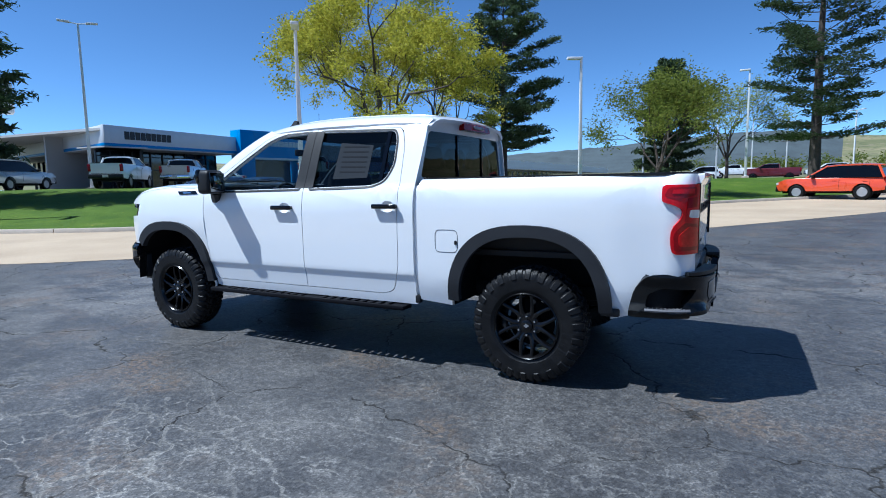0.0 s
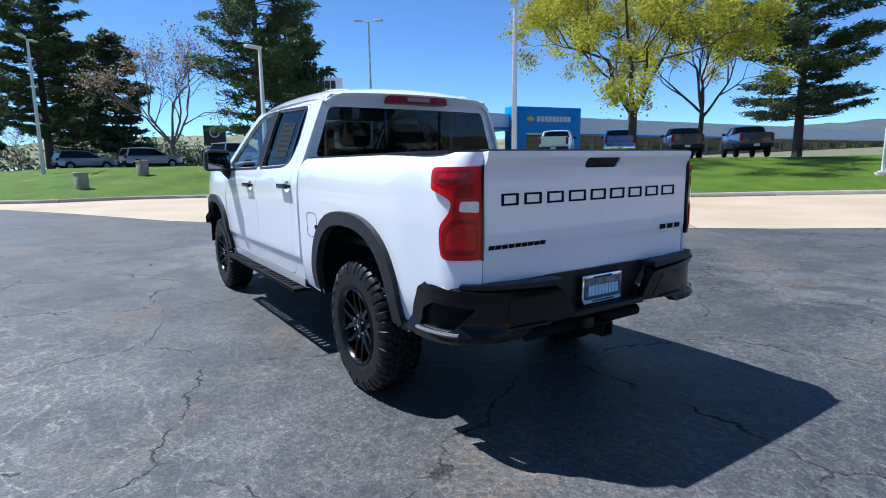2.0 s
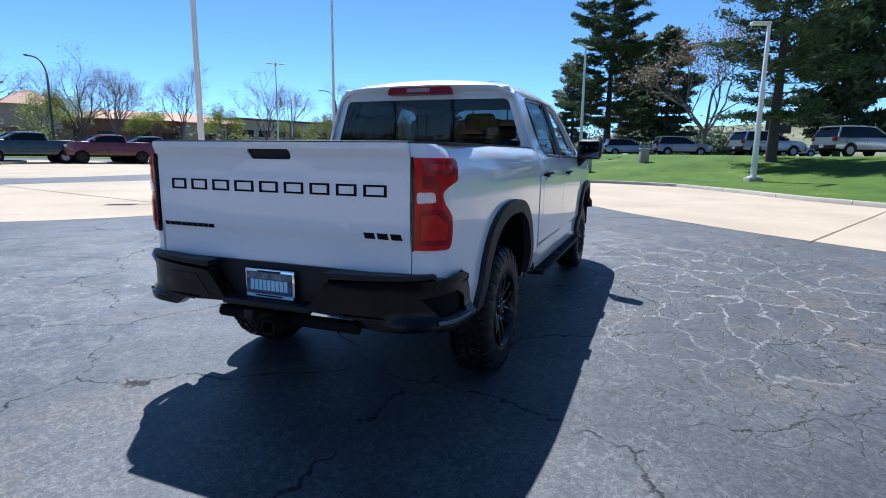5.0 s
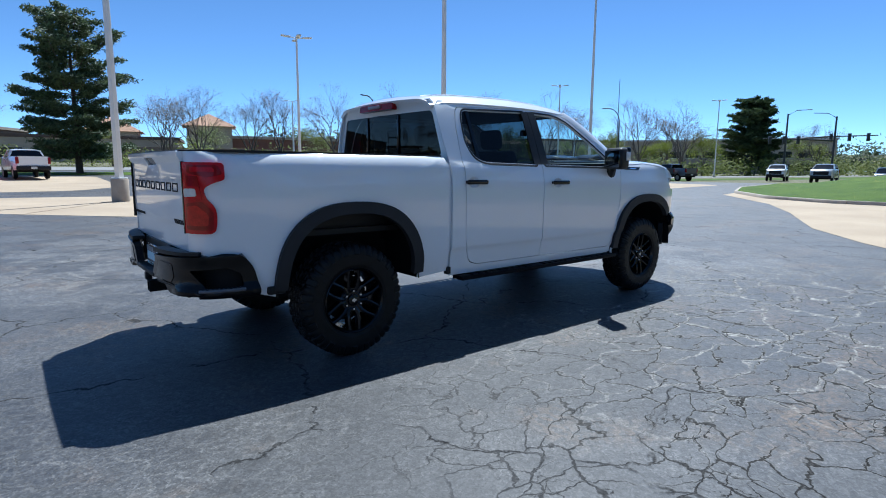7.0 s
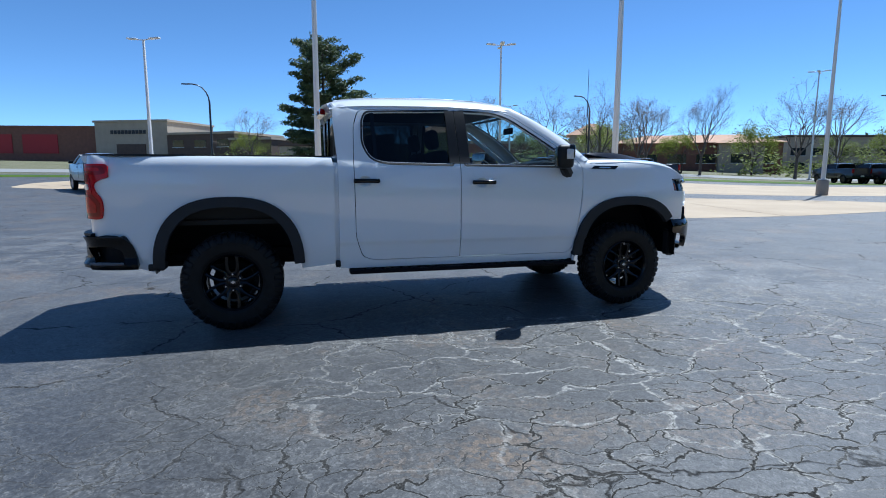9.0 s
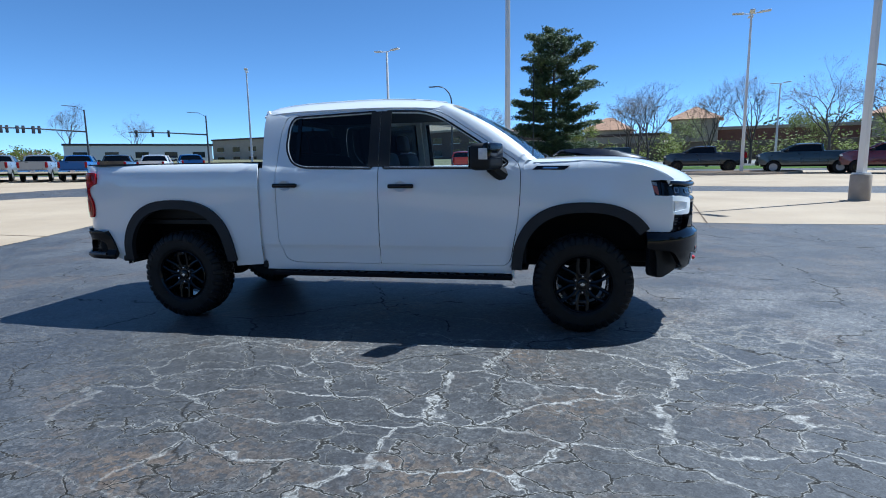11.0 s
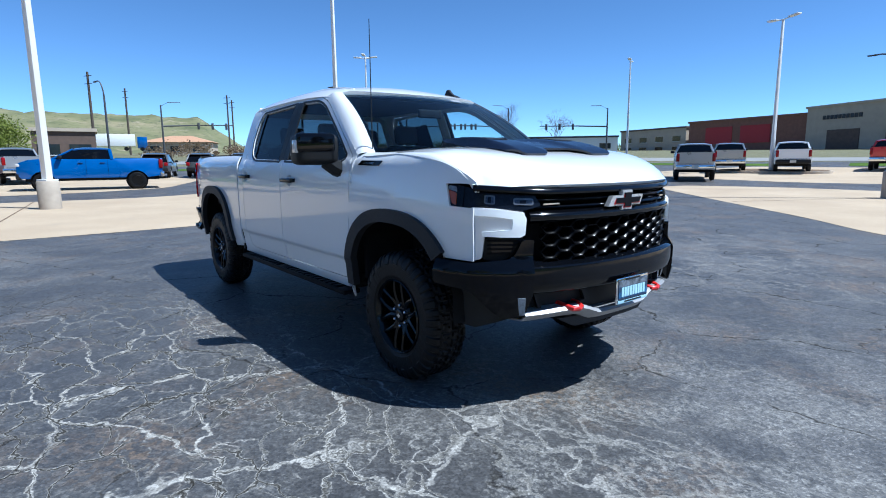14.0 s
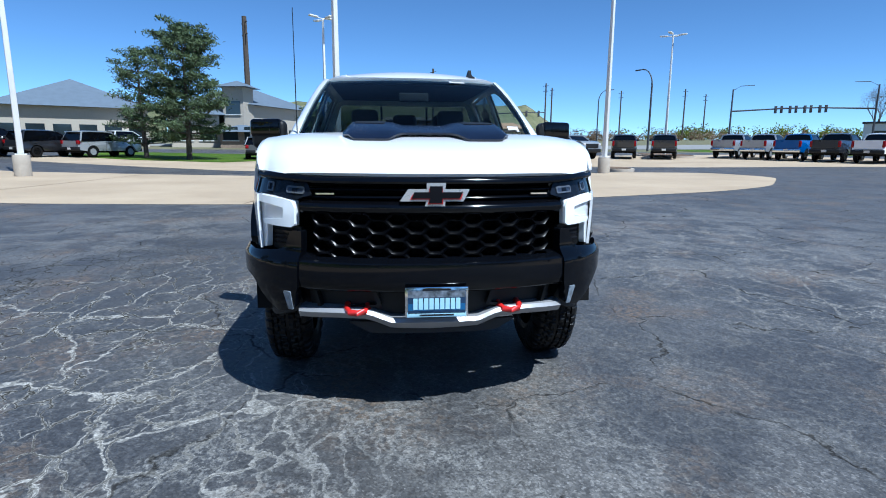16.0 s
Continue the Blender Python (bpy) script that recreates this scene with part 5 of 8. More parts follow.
    for k in range(4):
        part("fog_slat", sheet(rounded([(SY(0.715), 0.905 + k * 0.022), (SY(0.855), 0.900 + k * 0.024), (SY(0.855), 0.910 + k * 0.024), (SY(0.715), 0.914 + k * 0.022)], 0.003), on_nose(sg, -0.022), us=lin(SY(0.73), SY(0.85), 5), thick=0.012), M_LETBLK, f)
    part("fog_lens", sheet(rounded([(SY(0.75), 0.91), (SY(0.84), 0.91), (SY(0.84), 0.97), (SY(0.74), 0.97)], 0.012), on_nose(sg, -0.026), us=lin(SY(0.75), SY(0.84), 5), thick=0.006), M_HEAD, f)
    # bumper wing: sloping gloss panel, corner and lower side
    wg = rounded([(SY(0.655), 0.985), (SY(0.71), 0.985), (SY(0.75), 0.885), (SY(0.90), 0.862), (SE, 0.872), (SE, 0.742), (nose.s_of_x(4.33), 0.728), (SY(0.90), 0.715), (SY(0.85), 0.62), (SY(0.79), 0.548), (SY(0.70), 0.575), (SY(0.665), 0.70)], [0.01, 0.02, 0.04, 0.02, 0.005, 0.02, 0.03, 0.05, 0.08, 0.03, 0.02, 0.02])
    def wing_out(z):
        k = max(0.0, min(1.0, (0.895 - z) / 0.085))
        return 0.040 * k * k * (3 - 2 * k) - 0.05 * max(0.0, (0.97 - z)) ** 2 - 0.9 * max(0.0, 0.72 - z) ** 2
    part("bumper_wing", sheet(wg, on_nose(sg, 0.028, wing_out), us=lin(SY(0.67), SE - 0.01, 26), vs=lin(0.56, 0.97, 22), thick=0.05), M_WING, truck, "gloss black bumper wing")
    part("wing_lower", sheet(rounded([(SY(0.70), 0.60), (SY(0.86), 0.76), (nose.s_of_x(4.30), 0.76), (nose.s_of_x(4.30), 0.50), (nose.s_of_x(4.42), 0.475), (SY(0.76), 0.53)], 0.03), on_nose(sg, -0.05), us=lin(SY(0.75), SE, 8), thick=0.05), M_BLACKPL, truck)
    part("side_marker", sheet(rounded([(SY(0.70), 0.575), (SY(0.725), 0.575), (SY(0.735), 0.675), (SY(0.70), 0.675)], 0.004), on_nose(sg, 0.034, wing_out), thick=0.008), M_SMOKE, truck)

# grille
part("grille_backing", sheet([(-SY(0.60), 0.82), (SY(0.60), 0.82), (SY(0.68), 1.05), (SY(0.68), 1.27), (-SY(0.68), 1.27), (-SY(0.68), 1.05)], on_nose(1, -0.10), us=lin(-s62, s62, 15), thick=0.02), M_UNDER, truck)


def nose_bar(half, prof, n=31):
    """A bar along the nose: prof(y) gives (offset, height) points from top to bottom."""
    bm = bmesh.new()
    cols = []
    for q in lin(-SY(half), SY(half), n):
        y = abs(on_nose(1)(q, 0)[1])
        cols.append([bm.verts.new(on_nose(1, o)(q, z)) for o, z in prof(y)])
    for a, b in zip(cols, cols[1:]):
        for k in range(len(a) - 1):
            bm.faces.new((a[k], a[k + 1], b[k + 1], b[k]))
    bmesh.ops.recalc_face_normals(bm, faces=bm.faces[:])
    bm.normal_update()
    if sum(f.normal.x for f in bm.faces) < 0:
        bmesh.ops.reverse_faces(bm, faces=bm.faces[:])
    thicken(bm, 0.012)
    return bm


def lip(y):
    z = 1.222 + 0.023 * max(0.0, (y - 0.6) / 0.3)
    return [(-0.022, z + 0.036), (-0.004, z + 0.034), (0.006, z + 0.026), (0.010, z + 0.014), (0.006, z + 0.004), (-0.012, z - 0.002)]


part("grille_top_bar", nose_bar(0.90, lip), M_GLOSSBLK, truck)
for z0, z1 in ((1.185, 1.205), (1.145, 1.165)):
    part("grille_bar", nose_bar(0.63, lambda y, z0=z0, z1=z1: [(-0.050, z1 + 0.004), (-0.026, z1), (-0.018, z1 - 0.004), (-0.015, (z0 + z1) / 2), (-0.020, z0 + 0.003), (-0.050, z0 - 0.002)], 21), M_GLOSSBLK, truck)
for s in (1, -1):
    part("grille_chrome_tick", sheet(rounded([(s * SY(0.50), 1.169), (s * SY(0.595), 1.167), (s * SY(0.595), 1.175), (s * SY(0.50), 1.177)], 0.003), on_nose(1, -0.010), us=[s * SY(0.5)], thick=0.01), M_CHROME, truck)
part("grille_mid_bar", nose_bar(0.67, lambda y: [(-0.035, 1.140), (-0.006, 1.132), (0.012, 1.118), (0.016, 1.106), (0.010, 1.088), (-0.008, 1.070), (-0.03, 1.066)]), M_GLOSSBLK, truck, "dark grille cross bar")
# mesh of stretched hexagons, each a deep cup with a bright rounded lower lip
GA, GF, GB = 0.062, 0.032, 0.034
CUP = ((1.0, 0.0, -0.006), (0.93, 0.0, 0.002), (0.80, 0.002, -0.004), (0.62, 0.007, -0.030), (0.56, 0.008, -0.075))


def grille_cell(cx, zc):
    bm = bmesh.new()
    rings = []
    for f, up, off in CUP:
        hexagon = [(-GA, 0.0), (-GF, GB), (GF, GB), (GA, 0.0), (GF, -GB), (0.0, -GB * 1.06), (-GF, -GB)]
        ring_ = []
        for u, v in hexagon:
            dip = 0.012 if v < -0.5 * GB and f < 0.95 else 0.0
            ring_.append(bm.verts.new(on_nose(1, off + (0.010 if v > 0.5 * GB and f > 0.7 else 0.0) - dip * (1 - f))(cx + u * f, zc + v * f + up)))
        rings.append(ring_)
    for a, b in zip(rings, rings[1:]):
        for k in range(7):
            bm.faces.new((a[k], a[(k + 1) % 7], b[(k + 1) % 7], b[k]))
    bm.normal_update()
    if sum(f.normal.x for f in bm.faces) < 0:
        bmesh.ops.reverse_faces(bm, faces=bm.faces[:])
    return bm


for r in range(7):
    zc = 1.046 - r * GB
    for k in range(-5, 6):
        cx = (k + 0.5 * (r % 2)) * 2 * (GA + GF)
        if abs(cx) < 0.665 - r * 0.008:
            part("grille_cell", grille_cell(cx, zc), M_GRILLE, truck, smooth=35)
# emblem: two crossed slanted bars
em = part("front_emblem", sheet([(-0.175, 1.142), (-0.045, 1.142), (-0.055, 1.118), (0.045, 1.118), (0.045, 1.142), (0.135, 1.142), (0.165, 1.20), (0.045, 1.20), (0.048, 1.230), (-0.045, 1.230), (-0.045, 1.20), (-0.135, 1.20)], on_nose(1, 0.020), us=lin(-0.15, 0.15, 5), thick=0.03), M_EMBSIL, truck, "chrome and black crossed-bar emblem with a red edge")
part("emblem_red", sheet([(-0.126, 1.151), (-0.034, 1.151), (-0.040, 1.128), (0.034, 1.128), (0.034, 1.151), (0.122, 1.151), (0.132, 1.180), (0.032, 1.180), (0.034, 1.205), (-0.034, 1.205), (-0.034, 1.180), (-0.110, 1.180)], on_nose(1, 0.024), us=lin(-0.12, 0.12, 4), thick=0.008), M_REDLINE, em)
part("emblem_black", sheet([(-0.118, 1.157), (-0.030, 1.157), (-0.036, 1.134), (0.030, 1.134), (0.030, 1.157), (0.115, 1.157), (0.130, 1.187), (0.030, 1.187), (0.032, 1.216), (-0.030, 1.216), (-0.030, 1.187), (-0.105, 1.187)], on_nose(1, 0.028), us=lin(-0.1, 0.1, 4), thick=0.008), M_LETBLK, em)
# bumper middle, lower intake, skid plate
part("front_bumper", nose_bar(0.68, lambda y: [(-0.045, 0.866), (0.0, 0.858), (0.036, 0.846), (0.053, 0.832), (0.057, 0.80), (0.056, 0.745), (0.050, 0.705), (0.034, 0.690), (-0.02, 0.686)]), M_WING, truck, "gloss black front bumper")
part("intake_backing", sheet([(-SY(0.66), 0.52), (SY(0.66), 0.52), (SY(0.68), 0.70), (-SY(0.68), 0.70)], on_nose(1, -0.06), us=lin(-s62, s62, 12), thick=0.03), M_BLACKPL, truck)
for s in (1, -1):
    part("intake_frame", sheet(rounded([(s * SY(0.60), 0.57), (s * SY(0.64), 0.685), (s * SY(0.30), 0.685), (s * SY(0.27), 0.60)], 0.015), on_nose(1, -0.02), us=[s * SY(0.5), s * SY(0.4)], holes=[rounded([(s * SY(0.585), 0.58), (s * SY(0.615), 0.672), (s * SY(0.325), 0.672), (s * SY(0.295), 0.61)], 0.012)], thick=0.03), M_BLACKPL, truck)
    hk = bmesh.new()
    xh = 4.685
    yc = s * 0.395
    add_tube(hk, [(xh - 0.06, yc - 0.05, 0.60), (xh + 0.015, yc - 0.054, 0.592), (xh + 0.055, yc - 0.036, 0.582), (xh + 0.065, yc, 0.578), (xh + 0.055, yc + 0.036, 0.582), (xh + 0.015, yc + 0.054, 0.592), (xh - 0.06, yc + 0.05, 0.60)], 0.016, 10)
    part("tow_hook", hk, M_RED, truck, "red painted tow hook")
def skid_z(y):
    a = abs(y)
    return 0.535 + 0.045 * max(0.0, min(1.0, (a - 0.22) / 0.12)) * (1 if a < 0.5 else 1 - 0.25 * min(1, (a - 0.5) / 0.2))
sk = bmesh.new()
cols = []
for s in lin(-SY(0.69), SY(0.69), 33):
    p = on_nose(1, 0.018)(s, 0)
    y = p[1]
    zt = skid_z(y) + 0.012
    zb = zt - 0.055
    dz = 0.04 * (1 - min(1, abs(y) / 0.55))
    ring_ = [(p[0] - 0.10, y, zt + 0.005), (p[0] - 0.01, y, zt), (p[0] + 0.006, y, zt - 0.018), (p[0] - 0.03, y, zb), (p[0] - 0.16, y * 0.97, zb - 0.02 - dz)]
    cols.append([sk.verts.new(q) for q in ring_])
for a, b in zip(cols, cols[1:]):
    for i in range(4):
        sk.faces.new((a[i], b[i], b[i + 1], a[i + 1]))
sk.normal_update()
bmesh.ops.recalc_face_normals(sk, faces=sk.faces[:])
thicken(sk, 0.012)
part("skid_plate", sk, M_SILVER, truck, "silver skid plate under the bumper")
part("skid_lower_plate", sheet(rounded([(-0.47, 0.505), (0.47, 0.505), (0.34, 0.445), (-0.34, 0.445)], 0.02), on_nose(1, -0.06), us=lin(-0.4, 0.4, 9), thick=0.03), M_GREYPL, truck)


def number_plate(x, yc, zc, nx, w=0.315, h=0.155, tilt=0.0):
    fr = bmesh.new()
    s = 1 if nx > 0 else -1
    add_box(fr, (x - 0.006, yc - w / 2, zc - h / 2), (x + 0.006, yc + w / 2, zc + h / 2), 0.008, 2)
    o = part("number_plate", fr, M_CHROME, truck, "dealer plate with pale bars on dark blue in a chrome frame")
    part("plate_face", box((x + s * 0.006, yc - w / 2 + 0.014, zc - h / 2 + 0.022), (x + s * 0.010, yc + w / 2 - 0.014, zc + h / 2 - 0.016), 0.0), M_PLATEBLUE, o)
    part("plate_picture", box((x + s * 0.010, yc - w / 2 + 0.016, zc + 0.026), (x + s * 0.0112, yc + w / 2 - 0.016, zc + h / 2 - 0.018), 0.0), M_PLATEGREY, o, "grey mountain picture")
    part("plate_band", box((x + s * 0.010, yc - w / 2 + 0.016, zc - 0.040), (x + s * 0.0108, yc + w / 2 - 0.016, zc - 0.006), 0.0), M_PLATESKY, o, "mid-blue printed band")
    part("frame_foot", box((x + s * 0.006, yc - w / 2 + 0.010, zc - h / 2 + 0.003), (x + s * 0.0100, yc + w / 2 - 0.010, zc - h / 2 + 0.028), 0.003), M_LETTER, o, "pale lower frame strip")
    for k in range(9):
        y = yc + (k - 4) * 0.0265
        part("plate_bar", box((x + s * 0.010, y - 0.0105, zc - 0.034), (x + s * 0.013, y + 0.0105, zc + 0.022), 0.0), M_LETTER, o)
    for zz, w2 in ((zc + h / 2 - 0.011, 0.07), (zc - h / 2 + 0.014, 0.085)):
        part("frame_bar", box((x + s * 0.005, yc - w2, zz - 0.004), (x + s * 0.0115, yc + w2, zz + 0.004), 0.0), M_BLACKPL, o)
    return o


number_plate(4.825, 0.0, 0.650, 1)

# ---- tailgate ----
def gate_fn(y, z):
    x = -1.078 - 0.030 * max(0.0, min(1.0, (z - 1.40) / 0.05)) - 0.014 * max(0.0, min(1.0, (z - 0.985) / 0.05)) + 0.010 * (abs(y) / 0.8) ** 2
    return (x, y, z)


th = rounded([(-0.122, 1.392), (0.122, 1.392), (0.132, 1.425), (0.125, 1.443), (-0.125, 1.443), (-0.132, 1.425)], 0.012)
tg = part("tailgate", sheet(rounded([(-0.782, 0.848), (0.782, 0.848), (0.782, 1.478), (-0.782, 1.478)], 0.012), gate_fn, us=lin(-0.75, 0.75, 11), vs=[0.9, 0.985, 1.0, 1.02, 1.035, 1.1, 1.2, 1.3, 1.40, 1.415, 1.43, 1.45], holes=[th], thick=0.04), M_WHITE, truck, "white tailgate with a row of dark plain bars")
part("gate_handle_cup", sheet([(u * 1.02, v) for u, v in th], lambda y, z: (gate_fn(y, z)[0] + 0.012, y, z), thick=0.02), M_GLOSSBLK, tg, "gloss black tailgate handle")
# lettering drawn as plain bars of its size
letter_w = [0.105, 0.112, 0.115, 0.125, 0.118, 0.118, 0.115, 0.115, 0.125]
ly = 0.683
gap = (1.345 - sum(letter_w)) / 8
for w in letter_w:
    fo = [(ly - w, 1.2205), (ly, 1.2205), (ly, 1.2785), (ly - w, 1.2785)]
    fi = [(ly - w + 0.015, 1.2305), (ly - 0.015, 1.2305), (ly - 0.015, 1.2685), (ly - w + 0.015, 1.2685)]
    part("letter_bar", sheet(fo, lambda y, z: (gate_fn(y, z)[0] - 0.003, y, z), holes=[fi], thick=0.003), M_LETBLK, tg)
    ly -= w + gap
for k in range(9):
    y = 0.757 - k * 0.0405
    part("small_letter_bar", sheet([(y - 0.034, 1.013), (y, 1.013), (y, 1.033), (y - 0.034, 1.033)], lambda yy, z: (gate_fn(yy, z)[0] - 0.004, yy, z), thick=0.004), M_LETBLK, tg)
for k in range(3):
    y = -0.535 - k * 0.072
    part("small_letter_bar", sheet([(y - 0.062, 1.016), (y - 0.006, 1.016), (y, 1.045), (y - 0.056, 1.045)], lambda yy, z: (gate_fn(yy, z)[0] - 0.004, yy, z), thick=0.004), M_LETBLK, tg)
part("gate_top_cap", box((-1.10, -0.78, 1.474), (-1.03, 0.78, 1.486), 0.005), M_BLACKPL, tg)
part("bed_floor", box((-1.05, -0.82, 0.90), (0.86, 0.82, 0.94), 0.0), M_BLACKPL, truck)
part("bed_front_wall", box((0.84, -0.90, 0.90), (0.862, 0.90, 1.47), 0.004), M_BLACKPL, truck)
# added flat sheet stands in for the dark inside of the open bed
part("tonneau", box((-1.02, -0.755, 1.468), (0.845, 0.755, 1.480), 0.004), M_BLACKPL, truck, "flat black sheet added over the open bed for its dark inside")

# ---- rear bumper ----
rpts = []
for i in range(50):
    a = i / 49 * math.pi / 2
    c, s = math.cos(a), math.sin(a)
    rpts.append((-(0.66 + 0.525 * abs(c) ** (2 / 4.2)), 0.968 * abs(s) ** (2 / 4.2)))
rear = Curve2(rpts)


def on_rear(off=0.0, lean=None):
    def fn(s, z):
        w = 1 if s >= 0 else -1
        p, d = rear.at(abs(s))
        n = Vector((-d.y, d.x))
        if n.x > 0.2 or (abs(n.x) <= 0.2 and n.y < 0):
            n = -n
        o = off + (lean(z) if lean else 0)
        return (p.x + n.x * o, w * (p.y + n.y * o), z)
    return fn


RY_ = rear.s_of_y


def rs_x(x):
    return float(np.interp(x, [q[0] for q in rpts], rear.s))


for s in (1, -1):
    e = rs_x(-0.70)
    wing = rounded([(s * RY_(0.375), 0.800), (s * RY_(0.93), 0.835), (s * rs_x(-0.92), 0.850), (s * rs_x(-0.82), 0.842), (s * rs_x(-0.735), 0.760), (s * rs_x(-0.705), 0.640), (s * rs_x(-0.70), 0.565), (s * rs_x(-1.05), 0.568), (s * RY_(0.90), 0.585), (s * RY_(0.62), 0.575), (s * RY_(0.55), 0.625), (s * RY_(0.25), 0.64)], [0.02, 0.02, 0.02, 0.05, 0.06, 0.04, 0.012, 0.03, 0.03, 0.03, 0.03, 0.01])
    pocket = rounded([(s * RY_(0.84), 0.742), (s * rs_x(-0.90), 0.758), (s * rs_x(-0.815), 0.715), (s * rs_x(-0.80), 0.634), (s * RY_(0.925), 0.626)], 0.02)

    def wing_fn(q, z):
        """The wing stands out in a lip along its top and in a step at the corner's foot."""
        y = abs(on_rear(0)(q, z)[1])
        corner = min(1.0, max(0.0, (y - 0.66) / 0.12))
        top_lip = 0.022 * max(0.0, 1 - abs(z - 0.825) / 0.05)
        foot = corner * 0.040 * max(0.0, 1 - abs(z - 0.600) / 0.055)
        return on_rear(top_lip + foot)(q, z)

    def pocket_fn(q, z):
        x = on_rear(0)(q, z)[0]
        return on_rear(-0.026 - 0.06 * min(1.0, max(0.0, (-0.90 - x) / 0.12)))(q, z)

    b = part("rear_bumper_wing", sheet(wing, wing_fn, us=[s * q for q in lin(RY_(0.4), e - 0.02, 22)], vs=lin(0.585, 0.835, 11), holes=[pocket], thick=0.05), M_BUMP, truck, "satin black bumper wing with a corner step pocket")
    part("step_pocket", sheet([(s * RY_(0.74), 0.60), (s * RY_(0.74), 0.79), (s * rs_x(-0.78), 0.79), (s * rs_x(-0.74), 0.70), (s * rs_x(-0.74), 0.60)], pocket_fn, us=[s * q for q in lin(RY_(0.76), e, 12)], thick=0.006), M_UNDER, b)
    stp = bmesh.new()
    q0, q1 = RY_(0.90), rs_x(-0.80)
    rows_s = [[stp.verts.new(on_rear(o)(s * q, z)) for o, z in ((-0.024, 0.622), (0.034, 0.628), (0.040, 0.618), (0.030, 0.604))] for q in lin(q0, q1, 12)]
    for ra_, rb_ in zip(rows_s, rows_s[1:]):
        for k in range(3):
            stp.faces.new((ra_[k], rb_[k], rb_[k + 1], ra_[k + 1]))
    bmesh.ops.recalc_face_normals(stp, faces=stp.faces[:])
    part("corner_step", stp, M_STEP, b, "ribbed grey corner step")
    for k, q in enumerate(lin(q0 + 0.03, q1 - 0.02, 9)):
        part("step_rib", tube([on_rear(-0.02)(s * q, 0.625), on_rear(0.03)(s * q, 0.6275)], 0.004, 5), M_STEP, b)
    part("lower_panel", sheet(rounded([(s * RY_(0.46), 0.770), (s * RY_(0.68), 0.770), (s * RY_(0.70), 0.690), (s * RY_(0.66), 0.650), (s * RY_(0.36), 0.655)], 0.012), on_rear(0.003), us=[s * q for q in lin(RY_(0.40), RY_(0.74), 7)], thick=0.012), M_GLOSSBLK, b, "gloss black inset panel")
    part("bumper_pad", sheet(rounded([(s * RY_(0.36), 0.818), (s * RY_(0.90), 0.838), (s * RY_(0.90), 0.858), (s * RY_(0.36), 0.848)], 0.008), on_rear(0.01), us=[s * q for q in lin(RY_(0.36), RY_(0.9), 10)], thick=0.09), M_BLACKPL, b)
    part("reflector_strip", sheet(rounded([(s * RY_(0.46), 0.630), (s * RY_(0.68), 0.634), (s * RY_(0.68), 0.642), (s * RY_(0.45), 0.642)], 0.003), on_rear(0.018), us=[s * RY_(0.55)], thick=0.004), M_BLACKPL, b)
part("rear_bumper", sheet(rounded([(-0.375, 0.85), (0.375, 0.85), (0.375, 0.80), (0.26, 0.655), (-0.26, 0.655), (-0.375, 0.80)], 0.01), lambda y, z: (-1.095, y, z), us=lin(-0.35, 0.35, 5), thick=0.04), M_BLACKPL, truck, "black rear bumper with a plate recess")
part("bumper_ledge", box((-1.19, -0.28, 0.625), (-1.08, 0.28, 0.660), 0.012), M_BLACKPL, truck)
number_plate(-1.125, 0.007, 0.742, -1)
ht = bmesh.new()
for lo, hi in (((-1.17, -0.04, 0.545), (-1.0, 0.04, 0.556)), ((-1.17, -0.04, 0.476), (-1.0, 0.04, 0.487)), ((-1.17, -0.04, 0.487), (-1.0, -0.029, 0.545)), ((-1.17, 0.029, 0.487), (-1.0, 0.04, 0.545))):
    add_box(ht, lo, hi, 0.002, 1)
part("hitch_receiver", ht, M_UNDER, truck, "square black hitch receiver")
part("hitch_beam", tube([(-1.0, -0.45, 0.52), (-1.0, 0.45, 0.52)], 0.035, 10), M_UNDER, truck)
part("hitch_plug", box((-1.165, 0.10, 0.54), (-1.12, 0.16, 0.60), 0.01), M_BLACKPL, truck)
part("underbody_pan", box((-0.9, -0.55, 0.55), (4.45, 0.55, 0.66), 0.03), M_UNDER, truck)
part("exhaust", tube([(-0.9, -0.58, 0.60), (-0.4, -0.56, 0.60)], 0.04, 12), M_UNDER, truck)
part("rear_axle", tube([(0, -0.7, 0.42), (0, 0.7, 0.42)], 0.06, 10), M_UNDER, truck)
bm = bmesh.new()
bmesh.ops.create_uvsphere(bm, u_segments=16, v_segments=10, radius=0.17, matrix=Matrix.Translation((0, 0, 0.42)))
part("differential", bm, M_UNDER, truck)
part("front_axle", tube([(WB, -0.7, 0.42), (WB, 0.7, 0.42)], 0.05, 10), M_UNDER, truck)
part("floor_pan", box((0.92, -0.9, 0.52), (3.3, 0.9, 0.60), 0.02), M_UNDER, truck)
part("firewall", box((3.24, -0.9, 0.55), (3.28, 0.9, 1.42), 0.0), M_DARKIN, truck)

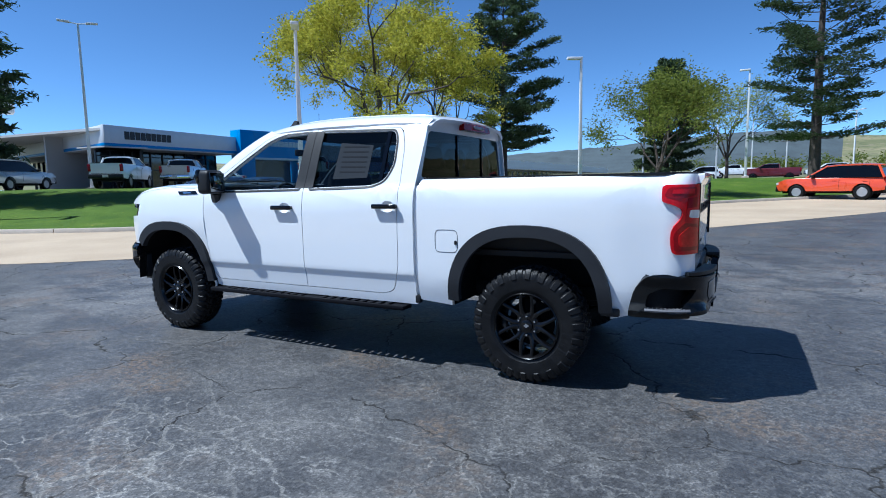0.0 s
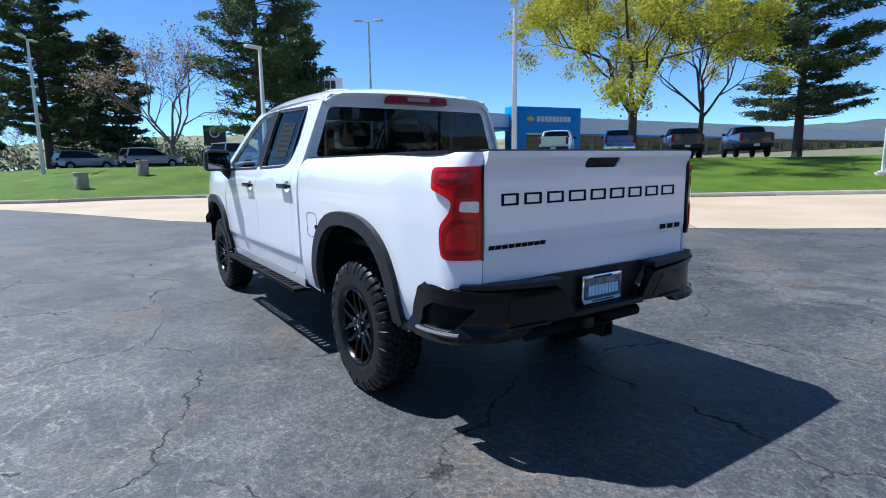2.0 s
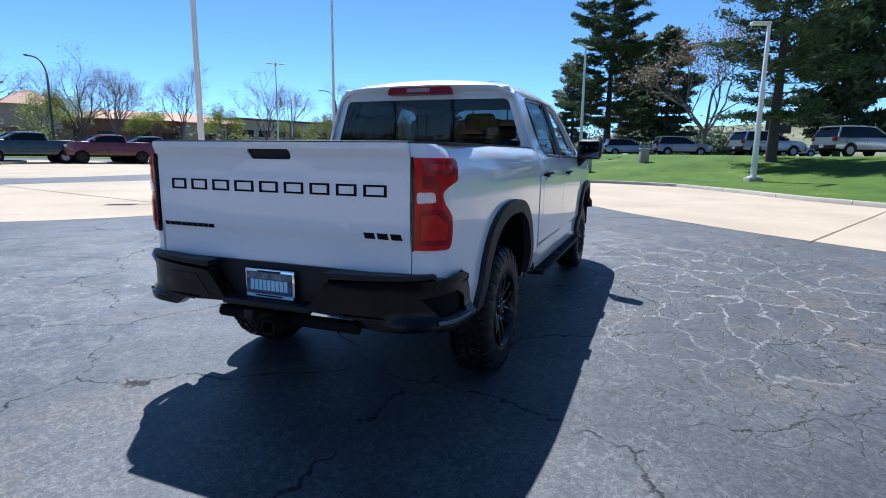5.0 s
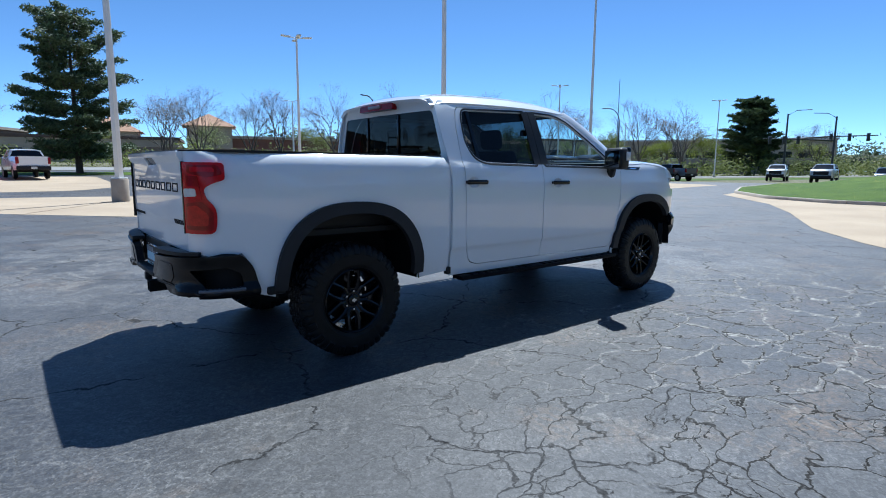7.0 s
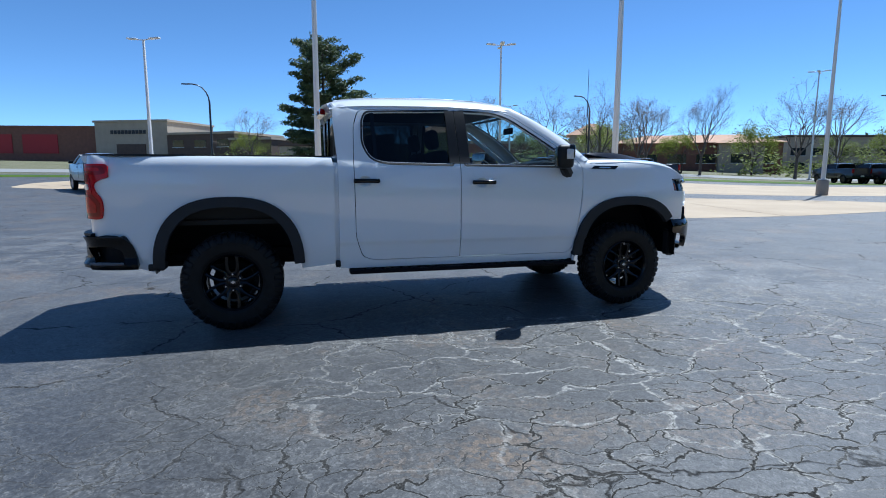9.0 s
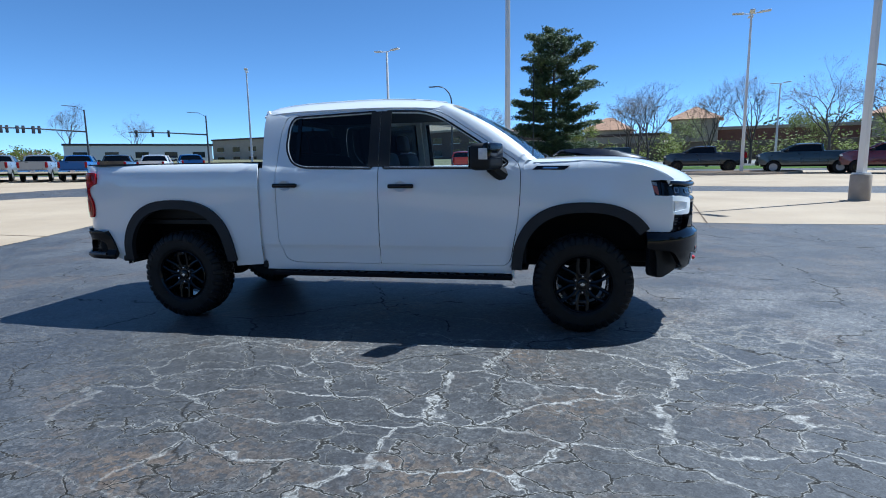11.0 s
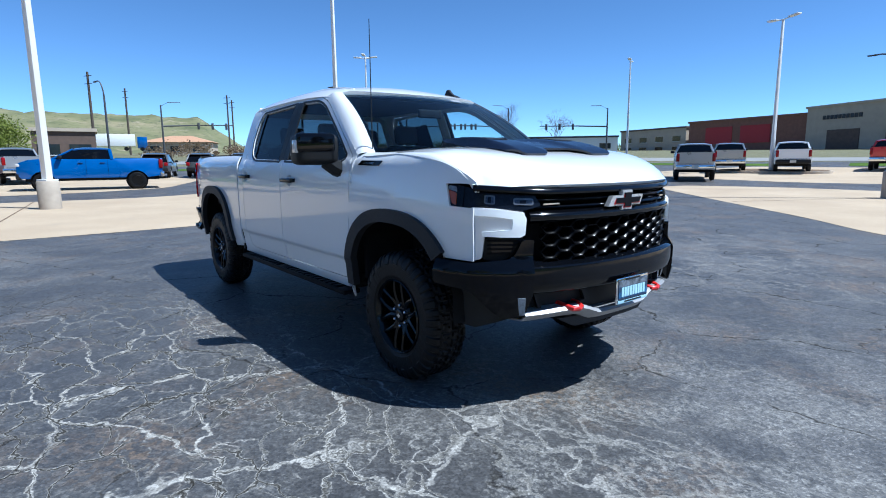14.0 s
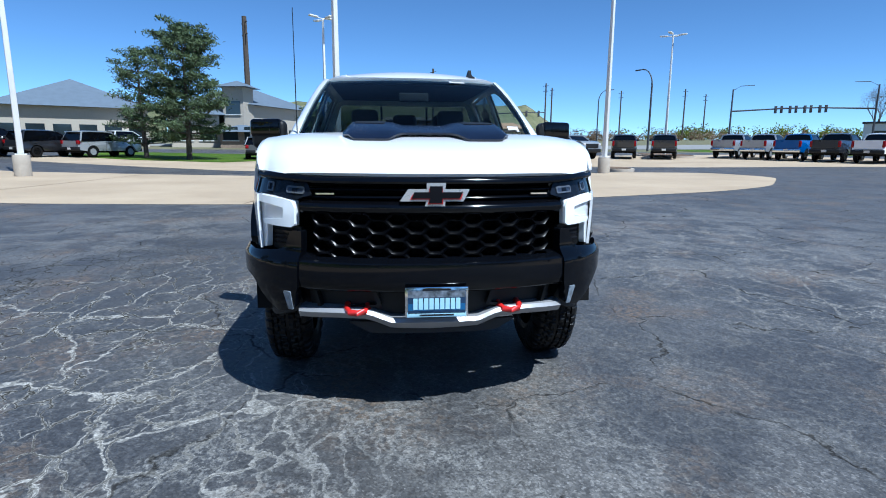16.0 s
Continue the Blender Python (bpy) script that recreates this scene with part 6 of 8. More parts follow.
# ---- cab interior ----
def seat(x, y, w, label):
    s = bmesh.new()
    add_box(s, (x - 0.25, y - w / 2, 0.85), (x + 0.28, y + w / 2, 1.02), 0.06, 3)
    o = part("seat", s, M_SEAT, truck, label)
    b = bmesh.new()
    add_box(b, (-0.07, -w / 2, 0.0), (0.07, w / 2, 0.60), 0.055, 3)
    bmesh.ops.transform(b, matrix=pose(x - 0.26, y, 0.97, 0, -14, 0), verts=b.verts[:])
    part("seat_back", b, M_SEAT, o)
    for hy_ in ((y,) if w < 0.8 else (y - 0.45, y, y + 0.45)):
        h = bmesh.new()
        add_box(h, (-0.05, -0.13, 0.0), (0.05, 0.13, 0.19), 0.045, 3)
        bmesh.ops.transform(h, matrix=pose(x - 0.42, hy_, 1.57, 0, -10, 0), verts=h.verts[:])
        part("headrest", h, M_SEAT, o)


seat(2.30, 0.42, 0.54, "dark cloth front seat")
seat(2.30, -0.42, 0.54, "dark cloth front seat")
seat(1.47, 0.0, 1.45, "dark cloth rear bench")
part("dashboard", box((2.86, -0.86, 1.05), (3.25, 0.86, 1.40), 0.09, 4), M_DARKIN, truck)
part("screen", box((2.855, -0.16, 1.28), (2.875, 0.16, 1.44), 0.008), M_GLOSSBLK, truck)
sw = bmesh.new()
ringp = [Vector((0.0, 0.18 * math.cos(a), 0.18 * math.sin(a))) for a in lin(0, 2 * math.pi, 25)]
add_tube(sw, ringp, 0.014, 8, False)
add_box(sw, (-0.01, -0.17, -0.02), (0.02, 0.17, 0.03), 0.01)
add_box(sw, (-0.01, -0.02, -0.17), (0.02, 0.02, 0.0), 0.01)
bmesh.ops.transform(sw, matrix=pose(2.78, 0.42, 1.30, 0, -22, 0), verts=sw.verts[:])
part("steering_wheel", sw, M_DARKIN, truck)
part("rear_view_mirror", box((2.83, -0.12, 1.76), (2.86, 0.12, 1.83), 0.015, 3), M_DARKIN, truck)
part("headliner", box((0.93, -0.68, 1.915), (2.55, 0.68, 1.93), 0.0), M_SEAT, truck)

# ---- wheels ----
def wheel(x, y, sg, name="wheel"):
    e = new("wheel")
    e.parent = truck
    e.matrix_basis = pose(x, y, 0.42, 0, 0, 0 if sg > 0 else 180)
    tagged(e, "black six-spoke wheel with a chunky off-road tyre")
    R = 0.418
    bm = bmesh.new()
    half = [(0.235, 0.118), (0.25, 0.127), (0.262, 0.130), (0.266, 0.133), (0.30, 0.137), (0.338, 0.137), (0.344, 0.137), (0.370, 0.130), (0.390, 0.119), (0.401, 0.104), (0.403, 0.088), (0.403, 0.084), (0.404, 0.072), (0.404, 0.056), (0.404, 0.052), (0.404, 0.036), (0.404, 0.012), (0.404, 0.008), (0.404, 0.0)]
    prof = half + [(r, -y) for r, y in half[-2::-1]]
    NL, SUB = 44, 8
    def lug(k, y):
        """How far the tread stands out, by the step round the tyre and the place across it."""
        ay = abs(y)
        side = 0 if y >= 0 else 4
        if ay >= 0.0879:
            ph = (k + side) % (SUB * 2)
            return 1.0 if ph < 5 or 8 <= ph < 14 else 0.0
        if 0.0521 < ay < 0.0839:
            ph = (k + 3 + side + (2 if ay > 0.07 else 0)) % (SUB * 2)
            return 0.9 if ph < 6 or 9 <= ph < 14 else 0.0
        if 0.0081 < ay < 0.0519:
            ph = (k + side + (3 if ay > 0.03 else 0)) % (SUB * 2)
            return 0.95 if ph < 7 or 9 <= ph < 13 else 0.0
        return 0.0
    rings = []
    for k in range(NL * SUB):
        a = k * 2 * math.pi / (NL * SUB)
        ring_ = []
        for r, y in prof:
            h = lug(k, y)
            if r < 0.34:
                dr_, dy_ = (0.0, 0.0)
                if 0.262 < r < 0.31 and (k // 3) % 9 in (2, 3, 5, 6, 7) and (k // 60) % 3 == 0:
                    dy_ = 0.0015
            elif abs(y) > 0.1:
                deep = 1.0 if (k // SUB) % 2 else (0.0 if r < 0.36 else 0.75)
                w = min(1.0, max(0.0, (0.139 - abs(y)) / 0.03))
                dr_, dy_ = 0.013 * h * w * deep, 0.006 * h * (1 - 0.6 * w) * deep * (0.0 if r < 0.341 else 1.0)
            else:
                dr_, dy_ = 0.014 * h, 0.0
            ring_.append(bm.verts.new(((r + dr_) * math.cos(a), y + math.copysign(dy_, y), (r + dr_) * math.sin(a))))
        rings.append(ring_)
    for k in range(len(rings)):
        p_, q_ = rings[k], rings[(k + 1) % len(rings)]
        for i in range(len(prof) - 1):
            bm.faces.new((p_[i], q_[i], q_[i + 1], p_[i + 1]))
    bmesh.ops.recalc_face_normals(bm, faces=bm.faces[:])
    part("tyre", bm, M_TYRE, e, "black knobbly off-road tyre", smooth=28)
    rm = bmesh.new()
    add_lathe(rm, [(0.243, 0.128), (0.236, 0.136), (0.228, 0.128), (0.218, 0.10), (0.21, 0.03), (0.205, -0.06), (0.235, -0.12), (0.243, -0.12)], 48, closed=True)
    # six pairs of spokes
    for k in range(6):
        a = k * math.pi / 3
        for s in (-1, 1):
            m = Matrix.Rotation(-a, 4, 'Y')
            pts = [(0.055, 0.085, s * 0.013), (0.105, 0.098, s * 0.016), (0.155, 0.108, s * 0.040), (0.195, 0.112, s * 0.066), (0.230, 0.112, s * 0.090)]
            wd = [0.024, 0.022, 0.018, 0.019, 0.026]
            ringv = []
            for (r, yy, zz), w in zip(pts, wd):
                ringv.append([rm.verts.new(m @ Vector(v)) for v in ((r, yy - 0.045, zz - w * 0.8), (r, yy - 0.045, zz + w * 0.8), (r, yy + 0.002, zz + w * 0.75), (r, yy + 0.009, zz), (r, yy + 0.002, zz - w * 0.75))])
            for p_, q_ in zip(ringv, ringv[1:]):
                for i in range(5):
                    rm.faces.new((p_[i], p_[(i + 1) % 5], q_[(i + 1) % 5], q_[i]))
    add_lathe(rm, [(0.098, 0.03), (0.098, 0.078), (0.088, 0.090), (0.045, 0.093), (0.042, 0.106), (0.036, 0.110)], 36)
    bmesh.ops.recalc_face_normals(rm, faces=rm.faces[:])
    part("rim", rm, M_RIM, e, "gloss black alloy rim", smooth=35)
    for k in range(6):
        a = k * math.pi / 3 + math.pi / 6
        ln_ = bmesh.new()
        add_lathe(ln_, [(0.0105, 0.085), (0.0105, 0.104), (0.007, 0.109)], 6, (0.068 * math.cos(a), 0, 0.068 * math.sin(a)))
        part("lug_nut", ln_, M_CHROME, e, smooth=0)
    cp = bmesh.new()
    add_box(cp, (-0.018, 0.109, -0.006), (0.018, 0.112, 0.006), 0)
    add_box(cp, (-0.007, 0.1092, -0.013), (0.007, 0.1122, 0.013), 0)
    part("hub_emblem", cp, M_CHROME, e)
    br = bmesh.new()
    add_lathe(br, [(0.17, -0.03), (0.17, -0.01), (0.06, -0.01)], 32)
    part("brake_disc", br, M_UNDER, e)


for wx in (0.0, WB):
    wheel(wx, 0.845, 1)
    wheel(wx, -0.845, -1)

# ---- lamp posts ----
def lamp_post(x, y, h, base=True, heads=2, turn=0.0, z=None, lean=0.0, label=None, bh=0.85):
    z = ground_z(x, y) if z is None else z
    p = thing("lamp_post", label or ("white steel lamp post on a tan concrete base" if base else "white steel lamp post with two flat heads"), "lamp post", "car park lamp posts", pose(x, y, z, 0, lean, turn))
    b0 = 0.0
    if base:
        bm = bmesh.new()
        add_lathe(bm, [(0.30, 0.0), (0.30, bh - 0.03), (0.275, bh)], 24)
        bmesh.ops.transform(bm, matrix=Matrix.Rotation(radians(90), 4, 'X'), verts=bm.verts[:])
        bmesh.ops.recalc_face_normals(bm, faces=bm.faces[:])
        for v in bm.verts:
            v.co.z = abs(v.co.z) if v.co.z else 0.0
        part("base", bm, M_CONC, p, "weathered tan concrete base")
        b0 = bh
    else:
        part("footing", box((-0.3, -0.3, -0.3), (0.3, 0.3, 0.12), 0.02), M_CONC, p)
        b0 = 0.12
    part("base_plate", box((-0.2, -0.2, b0), (0.2, 0.2, b0 + 0.05), 0.01), M_POLE, p)
    bm = bmesh.new()
    add_box(bm, (-0.11, -0.11, b0 + 0.05), (0.11, 0.11, h), 0.03, 2)
    for v in bm.verts:
        f = 1 - 0.45 * (v.co.z - b0) / (h - b0)
        v.co.x *= f
        v.co.y *= f
    part("shaft", bm, M_POLE, p)
    if heads in (2, 4):
        for s in (1, -1):
            part("arm", tube([(0, 0, h - 0.05), (0, s * 0.5, h + 0.02)], 0.035, 8), M_POLE, p)
            bm = bmesh.new()
            add_box(bm, (-0.16, s * 0.45, h - 0.02), (0.16, s * 1.15, h + 0.08), 0.03, 2)
            bmesh.ops.rotate(bm, cent=(0, s * 0.45, h), matrix=Matrix.Rotation(s * 0.07, 3, 'X'), verts=bm.verts[:])
            part("lamp_head", bm, M_POLE, p)
    if heads == 4:
        for s in (1, -1):
            part("arm", tube([(0, 0, h - 0.15), (s * 0.5, 0, h - 0.08)], 0.035, 8), M_POLE, p)
            bm = bmesh.new()
            add_box(bm, (s * 0.45, -0.16, h - 0.12), (s * 1.15, 0.16, h - 0.02), 0.03, 2)
            bmesh.ops.rotate(bm, cent=(s * 0.45, 0, h - 0.1), matrix=Matrix.Rotation(-s * 0.07, 3, 'Y'), verts=bm.verts[:])
            part("lamp_head", bm, M_POLE, p)
    if heads == 1:
        bm = bmesh.new()
        add_box(bm, (-0.15, -0.05, h - 0.10), (0.15, 0.80, h + 0.04), 0.03, 2)
        part("lamp_head", bm, M_POLE, p)
    return p


for x, y in ((13.4, 14.7), (1.6, 19.3), (-20.0, 11.0), (-14.0, -1.9), (28.9, 18.5)):
    lamp_post(x, y, 12.6, True, 2, 35, bh=0.85 if x != -20.0 else 0.8)
lamp_post(-16.6, -14.6, 12.6, True, 2, 35)
for x, y, h in ((16.5, 36.3, 10.6), (-8.9, 36.7, 9.6), (60.0, 47.0, 12.5), (92.0, 40.0, 12.5), (-41.5, 25.5, 10.6), (-36.6, -4.5, 10.3), (41.0, 4.0, 9.4), (-26.0, 46.0, 10.0)):
    lamp_post(x, y, h, False, 4 if h > 10 else 2, random.uniform(0, 90), label="white steel lamp post with flat heads by a kerbed island")
for x, y, h, tr in ((14.0, -12.4, 7.3, 40), (25.7, -5.9, 6.9, 20), (6.6, -27.3, 7.7, -60), (-2.1, -53.2, 9.6, -90)):
    lamp_post(x, y, h, False, 1, tr, z=lawn_height(x, y) + 0.02, label="white steel lamp post with one flat head on the lawn")
lamp_post(37.5, -17.8, 10.9, False, 2, -33, z=1.52)
for x, y, h in ((-3.5, -96, 9.0), (-9, -108, 9.0), (8.0, -62, 9.0), (1.0, -78, 9.0), (-16, -92, 9.0), (96, 60, 10), (70, 52, 9), (30, 68, 9)):
    lamp_post(x, y, h, False, 2, random.uniform(0, 180))


def street_lamp(x, y, h, turn):
    p = thing("street_lamp", "dark curved street lamp by the road", "street lamp", "street lamps", pose(x, y, ground_z(x, y), 0, 0, turn))
    pts = [(0, 0, 0), (0, 0, h * 0.8)] + [(1.6 * (1 - math.cos(a)), 0, h * 0.8 + h * 0.2 * math.sin(a)) for a in lin(0.3, 1.57, 5)] + [(2.2, 0, h)]
    part("shaft", tube(pts, [0.13, 0.10] + [0.07] * 6, 8), M_DKPOLE, p)
    part("lamp_head", box((2.0, -0.12, h - 0.08), (2.7, 0.12, h + 0.04), 0.03), M_DKPOLE, p)


for x, y, h, tr in ((-56, 31, 9.5, 200), (-8, 60, 9.5, 180), (35, 55, 9.0, 200), (-95, 40, 10, 60), (70, 44, 10, 150), (-62, 6, 9, 190), (120, 45, 10, 120)):
    street_lamp(x, y, h, tr)


def signal_mast(x, y, h, arm, turn, n):
    p = thing("traffic_signal", "dark traffic signal mast over the road", "traffic signal", "traffic signals", pose(x, y, ground_z(x, y), 0, 0, turn))
    part("post", tube([(0, 0, 0), (0, 0, h * 0.95)], [0.18, 0.12], 10), M_DKPOLE, p)
    part("lamp_arm", tube([(0, 0, h * 0.93), (1.2, 0, h), (3.2, 0, h + 0.05)], [0.07, 0.06, 0.05], 8), M_DKPOLE, p)
    part("mast_arm", tube([(0, 0, h * 0.58), (arm * 0.5, 0, h * 0.61), (arm, 0, h * 0.62)], [0.14, 0.11, 0.08], 8), M_DKPOLE, p)
    for k in range(n):
        xx = arm * (0.4 + 0.6 * (k + 0.5) / n)
        part("signal_head", box((xx - 0.2, -0.2, h * 0.61 - 0.75), (xx + 0.2, 0.2, h * 0.61 + 0.45), 0.05), M_DKPOLE, p)


signal_mast(-85, 60, 10, 14, 60, 4)
signal_mast(-75, 78, 10, 14, 235, 4)
signal_mast(-60, 90, 9.5, 13, 215, 3)
signal_mast(-104, 20, 10, 12, 80, 3)
signal_mast(96, 31, 10.5, 12, -60, 3)
signal_mast(98, 25, 9.8, 10, 130, 3)


def utility_pole(x, y, h, r=0.16):
    p = thing("utility_pole", "dark wooden utility pole with cross arms", "utility pole", "utility poles", pose(x, y, ground_z(x, y), 0, 0, 30))
    part("post", tube([(0, 0, 0), (0, 0, h)], [r, r * 0.7], 8), M_BARK, p)
    for k in (0.86, 0.95):
        part("cross_arm", box((-1.1, -0.06, h * k), (1.1, 0.06, h * k + 0.12), 0.01), M_BARK, p)


for x, y, h, r in ((-128, 12, 17, 0.3), (-72.8, -18.3, 17, 0.45), (-170, 25, 18, 0.3), (-190, 60, 18, 0.3), (-200, 90, 18, 0.3), (-190, 110, 18, 0.3), (-150, 46, 16, 0.25), (-210, 130, 18, 0.3)):
    utility_pole(x, y, h, r)

# ---- trees ----
def leaf_cloud(bm, c, n, spread, size, rng, flat=0.55, slim=(0.35, 0.6)):
    for _ in range(n):
        d = Vector((rng.gauss(0, 1), rng.gauss(0, 1), rng.gauss(0, 1) * flat)) * spread * 0.5
        p = c + d
        s = size * rng.uniform(0.6, 1.4)
        a = Vector((rng.gauss(0, 1), rng.gauss(0, 1), rng.gauss(0, 0.7))).normalized()
        b = a.orthogonal().normalized() * rng.uniform(*slim)
        v = [bm.verts.new(p - a * s * 0.5), bm.verts.new(p + b * s * 0.5), bm.verts.new(p + a * s * 0.5), bm.verts.new(p - b * s * 0.5)]
        bm.faces.new(v)


def conifer(x, y, h, spread, seed, z, trunk_free=0.15, dens=1.0, label="dark green pine tree with clumped needles", leaf=0.34, sparse=0.0, full=0.7):
    rng = random.Random(seed)
    t = thing("pine_tree", label, "tree", "pine trees", pose(x, y, z, 0, 0, rng.uniform(0, 360)))
    bend = rng.uniform(-0.25, 0.25)
    axis = lambda f: Vector((bend * math.sin(f * 3), 0.3 * bend * f, f * h))
    tr = bmesh.new()
    add_tube(tr, [axis(f) - Vector((0, 0, 0.2 if f == 0 else 0)) for f in lin(0, 0.98, 9)], [h * 0.021 * (1 - 0.93 * f) + 0.015 for f in lin(0, 1, 9)], 9)
    cr = bmesh.new()
    lv = 0
    f = trunk_free
    while f < 0.98:
        g = (f - trunk_free) / (1 - trunk_free)
        reach = spread * min(1.0, (1 - g) ** full * (0.72 + 0.9 * g)) * 1.08 + 0.25
        n = 4 + int(rng.random() * 3)
        a0 = rng.uniform(0, 6.28)
        for k in range(n):
            if rng.random() < 0.10 + sparse:
                continue
            a = a0 + k * 6.28 / n + rng.uniform(-0.5, 0.5)
            ln = reach * rng.choice((0.55, 0.8, 0.95, 1.0, 1.15)) * rng.uniform(0.85, 1.1)
            base = axis(f)
            rise = rng.uniform(-0.12, 0.18) + 0.45 * g
            out = Vector((math.cos(a), math.sin(a), 0))
            pts = [base, base + (out + Vector((0, 0, rise * 0.4))) * ln * 0.55, base + (out + Vector((0, 0, rise + 0.10))) * ln]
            add_tube(tr, pts, [0.05 * (1 - g) + 0.02, 0.03, 0.012], 4, False)
            m = max(2, int(ln / 0.40))
            for j in range(m):
                q = 0.30 + 0.70 * (j + 1) / m
                side = Vector((-out.y, out.x, 0)) * rng.gauss(0, 0.20) * ln * 0.6
                c = pts[0].lerp(pts[2], q) + side + Vector((0, 0, rng.gauss(0.05, 0.06)))
                leaf_cloud(cr, c, int(30 * dens), 0.36 + 0.05 * ln, leaf * 1.25, rng, 0.42, (0.16, 0.34))
        f += (0.030 + 0.018 * rng.random()) * (1 if h > 9 else 1.35)
    leaf_cloud(cr, axis(0.985), int(24 * dens), 0.4, leaf, rng, 1.0, (0.12, 0.26))
    part("trunk", tr, M_BARK, t)
    part("crown", cr, M_PINE, t, smooth=0)
    return t


def branching(rng, base, h, levels, spread, twist=0.5):
    """Limbs of a broad tree as tapering point lists; the tips come last."""
    limbs, tips = [], []

    def go(p, d, ln, r, lev):
        pts = [p]
        q, dd = p.copy(), d.copy()
        for _ in range(3):
            dd = (dd + Vector((rng.gauss(0, 0.13), rng.gauss(0, 0.13), rng.gauss(0.04, 0.08)))).normalized()
            q = q + dd * ln / 3
            pts.append(q.copy())
        limbs.append((pts, [r, r * 0.85, r * 0.72, r * 0.6]))
        if lev == 0:
            tips.extend((pts[1], pts[2], pts[3]))
            return
        for k in range(rng.choice((2, 3, 3)) if lev > 1 else 3):
            a = rng.uniform(0, 6.28)
            side = dd.orthogonal().normalized()
            side.rotate(Matrix.Rotation(a, 3, dd))
            nd = (dd * rng.uniform(0.7, 1.0) + side * spread * rng.uniform(0.6, 1.1)).normalized()
            st = pts[3] if k else pts[2]
            go(st, nd, ln * rng.uniform(0.62, 0.82), r * 0.55, lev - 1)

    return limbs, tips, go


def broad_tree(x, y, h, seed, z, leafm, leaves, leaf, label, group, levels=5, spread=0.62, bark=None, trunk=0.23, name="tree", cloud=0.7, thick=1.0):
    rng = random.Random(seed)
    t = thing(name, label, "tree", group, pose(x, y, z, 0, 0, rng.uniform(0, 360)))
    limbs, tips, go = branching(rng, None, h, levels, spread)
    tr = bmesh.new()
    th = h * trunk
    r = h * 0.017 * thick
    add_tube(tr, [(0, 0, -0.2), (0.03, 0, th * 0.5), (0.0, 0.05, th)], [r * 1.25, r, r * 0.95], 10)
    n = 4
    for k in range(n):
        a = k * 6.28 / n + rng.uniform(-0.4, 0.4)
        go(Vector((0, 0.05, th * rng.uniform(0.85, 1.0))), Vector((math.cos(a) * spread, math.sin(a) * spread, 1.0)).normalized(), h * 0.27, r * 0.62, levels - 1)
    go(Vector((0, 0.05, th)), Vector((0.05, 0, 1)), h * 0.30, r * 0.7, levels - 1)
    for pts, rr in limbs:
        add_tube(tr, pts, rr, 5 if rr[0] > 0.04 else 3, False)
    part("trunk", tr, bark or M_BARK, t)
    if leaves:
        cr = bmesh.new()
        per = max(1, leaves // max(1, len(tips)))
        for p in tips:
            if rng.random() < 0.12:
                continue
            leaf_cloud(cr, p, per, cloud, leaf, rng, 0.8)
        part("crown", cr, leafm, t, smooth=0)
    return t


LZ = lawn_height
conifer(32.3, -7.6, 14.2, 3.55, 11, LZ(32.3, -7.6) - 0.05, 0.17, 1.8, leaf=0.23, sparse=0.05)
conifer(65.2, 4.2, 20.5, 5.4, 12, 0.9, 0.16, 1.9, leaf=0.36)
conifer(18.4, -45.5, 17.5, 5.2, 13, 1.5, 0.17, 2.2, leaf=0.28)
conifer(-6.6, -46.0, 20.0, 5.4, 14, LZ(-6.6, -46.0), 0.16, 1.6, leaf=0.27, sparse=0.14)
conifer(5.7, -63.0, 13.0, 3.6, 15, 1.5, 0.08, 2.0, leaf=0.40)
conifer(3.7, 52.8, 13.3, 3.9, 16, ground_z(3.7, 52.8), 0.10, 2.6, leaf=0.28, full=0.58)
conifer(120.0, 46.0, 15.0, 6.5, 17, ground_z(120, 46) + 0.2, 0.12, 1.1, leaf=0.7)
conifer(-33.2, -13.6, 8.9, 2.7, 18, ground_z(-33.2, -13.6), 0.16, 2.6, leaf=0.20, label="green pine tree on a strip of grass")
conifer(-35.2, -17.2, 7.4, 2.5, 19, ground_z(-35.2, -17.2), 0.14, 1.6, leaf=0.18, sparse=0.12, label="thin grey-green pine tree on a strip of grass")
for x, y, h, sd in ((46, -14, 13, 21), (78, 2, 16, 22), (90, 12, 15, 23), (70, -2, 15, 24)):
    conifer(x, y, h, 3.6, sd, 1.2, 0.15, 0.8, leaf=0.6)
broad_tree(20.0, -27.4, 15.0, 31, 1.5, M_SPRING, 70000, 0.18, "broad tree with sparse yellow-green spring leaves", "spring trees", 6, 0.82, cloud=0.62, trunk=0.2)
broad_tree(2.8, -30.5, 7.2, 32, LZ(2.8, -30.5) - 0.05, M_GREENLF, 17000, 0.16, "young tree with fresh green leaves on the lawn", "spring trees", 5, 0.6, cloud=0.7)
broad_tree(-0.5, -58.0, 9.5, 35, 1.4, M_GREENLF, 7000, 0.24, "young tree with fresh green leaves on the lawn", "spring trees", 5, 0.6, cloud=0.8)
broad_tree(18.6, -32.5, 9.4, 36, 1.5, M_SPRING, 16000, 0.18, "broad tree with olive green spring leaves", "spring trees", 5, 0.6, cloud=0.7, trunk=0.32)
broad_tree(54.5, -5.5, 12.0, 33, 1.0, M_BUD, 5000, 0.20, "bare tree with tan spring buds", "bare trees", 6, 0.6, M_BARKPALE, cloud=0.6)
conifer(-52.6, -6.8, 4.4, 1.9, 27, ground_z(-52.6, -6.8), 0.12, 1.6, leaf=0.26)
